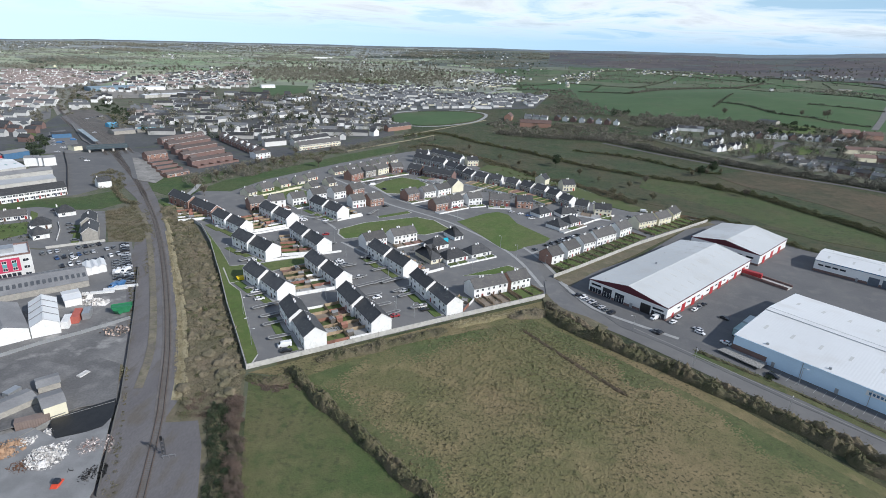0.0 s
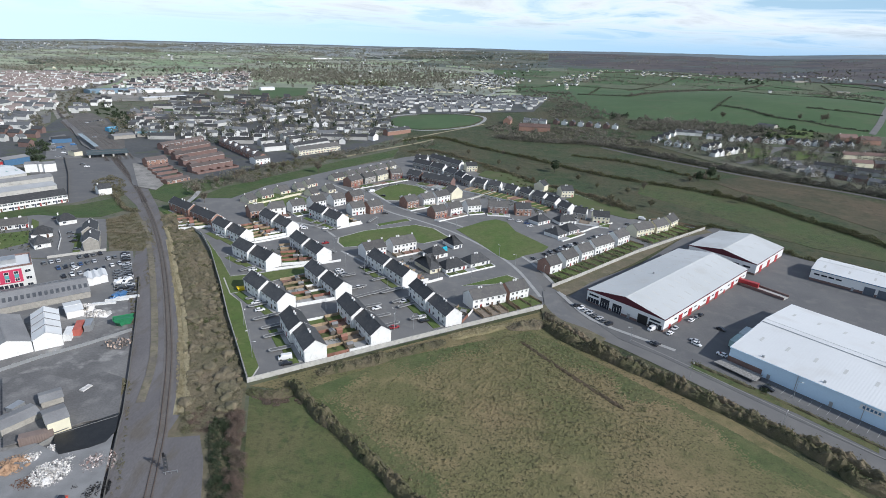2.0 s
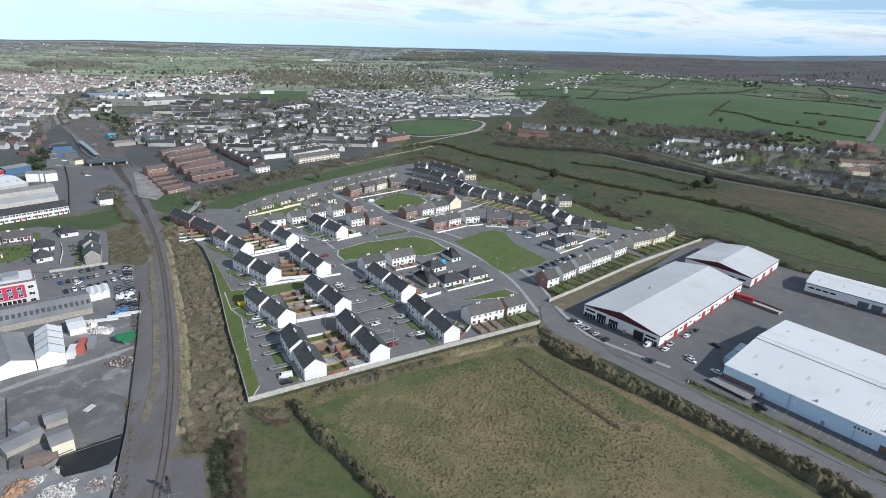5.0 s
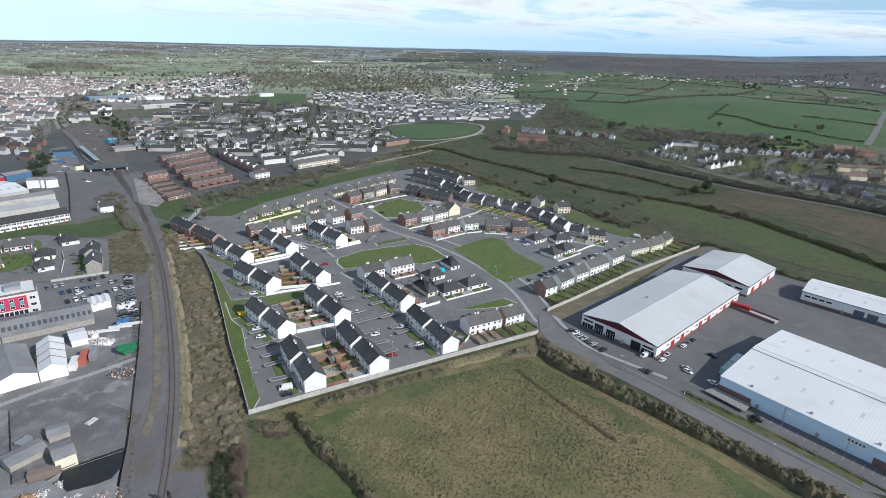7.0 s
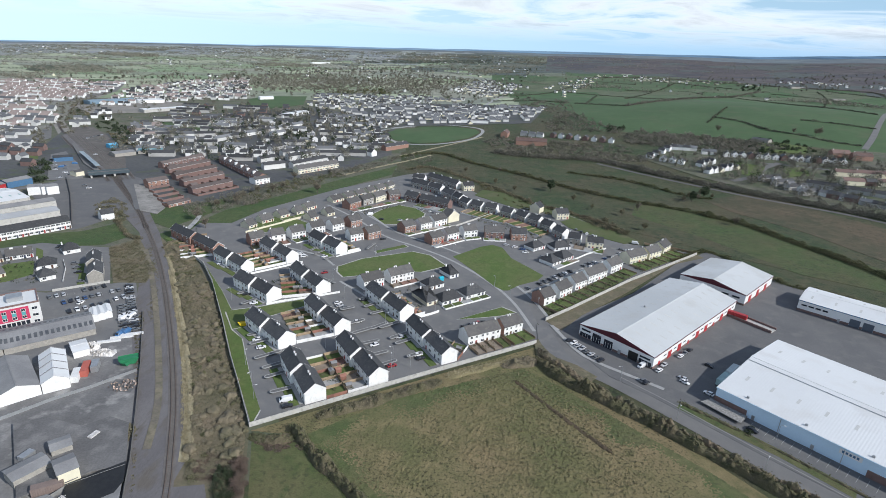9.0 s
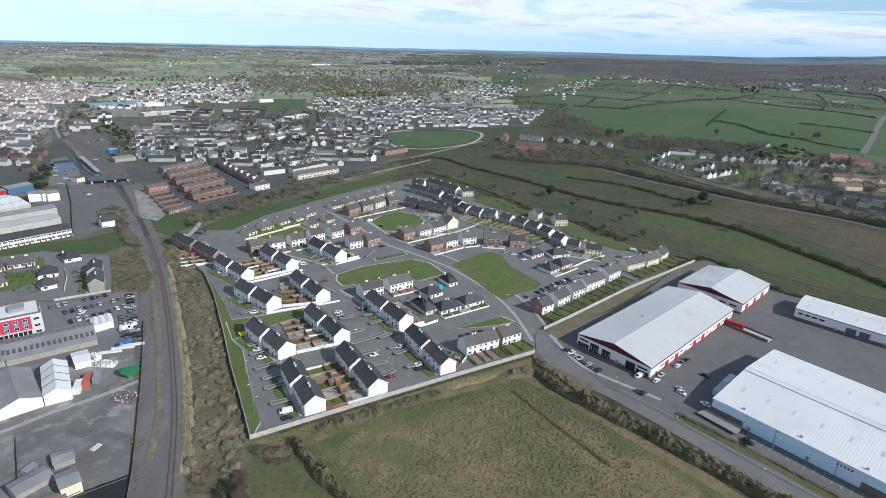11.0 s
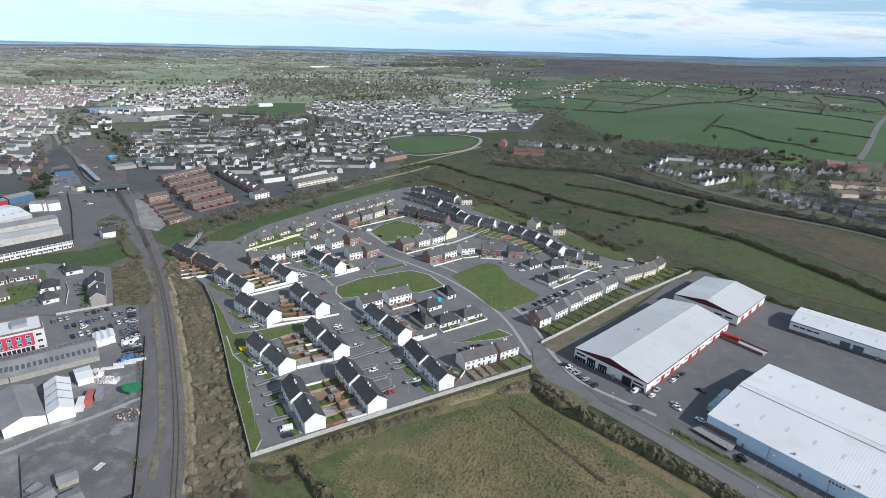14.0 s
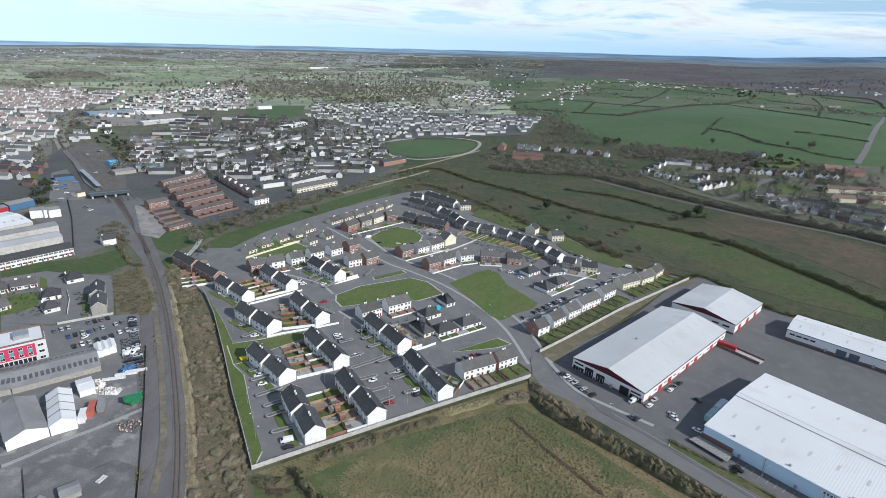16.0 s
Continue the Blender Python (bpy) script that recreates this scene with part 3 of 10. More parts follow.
def build_land():
    bm = bmesh.new()
    span = [60 + 20 * k for k in range(53)]
    while span[-1] < 4950:
        span.append(min(span[-1] * 1.022, 4950))
    rows = []
    N = 260
    az = [radians(-62 + 124 * k / N) for k in range(N + 1)]
    for dist in span:
        rows.append([bm.verts.new((dist * math.sin(a), dist * math.cos(a), terrain(dist * math.sin(a), dist * math.cos(a)) + max(0, dist - 4200) / 750 * (7 * noise.noise((a * 9, 1.3, 0)) + 3 * noise.noise((a * 31, 4.1, 0))))) for a in az])
    for r0, r1 in zip(rows, rows[1:]):
        for k in range(N):
            f = bm.faces.new((r0[k], r0[k + 1], r1[k + 1], r1[k]))
            f.smooth = True
            c = f.calc_center_median()
            dd, aa = math.hypot(c.x, c.y), math.degrees(math.atan2(c.x, c.y))
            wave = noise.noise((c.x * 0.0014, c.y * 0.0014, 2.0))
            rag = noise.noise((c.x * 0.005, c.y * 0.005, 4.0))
            # the farthest land takes materials with the haze already in their colour
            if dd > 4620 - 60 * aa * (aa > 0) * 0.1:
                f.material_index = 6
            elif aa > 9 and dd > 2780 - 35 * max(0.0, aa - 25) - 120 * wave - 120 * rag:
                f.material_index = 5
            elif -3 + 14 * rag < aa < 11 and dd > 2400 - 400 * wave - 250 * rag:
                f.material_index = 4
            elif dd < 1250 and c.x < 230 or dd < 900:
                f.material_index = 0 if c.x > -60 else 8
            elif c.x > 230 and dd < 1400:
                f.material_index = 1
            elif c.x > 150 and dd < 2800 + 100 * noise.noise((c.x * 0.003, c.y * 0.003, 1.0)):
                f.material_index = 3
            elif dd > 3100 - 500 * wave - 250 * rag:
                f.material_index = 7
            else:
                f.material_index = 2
    # close the sheet under and behind the camera
    hub = bm.verts.new((0, 0, 0))
    for k in range(N):
        bm.faces.new((hub, rows[0][k + 1], rows[0][k]))
    M = 60
    back = [radians(62 + 236 * k / M) for k in range(M + 1)]
    prev = None
    for i, dist in enumerate(span[::8] + [4950]):
        row = [bm.verts.new((dist * math.sin(a), dist * math.cos(a), terrain(dist * math.sin(a), dist * math.cos(a)))) for a in back]
        if prev:
            for k in range(M):
                bm.faces.new((prev[k], prev[k + 1], row[k + 1], row[k]))
        else:
            for k in range(M):
                bm.faces.new((hub, row[k], row[k + 1]))
        prev = row
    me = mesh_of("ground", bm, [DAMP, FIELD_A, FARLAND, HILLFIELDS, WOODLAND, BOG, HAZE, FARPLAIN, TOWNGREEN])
    return tagged(new("ground", me), "rolling farmland, bog and grass reaching the skyline", "ground", kind="structure")


build_land()

# ---- near fields ----
slab("field", [(-66.6, 150.6), (-49.4, 161.8), (-20.2, 180.4), (5.5, 196.2), (43.7, 219.3), (41.9, 211.4), (51.1, 197.5), (94.2, 149.0), (120.0, 113.2), (210, 60), (60, 20), (-20, 60), (-9.1, 104.6), (-31.4, 128.5), (-50.7, 149.4)], ROUGH, 0.04, "tussocky brown-green rough grass field", category="field")
slab("field", [(-64.5, 145.4), (-50.4, 148.1), (-31.2, 127.8), (-9.0, 103.4), (-8, 75), (-20, 60), (-60, 60), (-49.4, 97.5), (-57.5, 122.5)], MEADOW, 0.05, "small damp green pasture beside a hedge", category="field")
slab("scrub_bank", [(-88.2, 133.4), (-85.0, 139.0), (-107.3, 188.4), (-132.4, 233.5), (-160.1, 283.2), (-195.2, 337.4), (-180.1, 336.5), (-149.7, 296.7), (-122.2, 254.5), (-92.4, 197.3), (-78.6, 173.0), (-66.6, 148.4), (-63.6, 138.1), (-51.4, 97.4), (-62, 90), (-80, 90)], SCRUB, 0.06, "brown scrubby bank beside the railway", category="ground")
slab("grass_strip", [(-196.0, 340.4), (-185.3, 357.8), (-174.2, 402.1), (-153.8, 436.1), (-107.8, 520.2), (-59.1, 595.8), (-60.7, 552.8), (-101.3, 486.9), (-145.8, 411.3), (-158.2, 371.7), (-178.7, 365.9), (-178.3, 332.6), (-181.0, 324.2)], STRIP, 0.07, "green open strip north of the estate", category="ground")
slab("grass_strip", [(-234.2, 398.6), (-223.9, 412.2), (-215.8, 424.5), (-190.1, 469.1), (-174.5, 454.1), (-176.8, 408.8), (-186.7, 379.6), (-195.5, 353.9), (-210.3, 363.3)], STRIP, 0.07, "green open strip below the brick estate", category="ground")
slab("grass_strip", [(-282.7, 311.3), (-271.5, 325.8), (-245.7, 338.2), (-232.8, 359.6), (-211.2, 335.0), (-217.7, 316.9), (-250.6, 306.6), (-268.7, 293.3)], STRIP, 0.07, "mown green below the white terrace", category="ground")
slab("field", [(-64.1, 646.3), (-17.3, 681.7), (54.7, 588.3), (110.4, 484.6), (174.5, 439.5), (219.7, 382.3), (234.7, 334.0), (191.7, 367.3), (140.9, 406.8), (95.1, 456.8), (33.6, 538.3), (-20.5, 585.8)], DAMP, 0.06, "dull rushy pasture beside the estate", category="field")
slab("field", [(177.2, 495.9), (231.4, 471.0), (267.7, 406.8), (305.7, 343.0), (278.5, 306.3), (233.6, 332.1), (200.2, 397.0), (158.8, 451.9)], GREENMEADOW, 0.08, "greener rushy pasture strip", category="field")
slab("field", [(25.1, 658.6), (76.3, 685.6), (145.3, 633.5), (132.2, 567.2), (81.1, 547.3), (36.7, 605.1)], DAMP, 0.06, "dull green wet meadow", category="field")
slab("field", [(244.2, 514.7), (314.5, 544.3), (341.4, 500.7), (376.6, 439.2), (317.2, 358.6), (295.6, 423.1), (259.0, 474.9)], BROWNFIELD, 0.07, "brown rough grass field", category="field")
slab("grass_oval", [(-97.4, 811.1), (-84.3, 849.5), (-46.7, 885.0), (3.5, 894.3), (38.0, 877.6), (43.1, 847.6), (24.5, 793.9), (-11.8, 754.6), (-46.3, 739.9), (-79.1, 757.0)], FIELD_A, 0.25, "green oval of a greyhound track", category="field")

# ---- tarmac, roads, yards ----
slab("estate_tarmac", [(-67.7, 152.6), (44.1, 222.7), (48.3, 230.7), (45.2, 268.6), (67.7, 261.4), (113.6, 305.9), (177.1, 360.0), (164.1, 365.5), (133.6, 374.3), (118.7, 390.8), (93.5, 433.6), (50.3, 460.3), (23.7, 499.8), (7.5, 533.1), (-18.8, 573.7), (-46.2, 555.9), (-101.3, 486.9), (-145.8, 411.3), (-158.2, 371.7), (-179.7, 368.2), (-178.3, 332.6), (-160.8, 308.2), (-144.8, 293.2), (-129.2, 268.6), (-108.3, 229.4), (-91.9, 197.3), (-78.6, 173.0)], TARMAC, 0.10, "grey tarmac of the housing estate", category="road")


def road(name, pts, width, label, mat=ROAD, z=0.14):
    ob = part(name, strip(pts, width, z_off=z), mat)
    return tagged(ob, label, "road", kind="structure")


road("road", [(137.5, 121.4), (124.8, 136.0), (114.2, 148.0), (100.9, 163.4), (85.2, 181.3), (73.5, 193.8), (62.6, 206.4), (53.3, 239.2), (42.2, 270.2), (27.9, 299.2), (5.2, 329.2), (-18.7, 349.8), (-40.4, 366.4), (-66.8, 402.3), (-96.0, 435.5)], 9.0, "two-lane asphalt road with pale footpaths")
slab("industrial_yard", [(54.9, 231.4), (65.3, 249.0), (109.5, 286.4), (157.4, 342.4), (187.3, 366.7), (213.7, 310.3), (255.7, 275.6), (330, 330), (330, 120), (215, 110), (133.9, 132.2), (115.9, 150.9), (102.2, 166.3), (86.3, 184.4), (72.2, 197.4), (60.1, 221.8)], YARD, 0.12, "grey tarmac yard round the warehouses", category="yard")
slab("verge", [(93.5, 177.7), (104.6, 166.9), (120.2, 151.9), (135.0, 133.8), (138.1, 138.0), (122.6, 156.0), (107.2, 172.4), (97.6, 182.2)], MEADOW, 0.2, "narrow brown grass verge beside the road", category="verge")
slab("verge", [(51.5, 246.4), (68.3, 264.6), (112.8, 303.5), (176.7, 358.9), (179.6, 353.2), (151.5, 336.8), (106.5, 287.5), (72.4, 253.9), (58.5, 236.0)], SCRUB, 0.16, "weedy gravel strip behind the boundary wall", category="verge")
slab("rail_yard", [(-86.0, 94.9), (-97.1, 126.7), (-117.0, 167.6), (-147.7, 221.0), (-175.1, 281.3), (-208.5, 340.7), (-279.2, 420.6), (-334.2, 462.3), (-344.3, 469.9), (-293.9, 480.7), (-234.2, 398.6), (-195.9, 342.6), (-160.1, 283.2), (-131.8, 233.5), (-107.1, 188.4), (-82.0, 133.8), (-80, 80), (-115, 80)], BALLAST, 0.05, "dark disused track bed beside the railway", category="ground")
slab("scrap_yard", [(-207.7, 214.7), (-139.6, 211.8), (-121.1, 179.4), (-99.1, 132.6), (-95.2, 119.3), (-86.0, 94.9), (-135, 100), (-260, 130), (-300, 200)], DUST, 0.06, "grey rubble and dirt yard", category="yard")
slab("car_park", [(-232.1, 246.2), (-205.4, 246.1), (-177.7, 262.7), (-168.9, 263.7), (-149.6, 231.6), (-137.1, 207.3), (-162.5, 187.4), (-176.5, 174.6)], TARMAC, 0.09, "tarmac car park behind the red-fronted block", category="car park")
slab("close", [(-273.6, 299.7), (-255.3, 313.4), (-232.7, 311.9), (-211.3, 312.1), (-181.0, 260.2), (-203.8, 248.2), (-232.1, 246.2)], TARMAC, 0.08, "tarmac close among small houses", category="road")
slab("waste_ground", [(-212.6, 312.0), (-203.3, 330.9), (-167.3, 282.3), (-163.9, 264.3), (-180.6, 262.3)], SCRUB, 0.09, "brown waste ground beside the railway", category="ground")
slab("station_yard", [(-332.4, 410.5), (-348.8, 469.0), (-312.4, 476.7), (-286.6, 472.3), (-221.9, 408.1), (-234.2, 384.8), (-243.0, 370.2), (-250.2, 345.2), (-254.0, 339.1)], YARD, 0.07, "grey yard beside the tracks", category="yard")
slab("straw_verge", [(-84.2, 133.6), (-80.9, 133.9), (-94.9, 167.5), (-116.6, 209.3), (-139.8, 250.6), (-159.2, 283.4), (-161.1, 283.1), (-135.8, 238.9), (-108.7, 188.3), (-92.1, 155.1)], STRAW, 0.10, "strip of dry straw-coloured grass", category="verge")


def lawn(pts, label="mown green with a pale kerb", mat=LAWN, z=0.18):
    """A raised green with a concrete kerb round it."""
    cx, cy = sum(p[0] for p in pts) / len(pts), sum(p[1] for p in pts) / len(pts)
    ob = slab("lawn", pts, mat, z, label, kind="", category="lawn")
    grown = []
    for x, y in pts:
        r = math.hypot(x - cx, y - cy)
        grown.append((cx + (x - cx) * (1 + 1.0 / r), cy + (y - cy) * (1 + 1.0 / r)))
    k = slab("kerb", grown, CONCRETE, z - 0.08, "pale concrete edging path", kind="part")
    k.parent = ob
    del k["kind"]
    return ob


lawn([(4.0, 329.1), (23.0, 350.6), (31.7, 356.1), (38.6, 350.8), (42.5, 332.5), (59.9, 305.7), (55.1, 297.1), (43.2, 288.8), (36.0, 280.6), (33.0, 280.2), (28.1, 285.4), (16.6, 307.6)], "large mown green in the middle of the estate")
lawn([(-66.0, 301.9), (-53.3, 316.7), (-36.1, 326.4), (-22.8, 334.0), (-11.1, 328.9), (-0.2, 312.3), (-15.7, 300.2), (-33.5, 302.8), (-49.3, 291.1), (-60.0, 286.7), (-64.8, 293.9)], "mown green beside the white houses")
lawn([(-61.2, 410.2), (-54.9, 425.9), (-42.3, 442.0), (-27.3, 435.3), (-19.4, 421.7), (-21.2, 405.8), (-37.3, 390.0), (-48.6, 389.4)], "mown green in front of the northern crescent")
lawn([(7.1, 242.2), (30.4, 258.5), (37.2, 253.1), (29.3, 248.7), (21.1, 246.0)], "small sloping green in a turning")
lawn([(-67.4, 153.5), (-67.2, 162.3), (-76.6, 179.6), (-92.1, 211.7), (-99.5, 218.8), (-109.5, 236.0), (-107.0, 238.5), (-120.1, 259.4), (-142.8, 291.9), (-132.6, 275.4), (-107.8, 229.5), (-91.4, 197.3), (-78.1, 173.0)], "long narrow green inside the boundary wall")
lawn([(-109.3, 237.1), (-94.7, 243.4), (-71.0, 257.2), (-68.3, 251.2), (-90.1, 231.3), (-88.4, 226.1), (-99.6, 219.8)], "mown green between the parking courts")
lawn([(-47.3, 331.5), (-29.6, 346.2), (-26.9, 342.4), (-45.6, 327.9)], "small triangular mown green")
lawn([(-78.9, 400.3), (-72.9, 406.8), (-69.8, 399.1), (-76.6, 392.7)], "small mown corner green")
lawn([(-145.1, 370.1), (-128.8, 400.1), (-98.6, 376.4), (-95.5, 372.0), (-109.4, 361.6), (-135.4, 354.1)], "green behind the bungalows")
lawn([(37.0, 494.8), (48.5, 504.5), (84.8, 455.0), (101.8, 439.4), (131.7, 390.4), (120.3, 397.2), (94.0, 436.6), (55.5, 462.9)], "green edge beyond the last row", PASTURE)
# ground of the town: streets and yards between the houses
TOWN = material("grey streets and yards", (0.062, 0.066, 0.071), (0.09, 0.091, 0.091), 0.02, 0.3, 0.92, 0.1, c=(0.072, 0.085, 0.05), spread=0.35)
slab("town_ground", [(-353.3, 468.0), (-435.7, 554.3), (-497.9, 691.4), (-446.4, 678.6), (-427.9, 736.5), (-429.6, 891.9), (-264.4, 1091.3), (-89.7, 904.1), (-85.7, 781.3), (-72.1, 657.0), (-114.3, 553.2), (-166.8, 493.2), (-174.5, 454.1), (-203.0, 411.5), (-218.6, 401.4), (-289.2, 481.7)], TOWN, 0.06, "grey streets and yards of the town", category="ground")
slab("town_ground", [(-211.9, 1050.8), (-121.4, 1222.7), (40.8, 1256.9), (204.6, 1210.7), (135.1, 952.6), (51.2, 929.6), (-15.2, 908.2), (-96.4, 879.3)], TOWN, 0.3, "grey streets of the northern suburb", category="ground")
slab("town_ground", [(-397.1, 458.6), (-514.5, 609.9), (-492.9, 633.9), (-415.5, 559.5), (-349.7, 459.0)], TOWN, 0.06, "grey streets west of the line", category="ground")
slab("town_ground", [(235.5, 689.7), (299.2, 747.8), (351.5, 692.7), (465.6, 691.7), (543.1, 733.6), (624.0, 711.2), (449.0, 486.9), (400.0, 471.5), (342.7, 522.2), (279.0, 600.7)], TOWNGREEN, 0.3, "grassy streets of the eastern suburb", category="ground")

slab("town_field", [(-386.5, 1030.9), (-424.0, 1164.9), (-411.8, 1237.4), (-332.5, 1276.8), (-300.3, 1122.2), (-336.1, 1035.3)], FIELD_A, 0.45, "green field with a white house in the town", category="field")
slab("town_field", [(-401.4, 735.9), (-429.9, 801.4), (-402.9, 833.6), (-338.4, 816.9), (-317.4, 753.5), (-353.0, 724.4)], FIELD_A, 0.40, "green playing field amid terraces", category="field")
slab("town_field", [(-429.5, 526.7), (-451.9, 558.6), (-442.0, 569.8), (-416.2, 535.1)], LAWN, 0.3, "small green square by the station", category="field")
slab("town_field", [(-603.3, 724.2), (-661.9, 799.6), (-639.7, 814.6), (-589.8, 749.1)], LAWN, 0.3, "green between white terraces", category="field")
slab("town_field", [(-935.9, 1286.9), (-925.7, 1415.3), (-841.4, 1417.6), (-793.9, 1346.5), (-856.6, 1245.7)], FIELD_A, 0.6, "pale green field above the estate", category="field")
slab("town_field", [(-113.9, 702.0), (-82.1, 748.1), (-71.4, 719.3), (-100.8, 663.4), (-114.3, 660.2)], PASTURE, 0.35, "rough green beside the oval", category="field")
slab("town_field", [(350.7, 667.3), (376.2, 649.0), (359.4, 622.1), (339.1, 604.4), (332.1, 616.7)], LAWN, 0.5, "mown green in the eastern suburb", category="field")
slab("town_field", [(426.3, 767.2), (456.4, 776.9), (483.0, 747.0), (459.5, 712.5), (405.4, 721.8)], LAWN, 0.5, "bright paddock below the hill", category="field")
slab("town_field", [(388.5, 640.3), (420.8, 650.3), (409.6, 613.3), (380.1, 606.2)], LAWN, 0.5, "mown green beside the crescent", category="field")
slab("station_ground", [(-476.1, 669.4), (-506.3, 724.4), (-485.5, 736.1), (-434.3, 682.3), (-351.5, 575.9), (-312.2, 508.8), (-329.2, 505.0), (-405.7, 591.5)], SIDING, 0.3, "brown-grey cinder ground round the sidings", category="ground")
slab("station_car_park", [(-353.6, 458.2), (-419.6, 558.5), (-416.0, 576.7), (-368.7, 524.0), (-329.6, 471.1)], TARMAC, 0.3, "dark car park beside the station", category="car park")
slab("rubble_ground", [(-279.5, 462.2), (-265.1, 457.7), (-219.8, 398.3), (-217.9, 382.2), (-233.6, 387.6)], PALEDUST, 0.3, "pale rubble ground beside the track", category="ground")
road("road", [(308.3, 588.2), (337.8, 604.4), (373.9, 644.4), (400.8, 663.7)], 8, "curved grey street through the greens", z=0.75)
road("road", [(383.3, 663.2), (436.1, 641.9), (459.0, 615.3)], 6, "grey street before the gabled houses", z=0.75)
slab("rough_green", [(23.4, 488.5), (32.3, 509.2), (61.7, 499.4), (69.7, 462.1), (60.3, 450.8), (40.8, 470.4)], PASTURE, 0.14, "rough green behind the last houses", category="grass")
slab("rough_green", [(91.1, 420.3), (99.5, 427.3), (116.5, 418.9), (131.9, 399.0), (143.9, 380.4), (129.2, 373.7), (109.7, 389.4), (95.2, 404.8)], PASTURE, 0.14, "open green beside the last street", category="grass")
slab("town_ground", [(-750.4, 913.7), (-1018.9, 1259.6), (-930.5, 1357.6), (-788.8, 1349.6), (-707.7, 1173.8), (-677.2, 973.8)], ROAD, 0.4, "pale streets of the western estate", category="ground")
slab("town_ground", [(-493.7, 583.1), (-591.7, 709.2), (-576.2, 733.8), (-570.2, 777.6), (-479.3, 645.3), (-476.2, 610.7)], ROAD, 0.35, "pale streets between the white terraces", category="ground")

# ---- houses ----
def window_mesh(w, h):
    """One moulded frame: a ring with a mullion, and its sill."""
    bm = bmesh.new()
    t = 0.08
    xs, zs = (-w / 2 - 0.05, -w / 2 + t, -t / 2, t / 2, w / 2 - t, w / 2 + 0.05), (-0.1, t, h - t, h)
    holes = {(1, 1), (3, 1)}
    grid = {(i, j, k): bm.verts.new((x, -0.07 if k == 0 else 0.03, z)) for i, x in enumerate(xs) for j, z in enumerate(zs) for k in (0, 1)}
    for i in range(5):
        for j in range(3):
            if (i, j) in holes:
                continue
            bm.faces.new((grid[i, j, 0], grid[i + 1, j, 0], grid[i + 1, j + 1, 0], grid[i, j + 1, 0]))
            for (a, b), (di, dj) in ((((i, j), (i + 1, j)), (0, -1)), (((i + 1, j), (i + 1, j + 1)), (1, 0)), (((i + 1, j + 1), (i, j + 1)), (0, 1)), (((i, j + 1), (i, j)), (-1, 0))):
                n = (i + di, j + dj)
                if n in holes or not (0 <= n[0] < 5 and 0 <= n[1] < 3):
                    bm.faces.new((grid[a[0], a[1], 0], grid[a[0], a[1], 1], grid[b[0], b[1], 1], grid[b[0], b[1], 0]))
    return mesh_of("window", bm, FRAME)


WIN = {key: (window_mesh(*key), mesh_of("pane", boxm(-key[0] / 2 + 0.06, key[0] / 2 - 0.06, -0.03, 0.0, 0.06, key[1] - 0.06), PANE)) for key in ((1.2, 1.25), (1.7, 1.3), (2.2, 1.35), (0.9, 1.0))}
DOORS = [mesh_of("door", boxm(-0.48, 0.48, -0.06, 0.02, 0, 2.05), plain("door paint", c, 0.5)) for c in ((0.30, 0.03, 0.03), (0.05, 0.06, 0.10), (0.65, 0.65, 0.63), (0.10, 0.05, 0.03))]
CHIMNEYS = {}


def chimney_meshes(mat):
    if mat.name not in CHIMNEYS:
        bm = bmesh.new()
        box(bm, -0.34, 0.34, -0.26, 0.26, -0.6, 0.8)
        box(bm, -0.4, 0.4, -0.32, 0.32, 0.8, 0.9)
        pot = bmesh.new()
        bmesh.ops.create_cone(pot, cap_ends=True, segments=8, radius1=0.13, radius2=0.1, depth=0.45)
        CHIMNEYS[mat.name] = (mesh_of("chimney", bm, mat), mesh_of("pot", pot, DARKBRICK))
    return CHIMNEYS[mat.name]


def roof_mesh(length, span, eave, rise, hip=0.0, over=0.3, th=0.16):
    """Pitched roof along local x, hipped by hip metres at each end."""
    bm = bmesh.new()
    hx, hy = length / 2 + (over if hip else 0.12), span / 2 + over
    drop = rise * over / (span / 2)
    top, low = [], []
    for dz, store in ((th, top), (0, low)):
        z0, z1 = eave - drop + dz, eave + rise + dz
        store += [bm.verts.new(p) for p in ((-hx, -hy, z0), (hx, -hy, z0), (hx, hy, z0), (-hx, hy, z0), (-hx + hip, 0, z1), (hx - hip, 0, z1))]
    for s, flip in ((top, False), (low, True)):
        fs = [(0, 1, 5, 4), (2, 3, 4, 5)] + ([(1, 2, 5), (3, 0, 4)] if hip else [])
        for f in fs:
            bm.faces.new([s[i] for i in (f[::-1] if flip else f)])
    for a, b in ((0, 1), (2, 3)) + (((1, 2), (3, 0)) if hip else ((1, 5), (5, 2), (3, 4), (4, 0))):
        bm.faces.new((low[a], low[b], top[b], top[a]))
    # ridge tiles
    box(bm, -hx + hip, hx - hip, -0.13, 0.13, eave + rise + th - 0.05, eave + rise + th + 0.08)
    return bm


def wall_mesh(length, span, eave, rise, gables=True):
    bm = bmesh.new()
    hx, hy = length / 2, span / 2
    lo = [bm.verts.new((x, y, -0.3)) for x, y in ((-hx, -hy), (hx, -hy), (hx, hy), (-hx, hy))]
    hi = [bm.verts.new((x, y, eave)) for x, y in ((-hx, -hy), (hx, -hy), (hx, hy), (-hx, hy))]
    for i in range(4):
        j = (i + 1) % 4
        if gables and i in (1, 3):
            bm.faces.new((lo[i], lo[j], hi[j], bm.verts.new(((hx if i == 1 else -hx), 0, eave + rise - 0.02)), hi[i]))
        else:
            bm.faces.new((lo[i], lo[j], hi[j], hi[i]))
    return bm


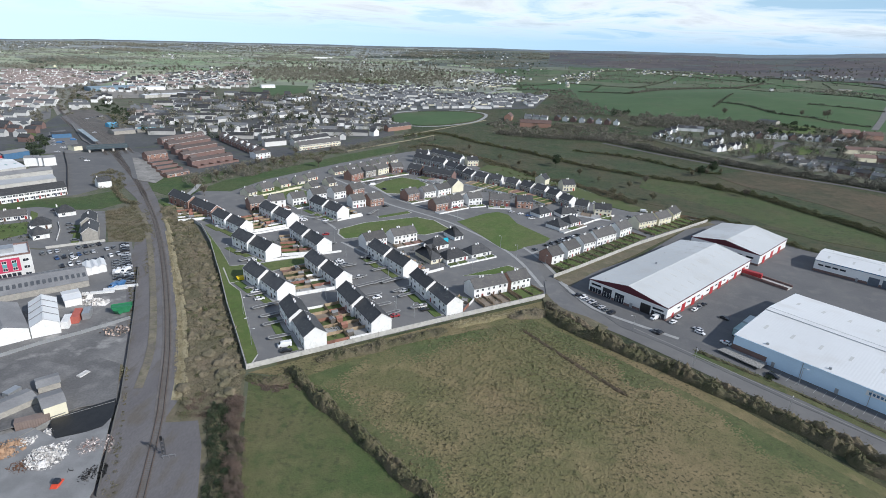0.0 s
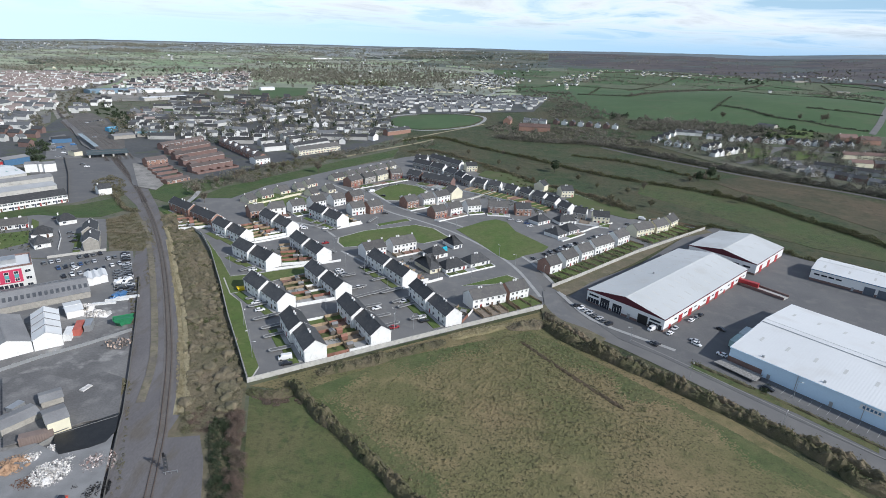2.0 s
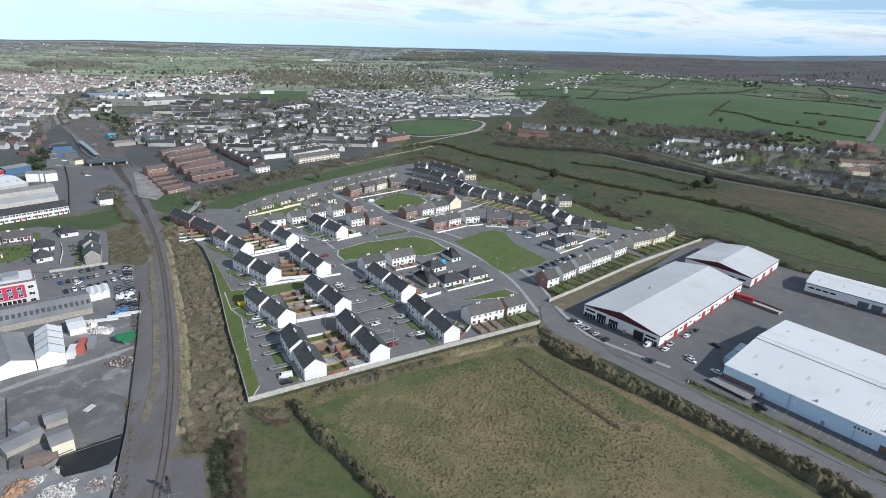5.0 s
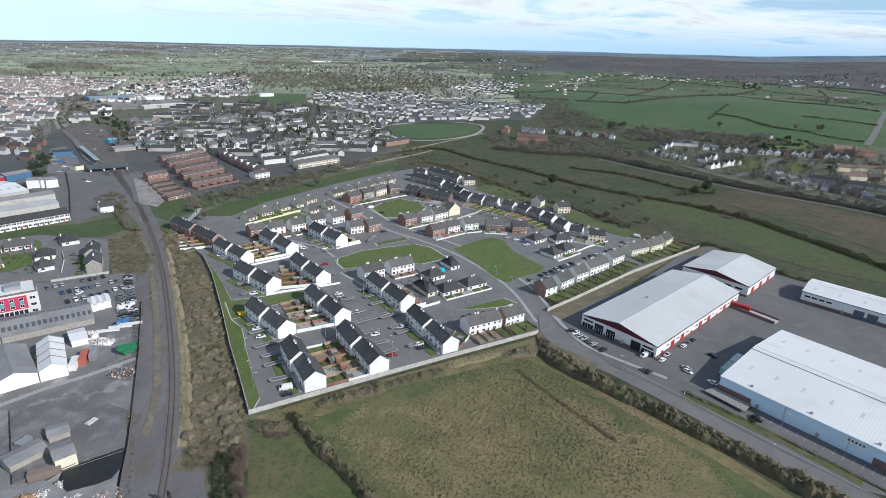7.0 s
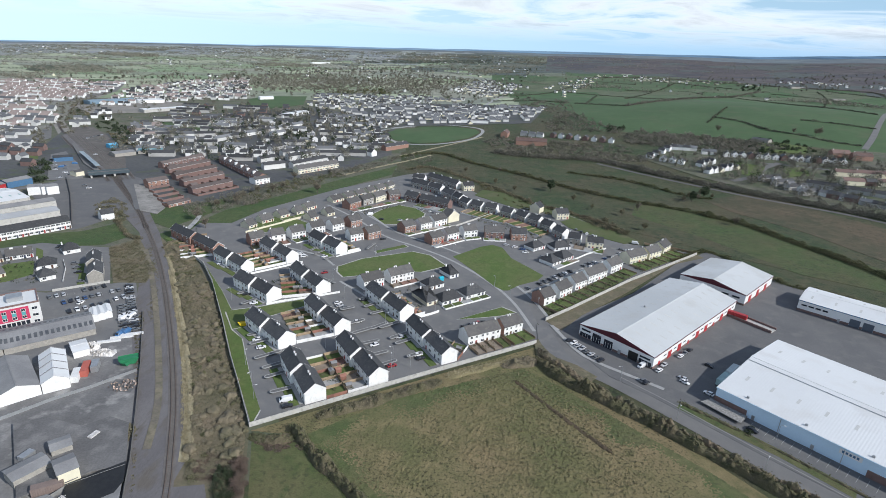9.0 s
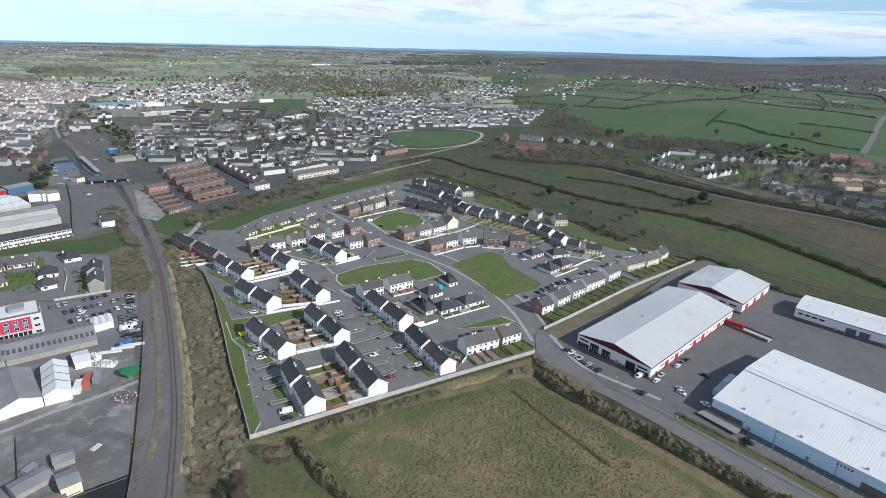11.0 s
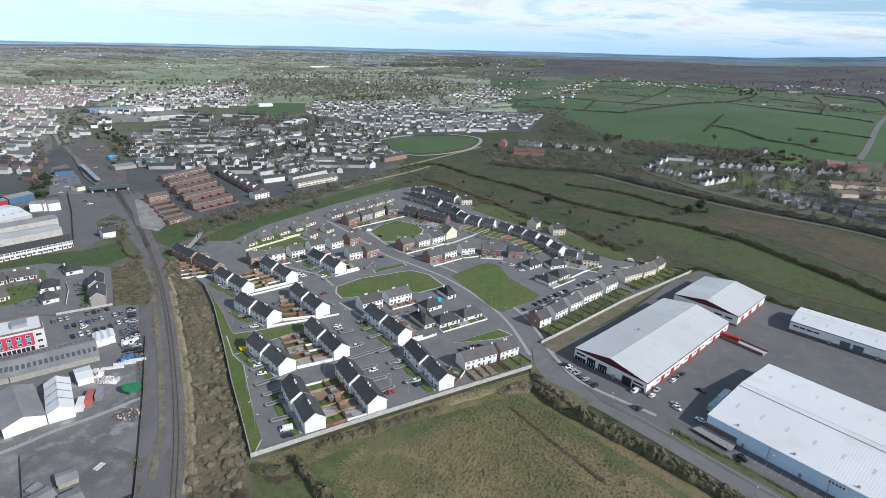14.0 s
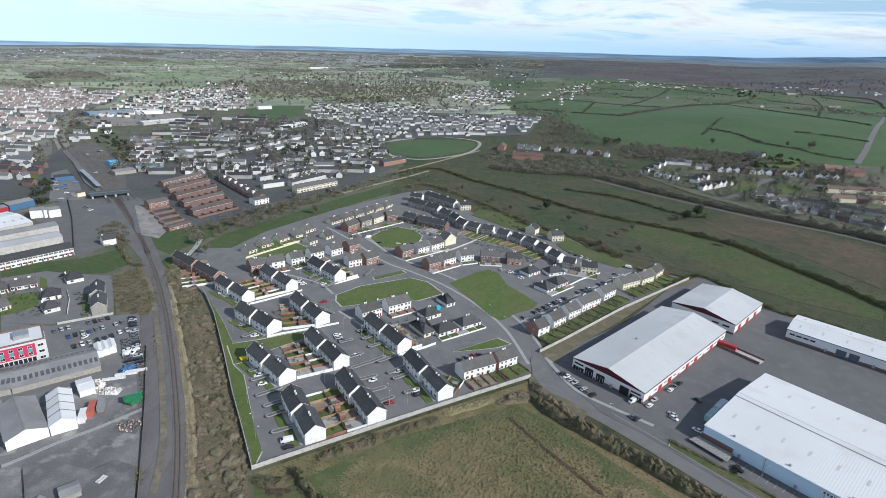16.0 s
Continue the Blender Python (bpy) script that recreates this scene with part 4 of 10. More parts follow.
def house(L, R, depth, storeys=2, gable=False, wall=RENDER, roof=SLATE, hip=False, units=None, chimneys=True, base=0.1, label="", name="house", group="houses of the estate", windows=True, lift=0.0, pitch=0.72, trim=FRAME, end_wall=None, chimney_mat=None, lit_end=None):
    """L, R: near corners of the plan; depth runs away from them. gable: the near side is a gable end."""
    u = Vector((R[0] - L[0], R[1] - L[1]))
    w = u.length
    u.normalize()
    v = Vector((-u.y, u.x))
    c = Vector(L) + u * (w / 2) + v * (depth / 2)
    if not gable and group == "houses of the estate" and w < 17:
        w -= 1.5  # a side passage between neighbours
    if gable:
        length, span, ang = depth, w, math.atan2(v.y, v.x)
    else:
        length, span, ang = w, depth, math.atan2(u.y, u.x)
    eave = (2.6 if storeys == 1 else 5.2) if storeys < 3 else storeys * 2.75
    rise = span / 2 * pitch
    e = new(name)
    e.empty_display_size = 0.5
    e.matrix_world = pose(c.x, c.y, terrain(c.x, c.y) + base + lift, 0, 0, math.degrees(ang))
    tagged(e, label or "white rendered house with a black slate roof", "house", group)
    part("wall", wall_mesh(length, span, eave, rise, not hip), wall, e)
    if end_wall:
        bm = bmesh.new()
        v0 = [bm.verts.new((-length / 2 - 0.03, y, z)) for y, z in ((span / 2, -0.3), (-span / 2, -0.3), (-span / 2, eave), (0, eave + rise), (span / 2, eave))]
        bm.faces.new(v0)
        part("gable_wall", bm, end_wall, e)
    if lit_end:
        bm = bmesh.new()
        bm.faces.new([bm.verts.new((length / 2 + 0.03, y, z)) for y, z in ((-span / 2, -0.3), (span / 2, -0.3), (span / 2, eave), (0, eave + rise), (-span / 2, eave))])
        part("gable_wall", bm, lit_end, e)
    part("roof", roof_mesh(length, span, eave, rise, span / 2 * 0.8 if hip else 0.0), roof, e)
    # fascia and gutter along both eaves
    for s in (-1, 1):
        part("gutter", boxm(-length / 2 - 0.1, length / 2 + 0.1, s * (span / 2 + 0.28) - 0.06, s * (span / 2 + 0.28) + 0.06, eave - 0.34, eave - 0.2), trim, e)
    if not hip and gable:
        for sx in (-1, 1):
            x = sx * (length / 2 + 0.13)
            bm = bmesh.new()
            lo = [bm.verts.new((x, y, z)) for y, z in ((-span / 2 - 0.32, eave - 0.25), (0, eave + rise + 0.02), (span / 2 + 0.32, eave - 0.25))]
            hi = [bm.verts.new((x, q.co.y, q.co.z + 0.24)) for q in lo]
            for k in (0, 1):
                bm.faces.new((lo[k], lo[k + 1], hi[k + 1], hi[k]))
            part("bargeboard", bm, trim, e)
    n = units or max(1, round(length / 6.2))
    step = length / n
    if chimneys:
        stack, pot = chimney_meshes(chimney_mat or RENDER)
        for k in range(n):
            x = -length / 2 + step * (k + (0.12 if k % 2 else 0.88)) if n > 1 else -length / 2 + 0.6
            s = part("chimney", stack, None, e, m=pose(x, 0, eave + rise))
            part("pot", pot, None, s, m=pose(0.1, 0, 1.1))
    if windows:
        side = 1 if gable else -1
        for k in range(n):
            x0 = -length / 2 + step * k
            spots = [(x0 + step * 0.3, 0.9, (1.7, 1.3))]
            if storeys > 1:
                spots += [(x0 + step * 0.3, 3.4, (1.2, 1.25)), (x0 + step * 0.74, 3.4, (1.2, 1.25))]
            else:
                spots += [(x0 + step * 0.74, 0.9, (1.2, 1.25))] if side > 0 else []
            for x, z, key in spots:
                m = pose(x, side * (span / 2 + 0.03), z, 0, 0, 0 if side < 0 else 180)
                wnd = part("window", WIN[key][0], None, e, m=m)
                part("pane", WIN[key][1], None, wnd)
            if not (storeys == 1 and side > 0):
                part("door", DOORS[(k * 7 + int(abs(c.x))) % 4], None, e, m=pose(x0 + step * 0.74, side * (span / 2 + 0.02), 0.05, 0, 0, 0 if side < 0 else 180))
    return e


def gable_block(L, R, length, wall=RENDER, roof=SLATE, label="white-gabled terraced house with a black slate roof", step=0.7):
    """A terrace that runs away from the viewer: two pairs, the far pair set a little to the left and higher."""
    u = Vector((R[0] - L[0], R[1] - L[1])).normalized()
    v = Vector((-u.y, u.x))
    half = length / 2
    left = Vector(L)
    for o0, o1, mat, nm, lab in ((0.15, 1.7, PAVING, "footpath", "pale path along the house fronts"), (1.9, 5.2, LAWN, "lawn", "narrow front lawn beside the parking bays")):
        pts = [tuple(left - u * o0 + v * 1.0), tuple(left - u * o0 + v * (half - 0.3)), tuple(left - u * (o0 + 1.3) + v * (half + 0.3)), tuple(left - u * (o0 + 1.3) + v * (length - 1)), tuple(left - u * (o1 + 1.3) + v * (length - 1)), tuple(left - u * (o1 + 1.3) + v * (half + 0.3)), tuple(left - u * o1 + v * (half - 0.3)), tuple(left - u * o1 + v * 1.0)]
        slab(nm, pts, mat, 0.10, lab, kind="structure" if nm == "footpath" else "", category=nm)
    house(L, R, half - 0.02, 2, True, wall, roof, units=2, label=label, group="gabled terraces")
    L2, R2 = Vector(L) + v * half - u * 1.3, Vector(R) + v * half - u * 1.3
    house(tuple(L2), tuple(R2), half, 2, True, wall, roof, units=2, label=label, group="gabled terraces", lift=step)


gable_block((-51.6, 166.4), (-44.4, 170.7), 30)
gable_block((-29.2, 179.7), (-22.0, 184.3), 33)
gable_block((-72.8, 203.5), (-66.7, 209.5), 30)
gable_block((-51.1, 218.7), (-44.5, 223.9), 31)
gable_block((-92.3, 247.9), (-86.6, 254.8), 30)
gable_block((-69.6, 260.6), (-63.0, 266.1), 31)
gable_block((-117.9, 282.4), (-112.7, 288.5), 30)
gable_block((-97.4, 301.1), (-91.6, 307.1), 31)
gable_block((-71.1, 319.7), (-64.9, 326.2), 30)
gable_block((-22.3, 236.9), (-15.5, 242.1), 33)
gable_block((-0.6, 199.0), (6.2, 203.0), 33)
gable_block((-144.9, 307.7), (-140.2, 313.8), 50, BRICK, SLATE, "brick-gabled terraced house with a black slate roof")

# rows that face the viewer
WH, BR = "white rendered house with a grey tiled roof", "red brick house with a grey tiled roof"
house((11.3, 216.1), (27.0, 225.5), 8.5, label=WH, roof=TILE, units=3)
house((28.2, 226.1), (39.0, 233.5), 8.5, label=WH, roof=TILE, units=2, end_wall=BRICK)
house((-45.8, 269.5), (-34.5, 278.6), 8.5, label=WH, roof=TILE, units=3)
house((-32.0, 279.6), (-18.5, 289.5), 8.5, label=WH, roof=TILE, units=3)
# hipped bungalows in the middle
BU = "low white bungalow with a hipped dark roof"
house((-10.2, 254.0), (-3.3, 259.1), 15, 1, label=BU, hip=True, wall=CREAM)
house((-2.0, 255.5), (10.0, 264.5), 9, 1, label=BU, hip=True)
house((11.0, 264.7), (22.8, 273.4), 9, 1, label=BU, hip=True)
house((-9.9, 273.7), (-0.4, 281.3), 9, 1, label=BU, hip=True)
house((1.8, 292.1), (8.0, 296.7), 11, 1, label=BU, hip=True)
# south-east row along the boundary wall
house((52.8, 261.6), (61.1, 268.4), 9, label="white house with a brick gable end and grey roof", roof=TILE, end_wall=BRICK)
house((63.3, 272.0), (72.9, 281.4), 9, label=WH, roof=TILE)
house((74.5, 284.4), (83.9, 292.2), 9, label=WH, roof=TILE)
house((85.4, 296.2), (99.6, 308.3), 9, label=WH, roof=TILE)
house((103.1, 313.7), (113.9, 323.7), 9, label=WH, roof=TILE)
CR = "cream rendered house with a grey tiled roof"
house((120.8, 331.8), (135.2, 341.3), 9, label=CR, roof=TILE, wall=CREAM)
house((136.4, 341.4), (148.7, 351.0), 9, label=CR, roof=TILE, wall=CREAM)
house((150.7, 354.3), (160.2, 365.0), 9, label=CR, roof=TILE, wall=CREAM)
# crescent round the large green
house((-11.1, 347.8), (-1.8, 355.5), 9, label=BR, wall=BRICK, roof=TILE)
house((-0.6, 357.9), (8.8, 365.9), 9, label=WH, roof=TILE)
house((11.3, 367.4), (22.3, 372.5), 9, label=WH, roof=TILE)
house((25.9, 369.6), (41.7, 369.7), 9, label="long red brick house with white window surrounds", wall=DARKBRICK, roof=TILE)
house((45.3, 368.0), (57.9, 368.7), 9, label=BR, wall=BRICK, roof=SLATE)
house((58.8, 346.5), (69.1, 355.2), 9, 1, label=BU, hip=True)
house((73.5, 349.6), (87.0, 355.6), 9, 1, label=BU, hip=True)
house((67.5, 320.3), (75.1, 327.6), 11, 1, label=BU, hip=True)
house((76.2, 329.6), (85.5, 338.4), 10, 1, label=BU, hip=True)
# row south of the northern green
house((-31.6, 368.9), (-23.0, 377.4), 9, label=BR, wall=BRICK, roof=TILE)
house((-20.4, 377.8), (-11.4, 386.5), 9, label=WH, roof=TILE)
house((-10.6, 386.7), (-0.3, 397.3), 9, label=WH, roof=TILE)
house((0.1, 400.0), (8.6, 408.1), 9, label=CR, roof=TILE, wall=CREAM, gable=True)
# middle-west rows
house((-128.7, 326.8), (-119.8, 334.1), 9, label=BR, wall=BRICK, roof=TILE)
house((-117.6, 335.4), (-109.0, 341.8), 9, label=WH, roof=TILE)
house((-106.3, 343.3), (-97.7, 351.0), 9, label=WH, roof=TILE)
house((-95.7, 355.7), (-87.0, 363.9), 9, label=WH, roof=TILE)
house((-83.0, 364.5), (-75.1, 372.8), 9, label=WH, roof=TILE)
house((-71.7, 374.6), (-63.7, 383.2), 9, label=BR, wall=BRICK, roof=TILE)
house((-66.9, 345.9), (-57.7, 352.6), 9, label=WH, roof=TILE)
house((-55.5, 350.8), (-46.6, 359.8), 9, label=BR, wall=BRICK, roof=TILE)
# bungalows by the yellow garden wall
BC = "low cream bungalow with a grey tiled roof"
house((-141.5, 360.0), (-137.2, 367.8), 9, 1, label=BC, wall=CREAM, roof=TILE)
house((-136.4, 372.8), (-129.4, 381.4), 9, 1, label=BC, wall=CREAM, roof=TILE)
house((-127.1, 386.9), (-121.4, 395.9), 9, 1, label=BC, wall=CREAM, roof=TILE)
house((-118.3, 399.1), (-112.9, 404.2), 9, 1, label=BC, wall=CREAM, roof=TILE)
house((-103.9, 385.6), (-98.7, 393.0), 9, 1, label=BC, wall=CREAM, roof=TILE)
house((-94.3, 399.1), (-88.9, 405.5), 9, 1, label=BC, wall=CREAM, roof=TILE)
house((-113.4, 411.2), (-107.0, 421.2), 8, 1, label=BC, wall=CREAM, roof=TILE)
# northern rows
house((-97.7, 436.8), (-89.7, 448.0), 8, 1, label=BC, wall=CREAM, roof=TILE)
house((-88.6, 449.9), (-81.8, 459.6), 8, 1, label=BC, wall=CREAM, roof=TILE)
house((-80.8, 459.8), (-74.3, 469.9), 8, 1, label=BC, wall=CREAM, roof=TILE)
house((-72.6, 472.0), (-67.2, 482.2), 8, 1, label=BC, wall=CREAM, roof=TILE)
house((-65.7, 482.5), (-59.1, 493.3), 8, 1, label=BC, wall=CREAM, roof=TILE)
house((-57.5, 493.6), (-51.7, 504.7), 8, 1, label=BC, wall=CREAM, roof=TILE)
house((-80.7, 419.9), (-72.6, 433.4), 8.5, label=BR, wall=BRICK, roof=TILE)
house((-71.7, 433.6), (-63.6, 444.6), 8.5, label=WH, wall=STONE, roof=TILE)
house((-62.7, 444.8), (-54.4, 457.9), 8.5, label=CR, wall=CREAM, roof=TILE)
house((-52.6, 454.9), (-42.2, 461.9), 8.5, label=BR, wall=DARKBRICK, roof=TILE)
TE = "stone-fronted house with a white gable and a black slate roof"
house((-39.9, 458.9), (-27.4, 451.2), 8.5, label="red brick terrace with a slate roof", wall=DARKBRICK, units=3)
house((-25.8, 449.9), (-0.9, 436.9), 8.5, label="red brick terrace with a slate roof", wall=DARKBRICK, units=6)
house((-37.6, 507.5), (-21.1, 495.0), 8.5, label=TE, wall=STONE, units=4, lit_end=RENDER)
house((-21.1, 495.0), (-8.4, 484.3), 8.5, label=TE, wall=STONE, units=3, lit_end=RENDER)
house((-7.8, 479.0), (2.3, 466.7), 8.5, label=TE, wall=STONE, lit_end=RENDER)
house((1.8, 466.6), (8.9, 456.1), 8.5, label=TE, wall=STONE, lit_end=RENDER)
house((7.8, 451.1), (15.6, 441.3), 8.5, label=TE, wall=STONE, lit_end=RENDER)
house((17.5, 441.7), (26.9, 434.1), 8.5, label=TE, wall=STONE, lit_end=RENDER)
house((29.4, 434.5), (39.6, 430.3), 8.5, label=TE, wall=STONE, lit_end=RENDER)
house((41.7, 426.3), (51.0, 419.3), 8.5, label=TE, wall=STONE, lit_end=RENDER)
house((52.9, 419.6), (61.0, 409.9), 8.5, label=TE, wall=STONE, lit_end=RENDER)
house((62.4, 410.1), (70.4, 402.1), 8.5, label=TE, wall=STONE, lit_end=RENDER)
house((70.3, 398.2), (77.4, 389.3), 8.5, label=TE, wall=STONE, lit_end=RENDER)
house((77.5, 384.5), (84.4, 375.0), 8.5, label=TE, wall=STONE, lit_end=RENDER)
house((85.5, 367.2), (95.0, 363.2), 8.5, label=TE, wall=STONE, lit_end=RENDER)
house((97.9, 359.3), (110.5, 357.9), 8.5, label=TE, wall=CREAM)
house((-23.1, 535.7), (-6.6, 519.8), 8, label=TE, wall=STONE, units=4, lit_end=RENDER)
house((-6.6, 519.8), (6.4, 506.2), 8, label=TE, wall=STONE, units=3, lit_end=RENDER)
house((-38.0, 526.1), (-24.7, 522.4), 8, label=TE, wall=STONE, units=3, lit_end=RENDER)
house((12.9, 501.6), (24.5, 505.7), 8, label="detached cream house with a dark roof", wall=CREAM)
house((69.0, 444.4), (76.6, 439.6), 9, label="detached cream gable-fronted house", wall=CREAM, gable=True)
house((88.3, 425.5), (100.2, 428.9), 9, label="detached cream house with a dark roof", wall=CREAM)

# ---- warehouses ----
def ribbed_roof(length, span, eave, rise, over=0.25, pitch_m=1.0):
    """Two profiled slopes with standing ribs down the fall."""
    bm = bmesh.new()
    n = int(length / pitch_m)
    for s in (-1, 1):
        prev = None
        for k in range(n * 2 + 1):
            x = -length / 2 - over + (length + 2 * over) * k / (n * 2)
            dz = 0.022 if k % 2 else 0.0
            a = bm.verts.new((x, s * (span / 2 + over), eave + dz))
            b = bm.verts.new((x, 0, eave + rise + dz))
            if prev:
                bm.faces.new((prev[0], a, b, prev[1]) if s < 0 else (prev[1], b, a, prev[0]))
            prev = (a, b)
    return bm


def warehouse(L, R, depth, eave, rise, gable, wall, label, trim=MAROON, plinth=DARKBRICK, plinth_h=1.2, roof=None):
    """A long shed. L, R: near corners; gable: the near side is the gable. Returns the thing with its length, span and local frame."""
    u = Vector((R[0] - L[0], R[1] - L[1]))
    w = u.length
    u.normalize()
    v = Vector((-u.y, u.x))
    c = Vector(L) + u * (w / 2) + v * (depth / 2)
    length, span = (depth, w) if gable else (w, depth)
    ang = math.atan2(v.y, v.x) if gable else math.atan2(u.y, u.x)
    e = new("warehouse")
    e.matrix_world = pose(c.x, c.y, 0.12, 0, 0, math.degrees(ang))
    tagged(e, label, "warehouse")
    part("wall", wall_mesh(length, span, eave, rise - 0.1), wall, e)
    part("roof", ribbed_roof(length, span, eave + 0.06, rise), roof or SHEET, e, "pale profiled metal roof")
    hx, hy = length / 2, span / 2
    for s in (-1, 1):
        part("gutter", boxm(-hx - 0.3, hx + 0.3, s * (hy + 0.28) - 0.12, s * (hy + 0.28) + 0.12, eave - 0.35, eave + 0.02), trim, e)
    for s in (-1, 1):
        bm = bmesh.new()
        x = s * (hx + 0.06)
        lo = [bm.verts.new((x, y, z)) for y, z in ((-hy - 0.1, eave - 0.35), (0, eave - 0.1), (hy + 0.1, eave - 0.35))]
        hi = [bm.verts.new((x, y, z)) for y, z in ((-hy - 0.1, eave + 0.12), (0, eave + rise + 0.1), (hy + 0.1, eave + 0.12))]
        for k in (0, 1):
            bm.faces.new((lo[k], lo[k + 1], hi[k + 1], hi[k]))
        part("gable_trim", bm, trim, e)
    part("ridge_cap", boxm(-hx - 0.25, hx + 0.25, -0.3, 0.3, eave + rise + 0.05, eave + rise + 0.16), roof or SHEET, e)
    if plinth:
        for s in (-1, 1):
            part("plinth", boxm(-hx - 0.04, hx + 0.04, s * hy - 0.05, s * hy + 0.05, -0.3, plinth_h), plinth, e, "dark brick base")
            part("plinth", boxm(s * hx - 0.05, s * hx + 0.05, -hy + 0.06, hy - 0.06, -0.3, plinth_h), plinth, e, "dark brick base")
    return e, length, span, eave, rise


def opening(e, x, y, z, w, h, face, mat=DARK, name="loading_door", label="", frame=None):
    """A door, shutter or window let on a wall; face: degrees of the wall's outward side (0 = -y)."""
    m = pose(x, y, z, 0, 0, face)
    d = part(name, boxm(-w / 2, w / 2, -0.10, 0.02, 0, h), mat, e, label, m)
    if frame:
        bm = bmesh.new()
        ring = [(-w / 2 - 0.12, 0), (-w / 2 - 0.12, h + 0.12), (w / 2 + 0.12, h + 0.12), (w / 2 + 0.12, 0)]
        hole = [(-w / 2, 0), (-w / 2, h), (w / 2, h), (w / 2, 0)]
        o, q = [bm.verts.new((x, -0.14, z)) for x, z in ring], [bm.verts.new((x, -0.14, z)) for x, z in hole]
        ob, qb = [bm.verts.new((x, 0.0, z)) for x, z in ring], [bm.verts.new((x, 0.0, z)) for x, z in hole]
        for k in range(3):
            bm.faces.new((o[k], o[k + 1], q[k + 1], q[k]))
            bm.faces.new((o[k], ob[k], ob[k + 1], o[k + 1]))
            bm.faces.new((q[k], q[k + 1], qb[k + 1], qb[k]))
        part("frame", bm, frame, d)
    return d


def rooflights(e, length, span, eave, rise, rows, count, mat):
    slope = math.degrees(math.atan2(rise, span / 2))
    for s in (-1, 1):
        for r in rows:
            for k in range(count):
                x = -length / 2 + length * (k + 0.5) / count + (0.8 if r > 0.5 else -0.8)
                y = s * span / 2 * r
                part("rooflight", boxm(-0.5, 0.5, -1.8, 1.8, 0, 0.03), mat, e, "", pose(x, y, eave + rise * (1 - r) + 0.10, -s * slope, 0, 0))


SKYLIGHT = material("dulled grey rooflight sheet", (0.56, 0.56, 0.54), (0.50, 0.505, 0.49), 0.3, 3.0, 0.6, 0.0, spread=0.15)
# the large shed nearest the houses: gable towards the road
W1 = warehouse((66.3, 232.6), (93.0, 205.0), 94.5, 6.2, 3.4, True, WHITECLAD, "large pale-roofed warehouse with maroon trim", roof=WORNSHEET)
e1, len1, span1 = W1[0], W1[1], W1[2]
rooflights(e1, len1, span1, 6.2, 3.4, (0.3, 0.72), 13, SKYLIGHT)
hx, hy = len1 / 2, span1 / 2
# gable end (local -x): offices and shutters
for y, w, h, z, mat in ((15.5, 6, 2.2, 0.6, PANE), (9.5, 4.6, 4.6, 0.2, PANE), (3.2, 4.6, 4.2, 0.2, PANE), (-9.5, 4.6, 4.4, 0.0, DARK), (-15.5, 6, 2.4, 0.5, PANE), (15.5, 5, 0.9, 3.9, PANE), (-15.2, 5, 0.9, 3.6, PANE), (-2.8, 1.1, 2.1, 0.0, STEEL)):
    opening(e1, -hx - 0.07, y, z, w, h, -90, mat, "office_window" if mat == PANE else "loading_door", frame=FRAME if mat == PANE else STEEL)
for y in (15.5, 9.5, 3.2, -15.5):
    for k in (-1, 0, 1):
        part("mullion", boxm(-0.06, 0.06, -0.2, -0.1, 0.3, 2.8), FRAME, e1, "", pose(-hx - 0.07, y + k * 1.4, 0.3, 0, 0, -90))
# long side (local -y) with red doors
for k in range(9):
    x = -hx + 6 + k * (len1 - 10) / 8.5
    opening(e1, x, -hy - 0.06, 0.0, 3.4 if k % 3 else 1.6, 3.9 if k % 3 else 2.2, 0, RED, "red_door")
    opening(e1, x + 5, -hy - 0.06, 3.0, 2.4, 0.7, 0, PANE, "side_window", frame=FRAME)
part("roof_vent", boxm(-0.5, 0.5, -0.5, 0.5, 0, 0.9, taper=0.15), STEEL, e1, "", pose(-8, hy * 0.35, 8.6))
# second shed behind it
W2 = warehouse((143.0, 304.5), (169.5, 277.5), 46.0, 6.6, 3.2, True, WHITECLAD, "pale-roofed warehouse with maroon gable trim", roof=WORNSHEET)
e2, len2, span2 = W2[0], W2[1], W2[2]
rooflights(e2, len2, span2, 6.6, 3.2, (0.4,), 5, SKYLIGHT)
for k in range(3):
    opening(e2, -len2 / 2 + 8 + k * 13, -span2 / 2 - 0.06, 0, 4.0, 4.4, 0, RED, "red_door")
for y in (-14, -8):
    opening(e2, -len2 / 2 - 0.07, y, 3.4, 4.0, 1.0, -90, PANE, "gable_window", frame=FRAME)
# long shed by the road: pale blue side, two low slopes and a valley line
W3 = warehouse((111.1, 183.7), (181.1, 104.8), 64.5, 6.8, 2.6, False, CLAD, "very large white-roofed warehouse with pale blue side wall", trim=CLAD, plinth=None)
e3, len3, span3 = W3[0], W3[1], W3[2]
rooflights(e3, len3, span3, 6.8, 2.6, (0.55,), 11, SKYLIGHT)
part("roof_joint", boxm(-len3 / 2, len3 / 2, -0.16, 0.16, 0.0, 0.12), STEEL, e3, "dark roof joint line", pose(0, -3.6, 9.28))
part("brick_base", boxm(-len3 / 2 - 0.1, -len3 / 2 + 12.5, -span3 / 2 - 0.25, -span3 / 2 + 0.1, -0.3, 2.9), DARKBRICK, e3, "dark red brick lower wall")
part("brick_base", boxm(-len3 / 2 + 52.0, -len3 / 2 + 62.0, -span3 / 2 - 0.25, -span3 / 2 + 0.1, -0.3, 2.9), DARKBRICK, e3, "dark red brick lower wall")
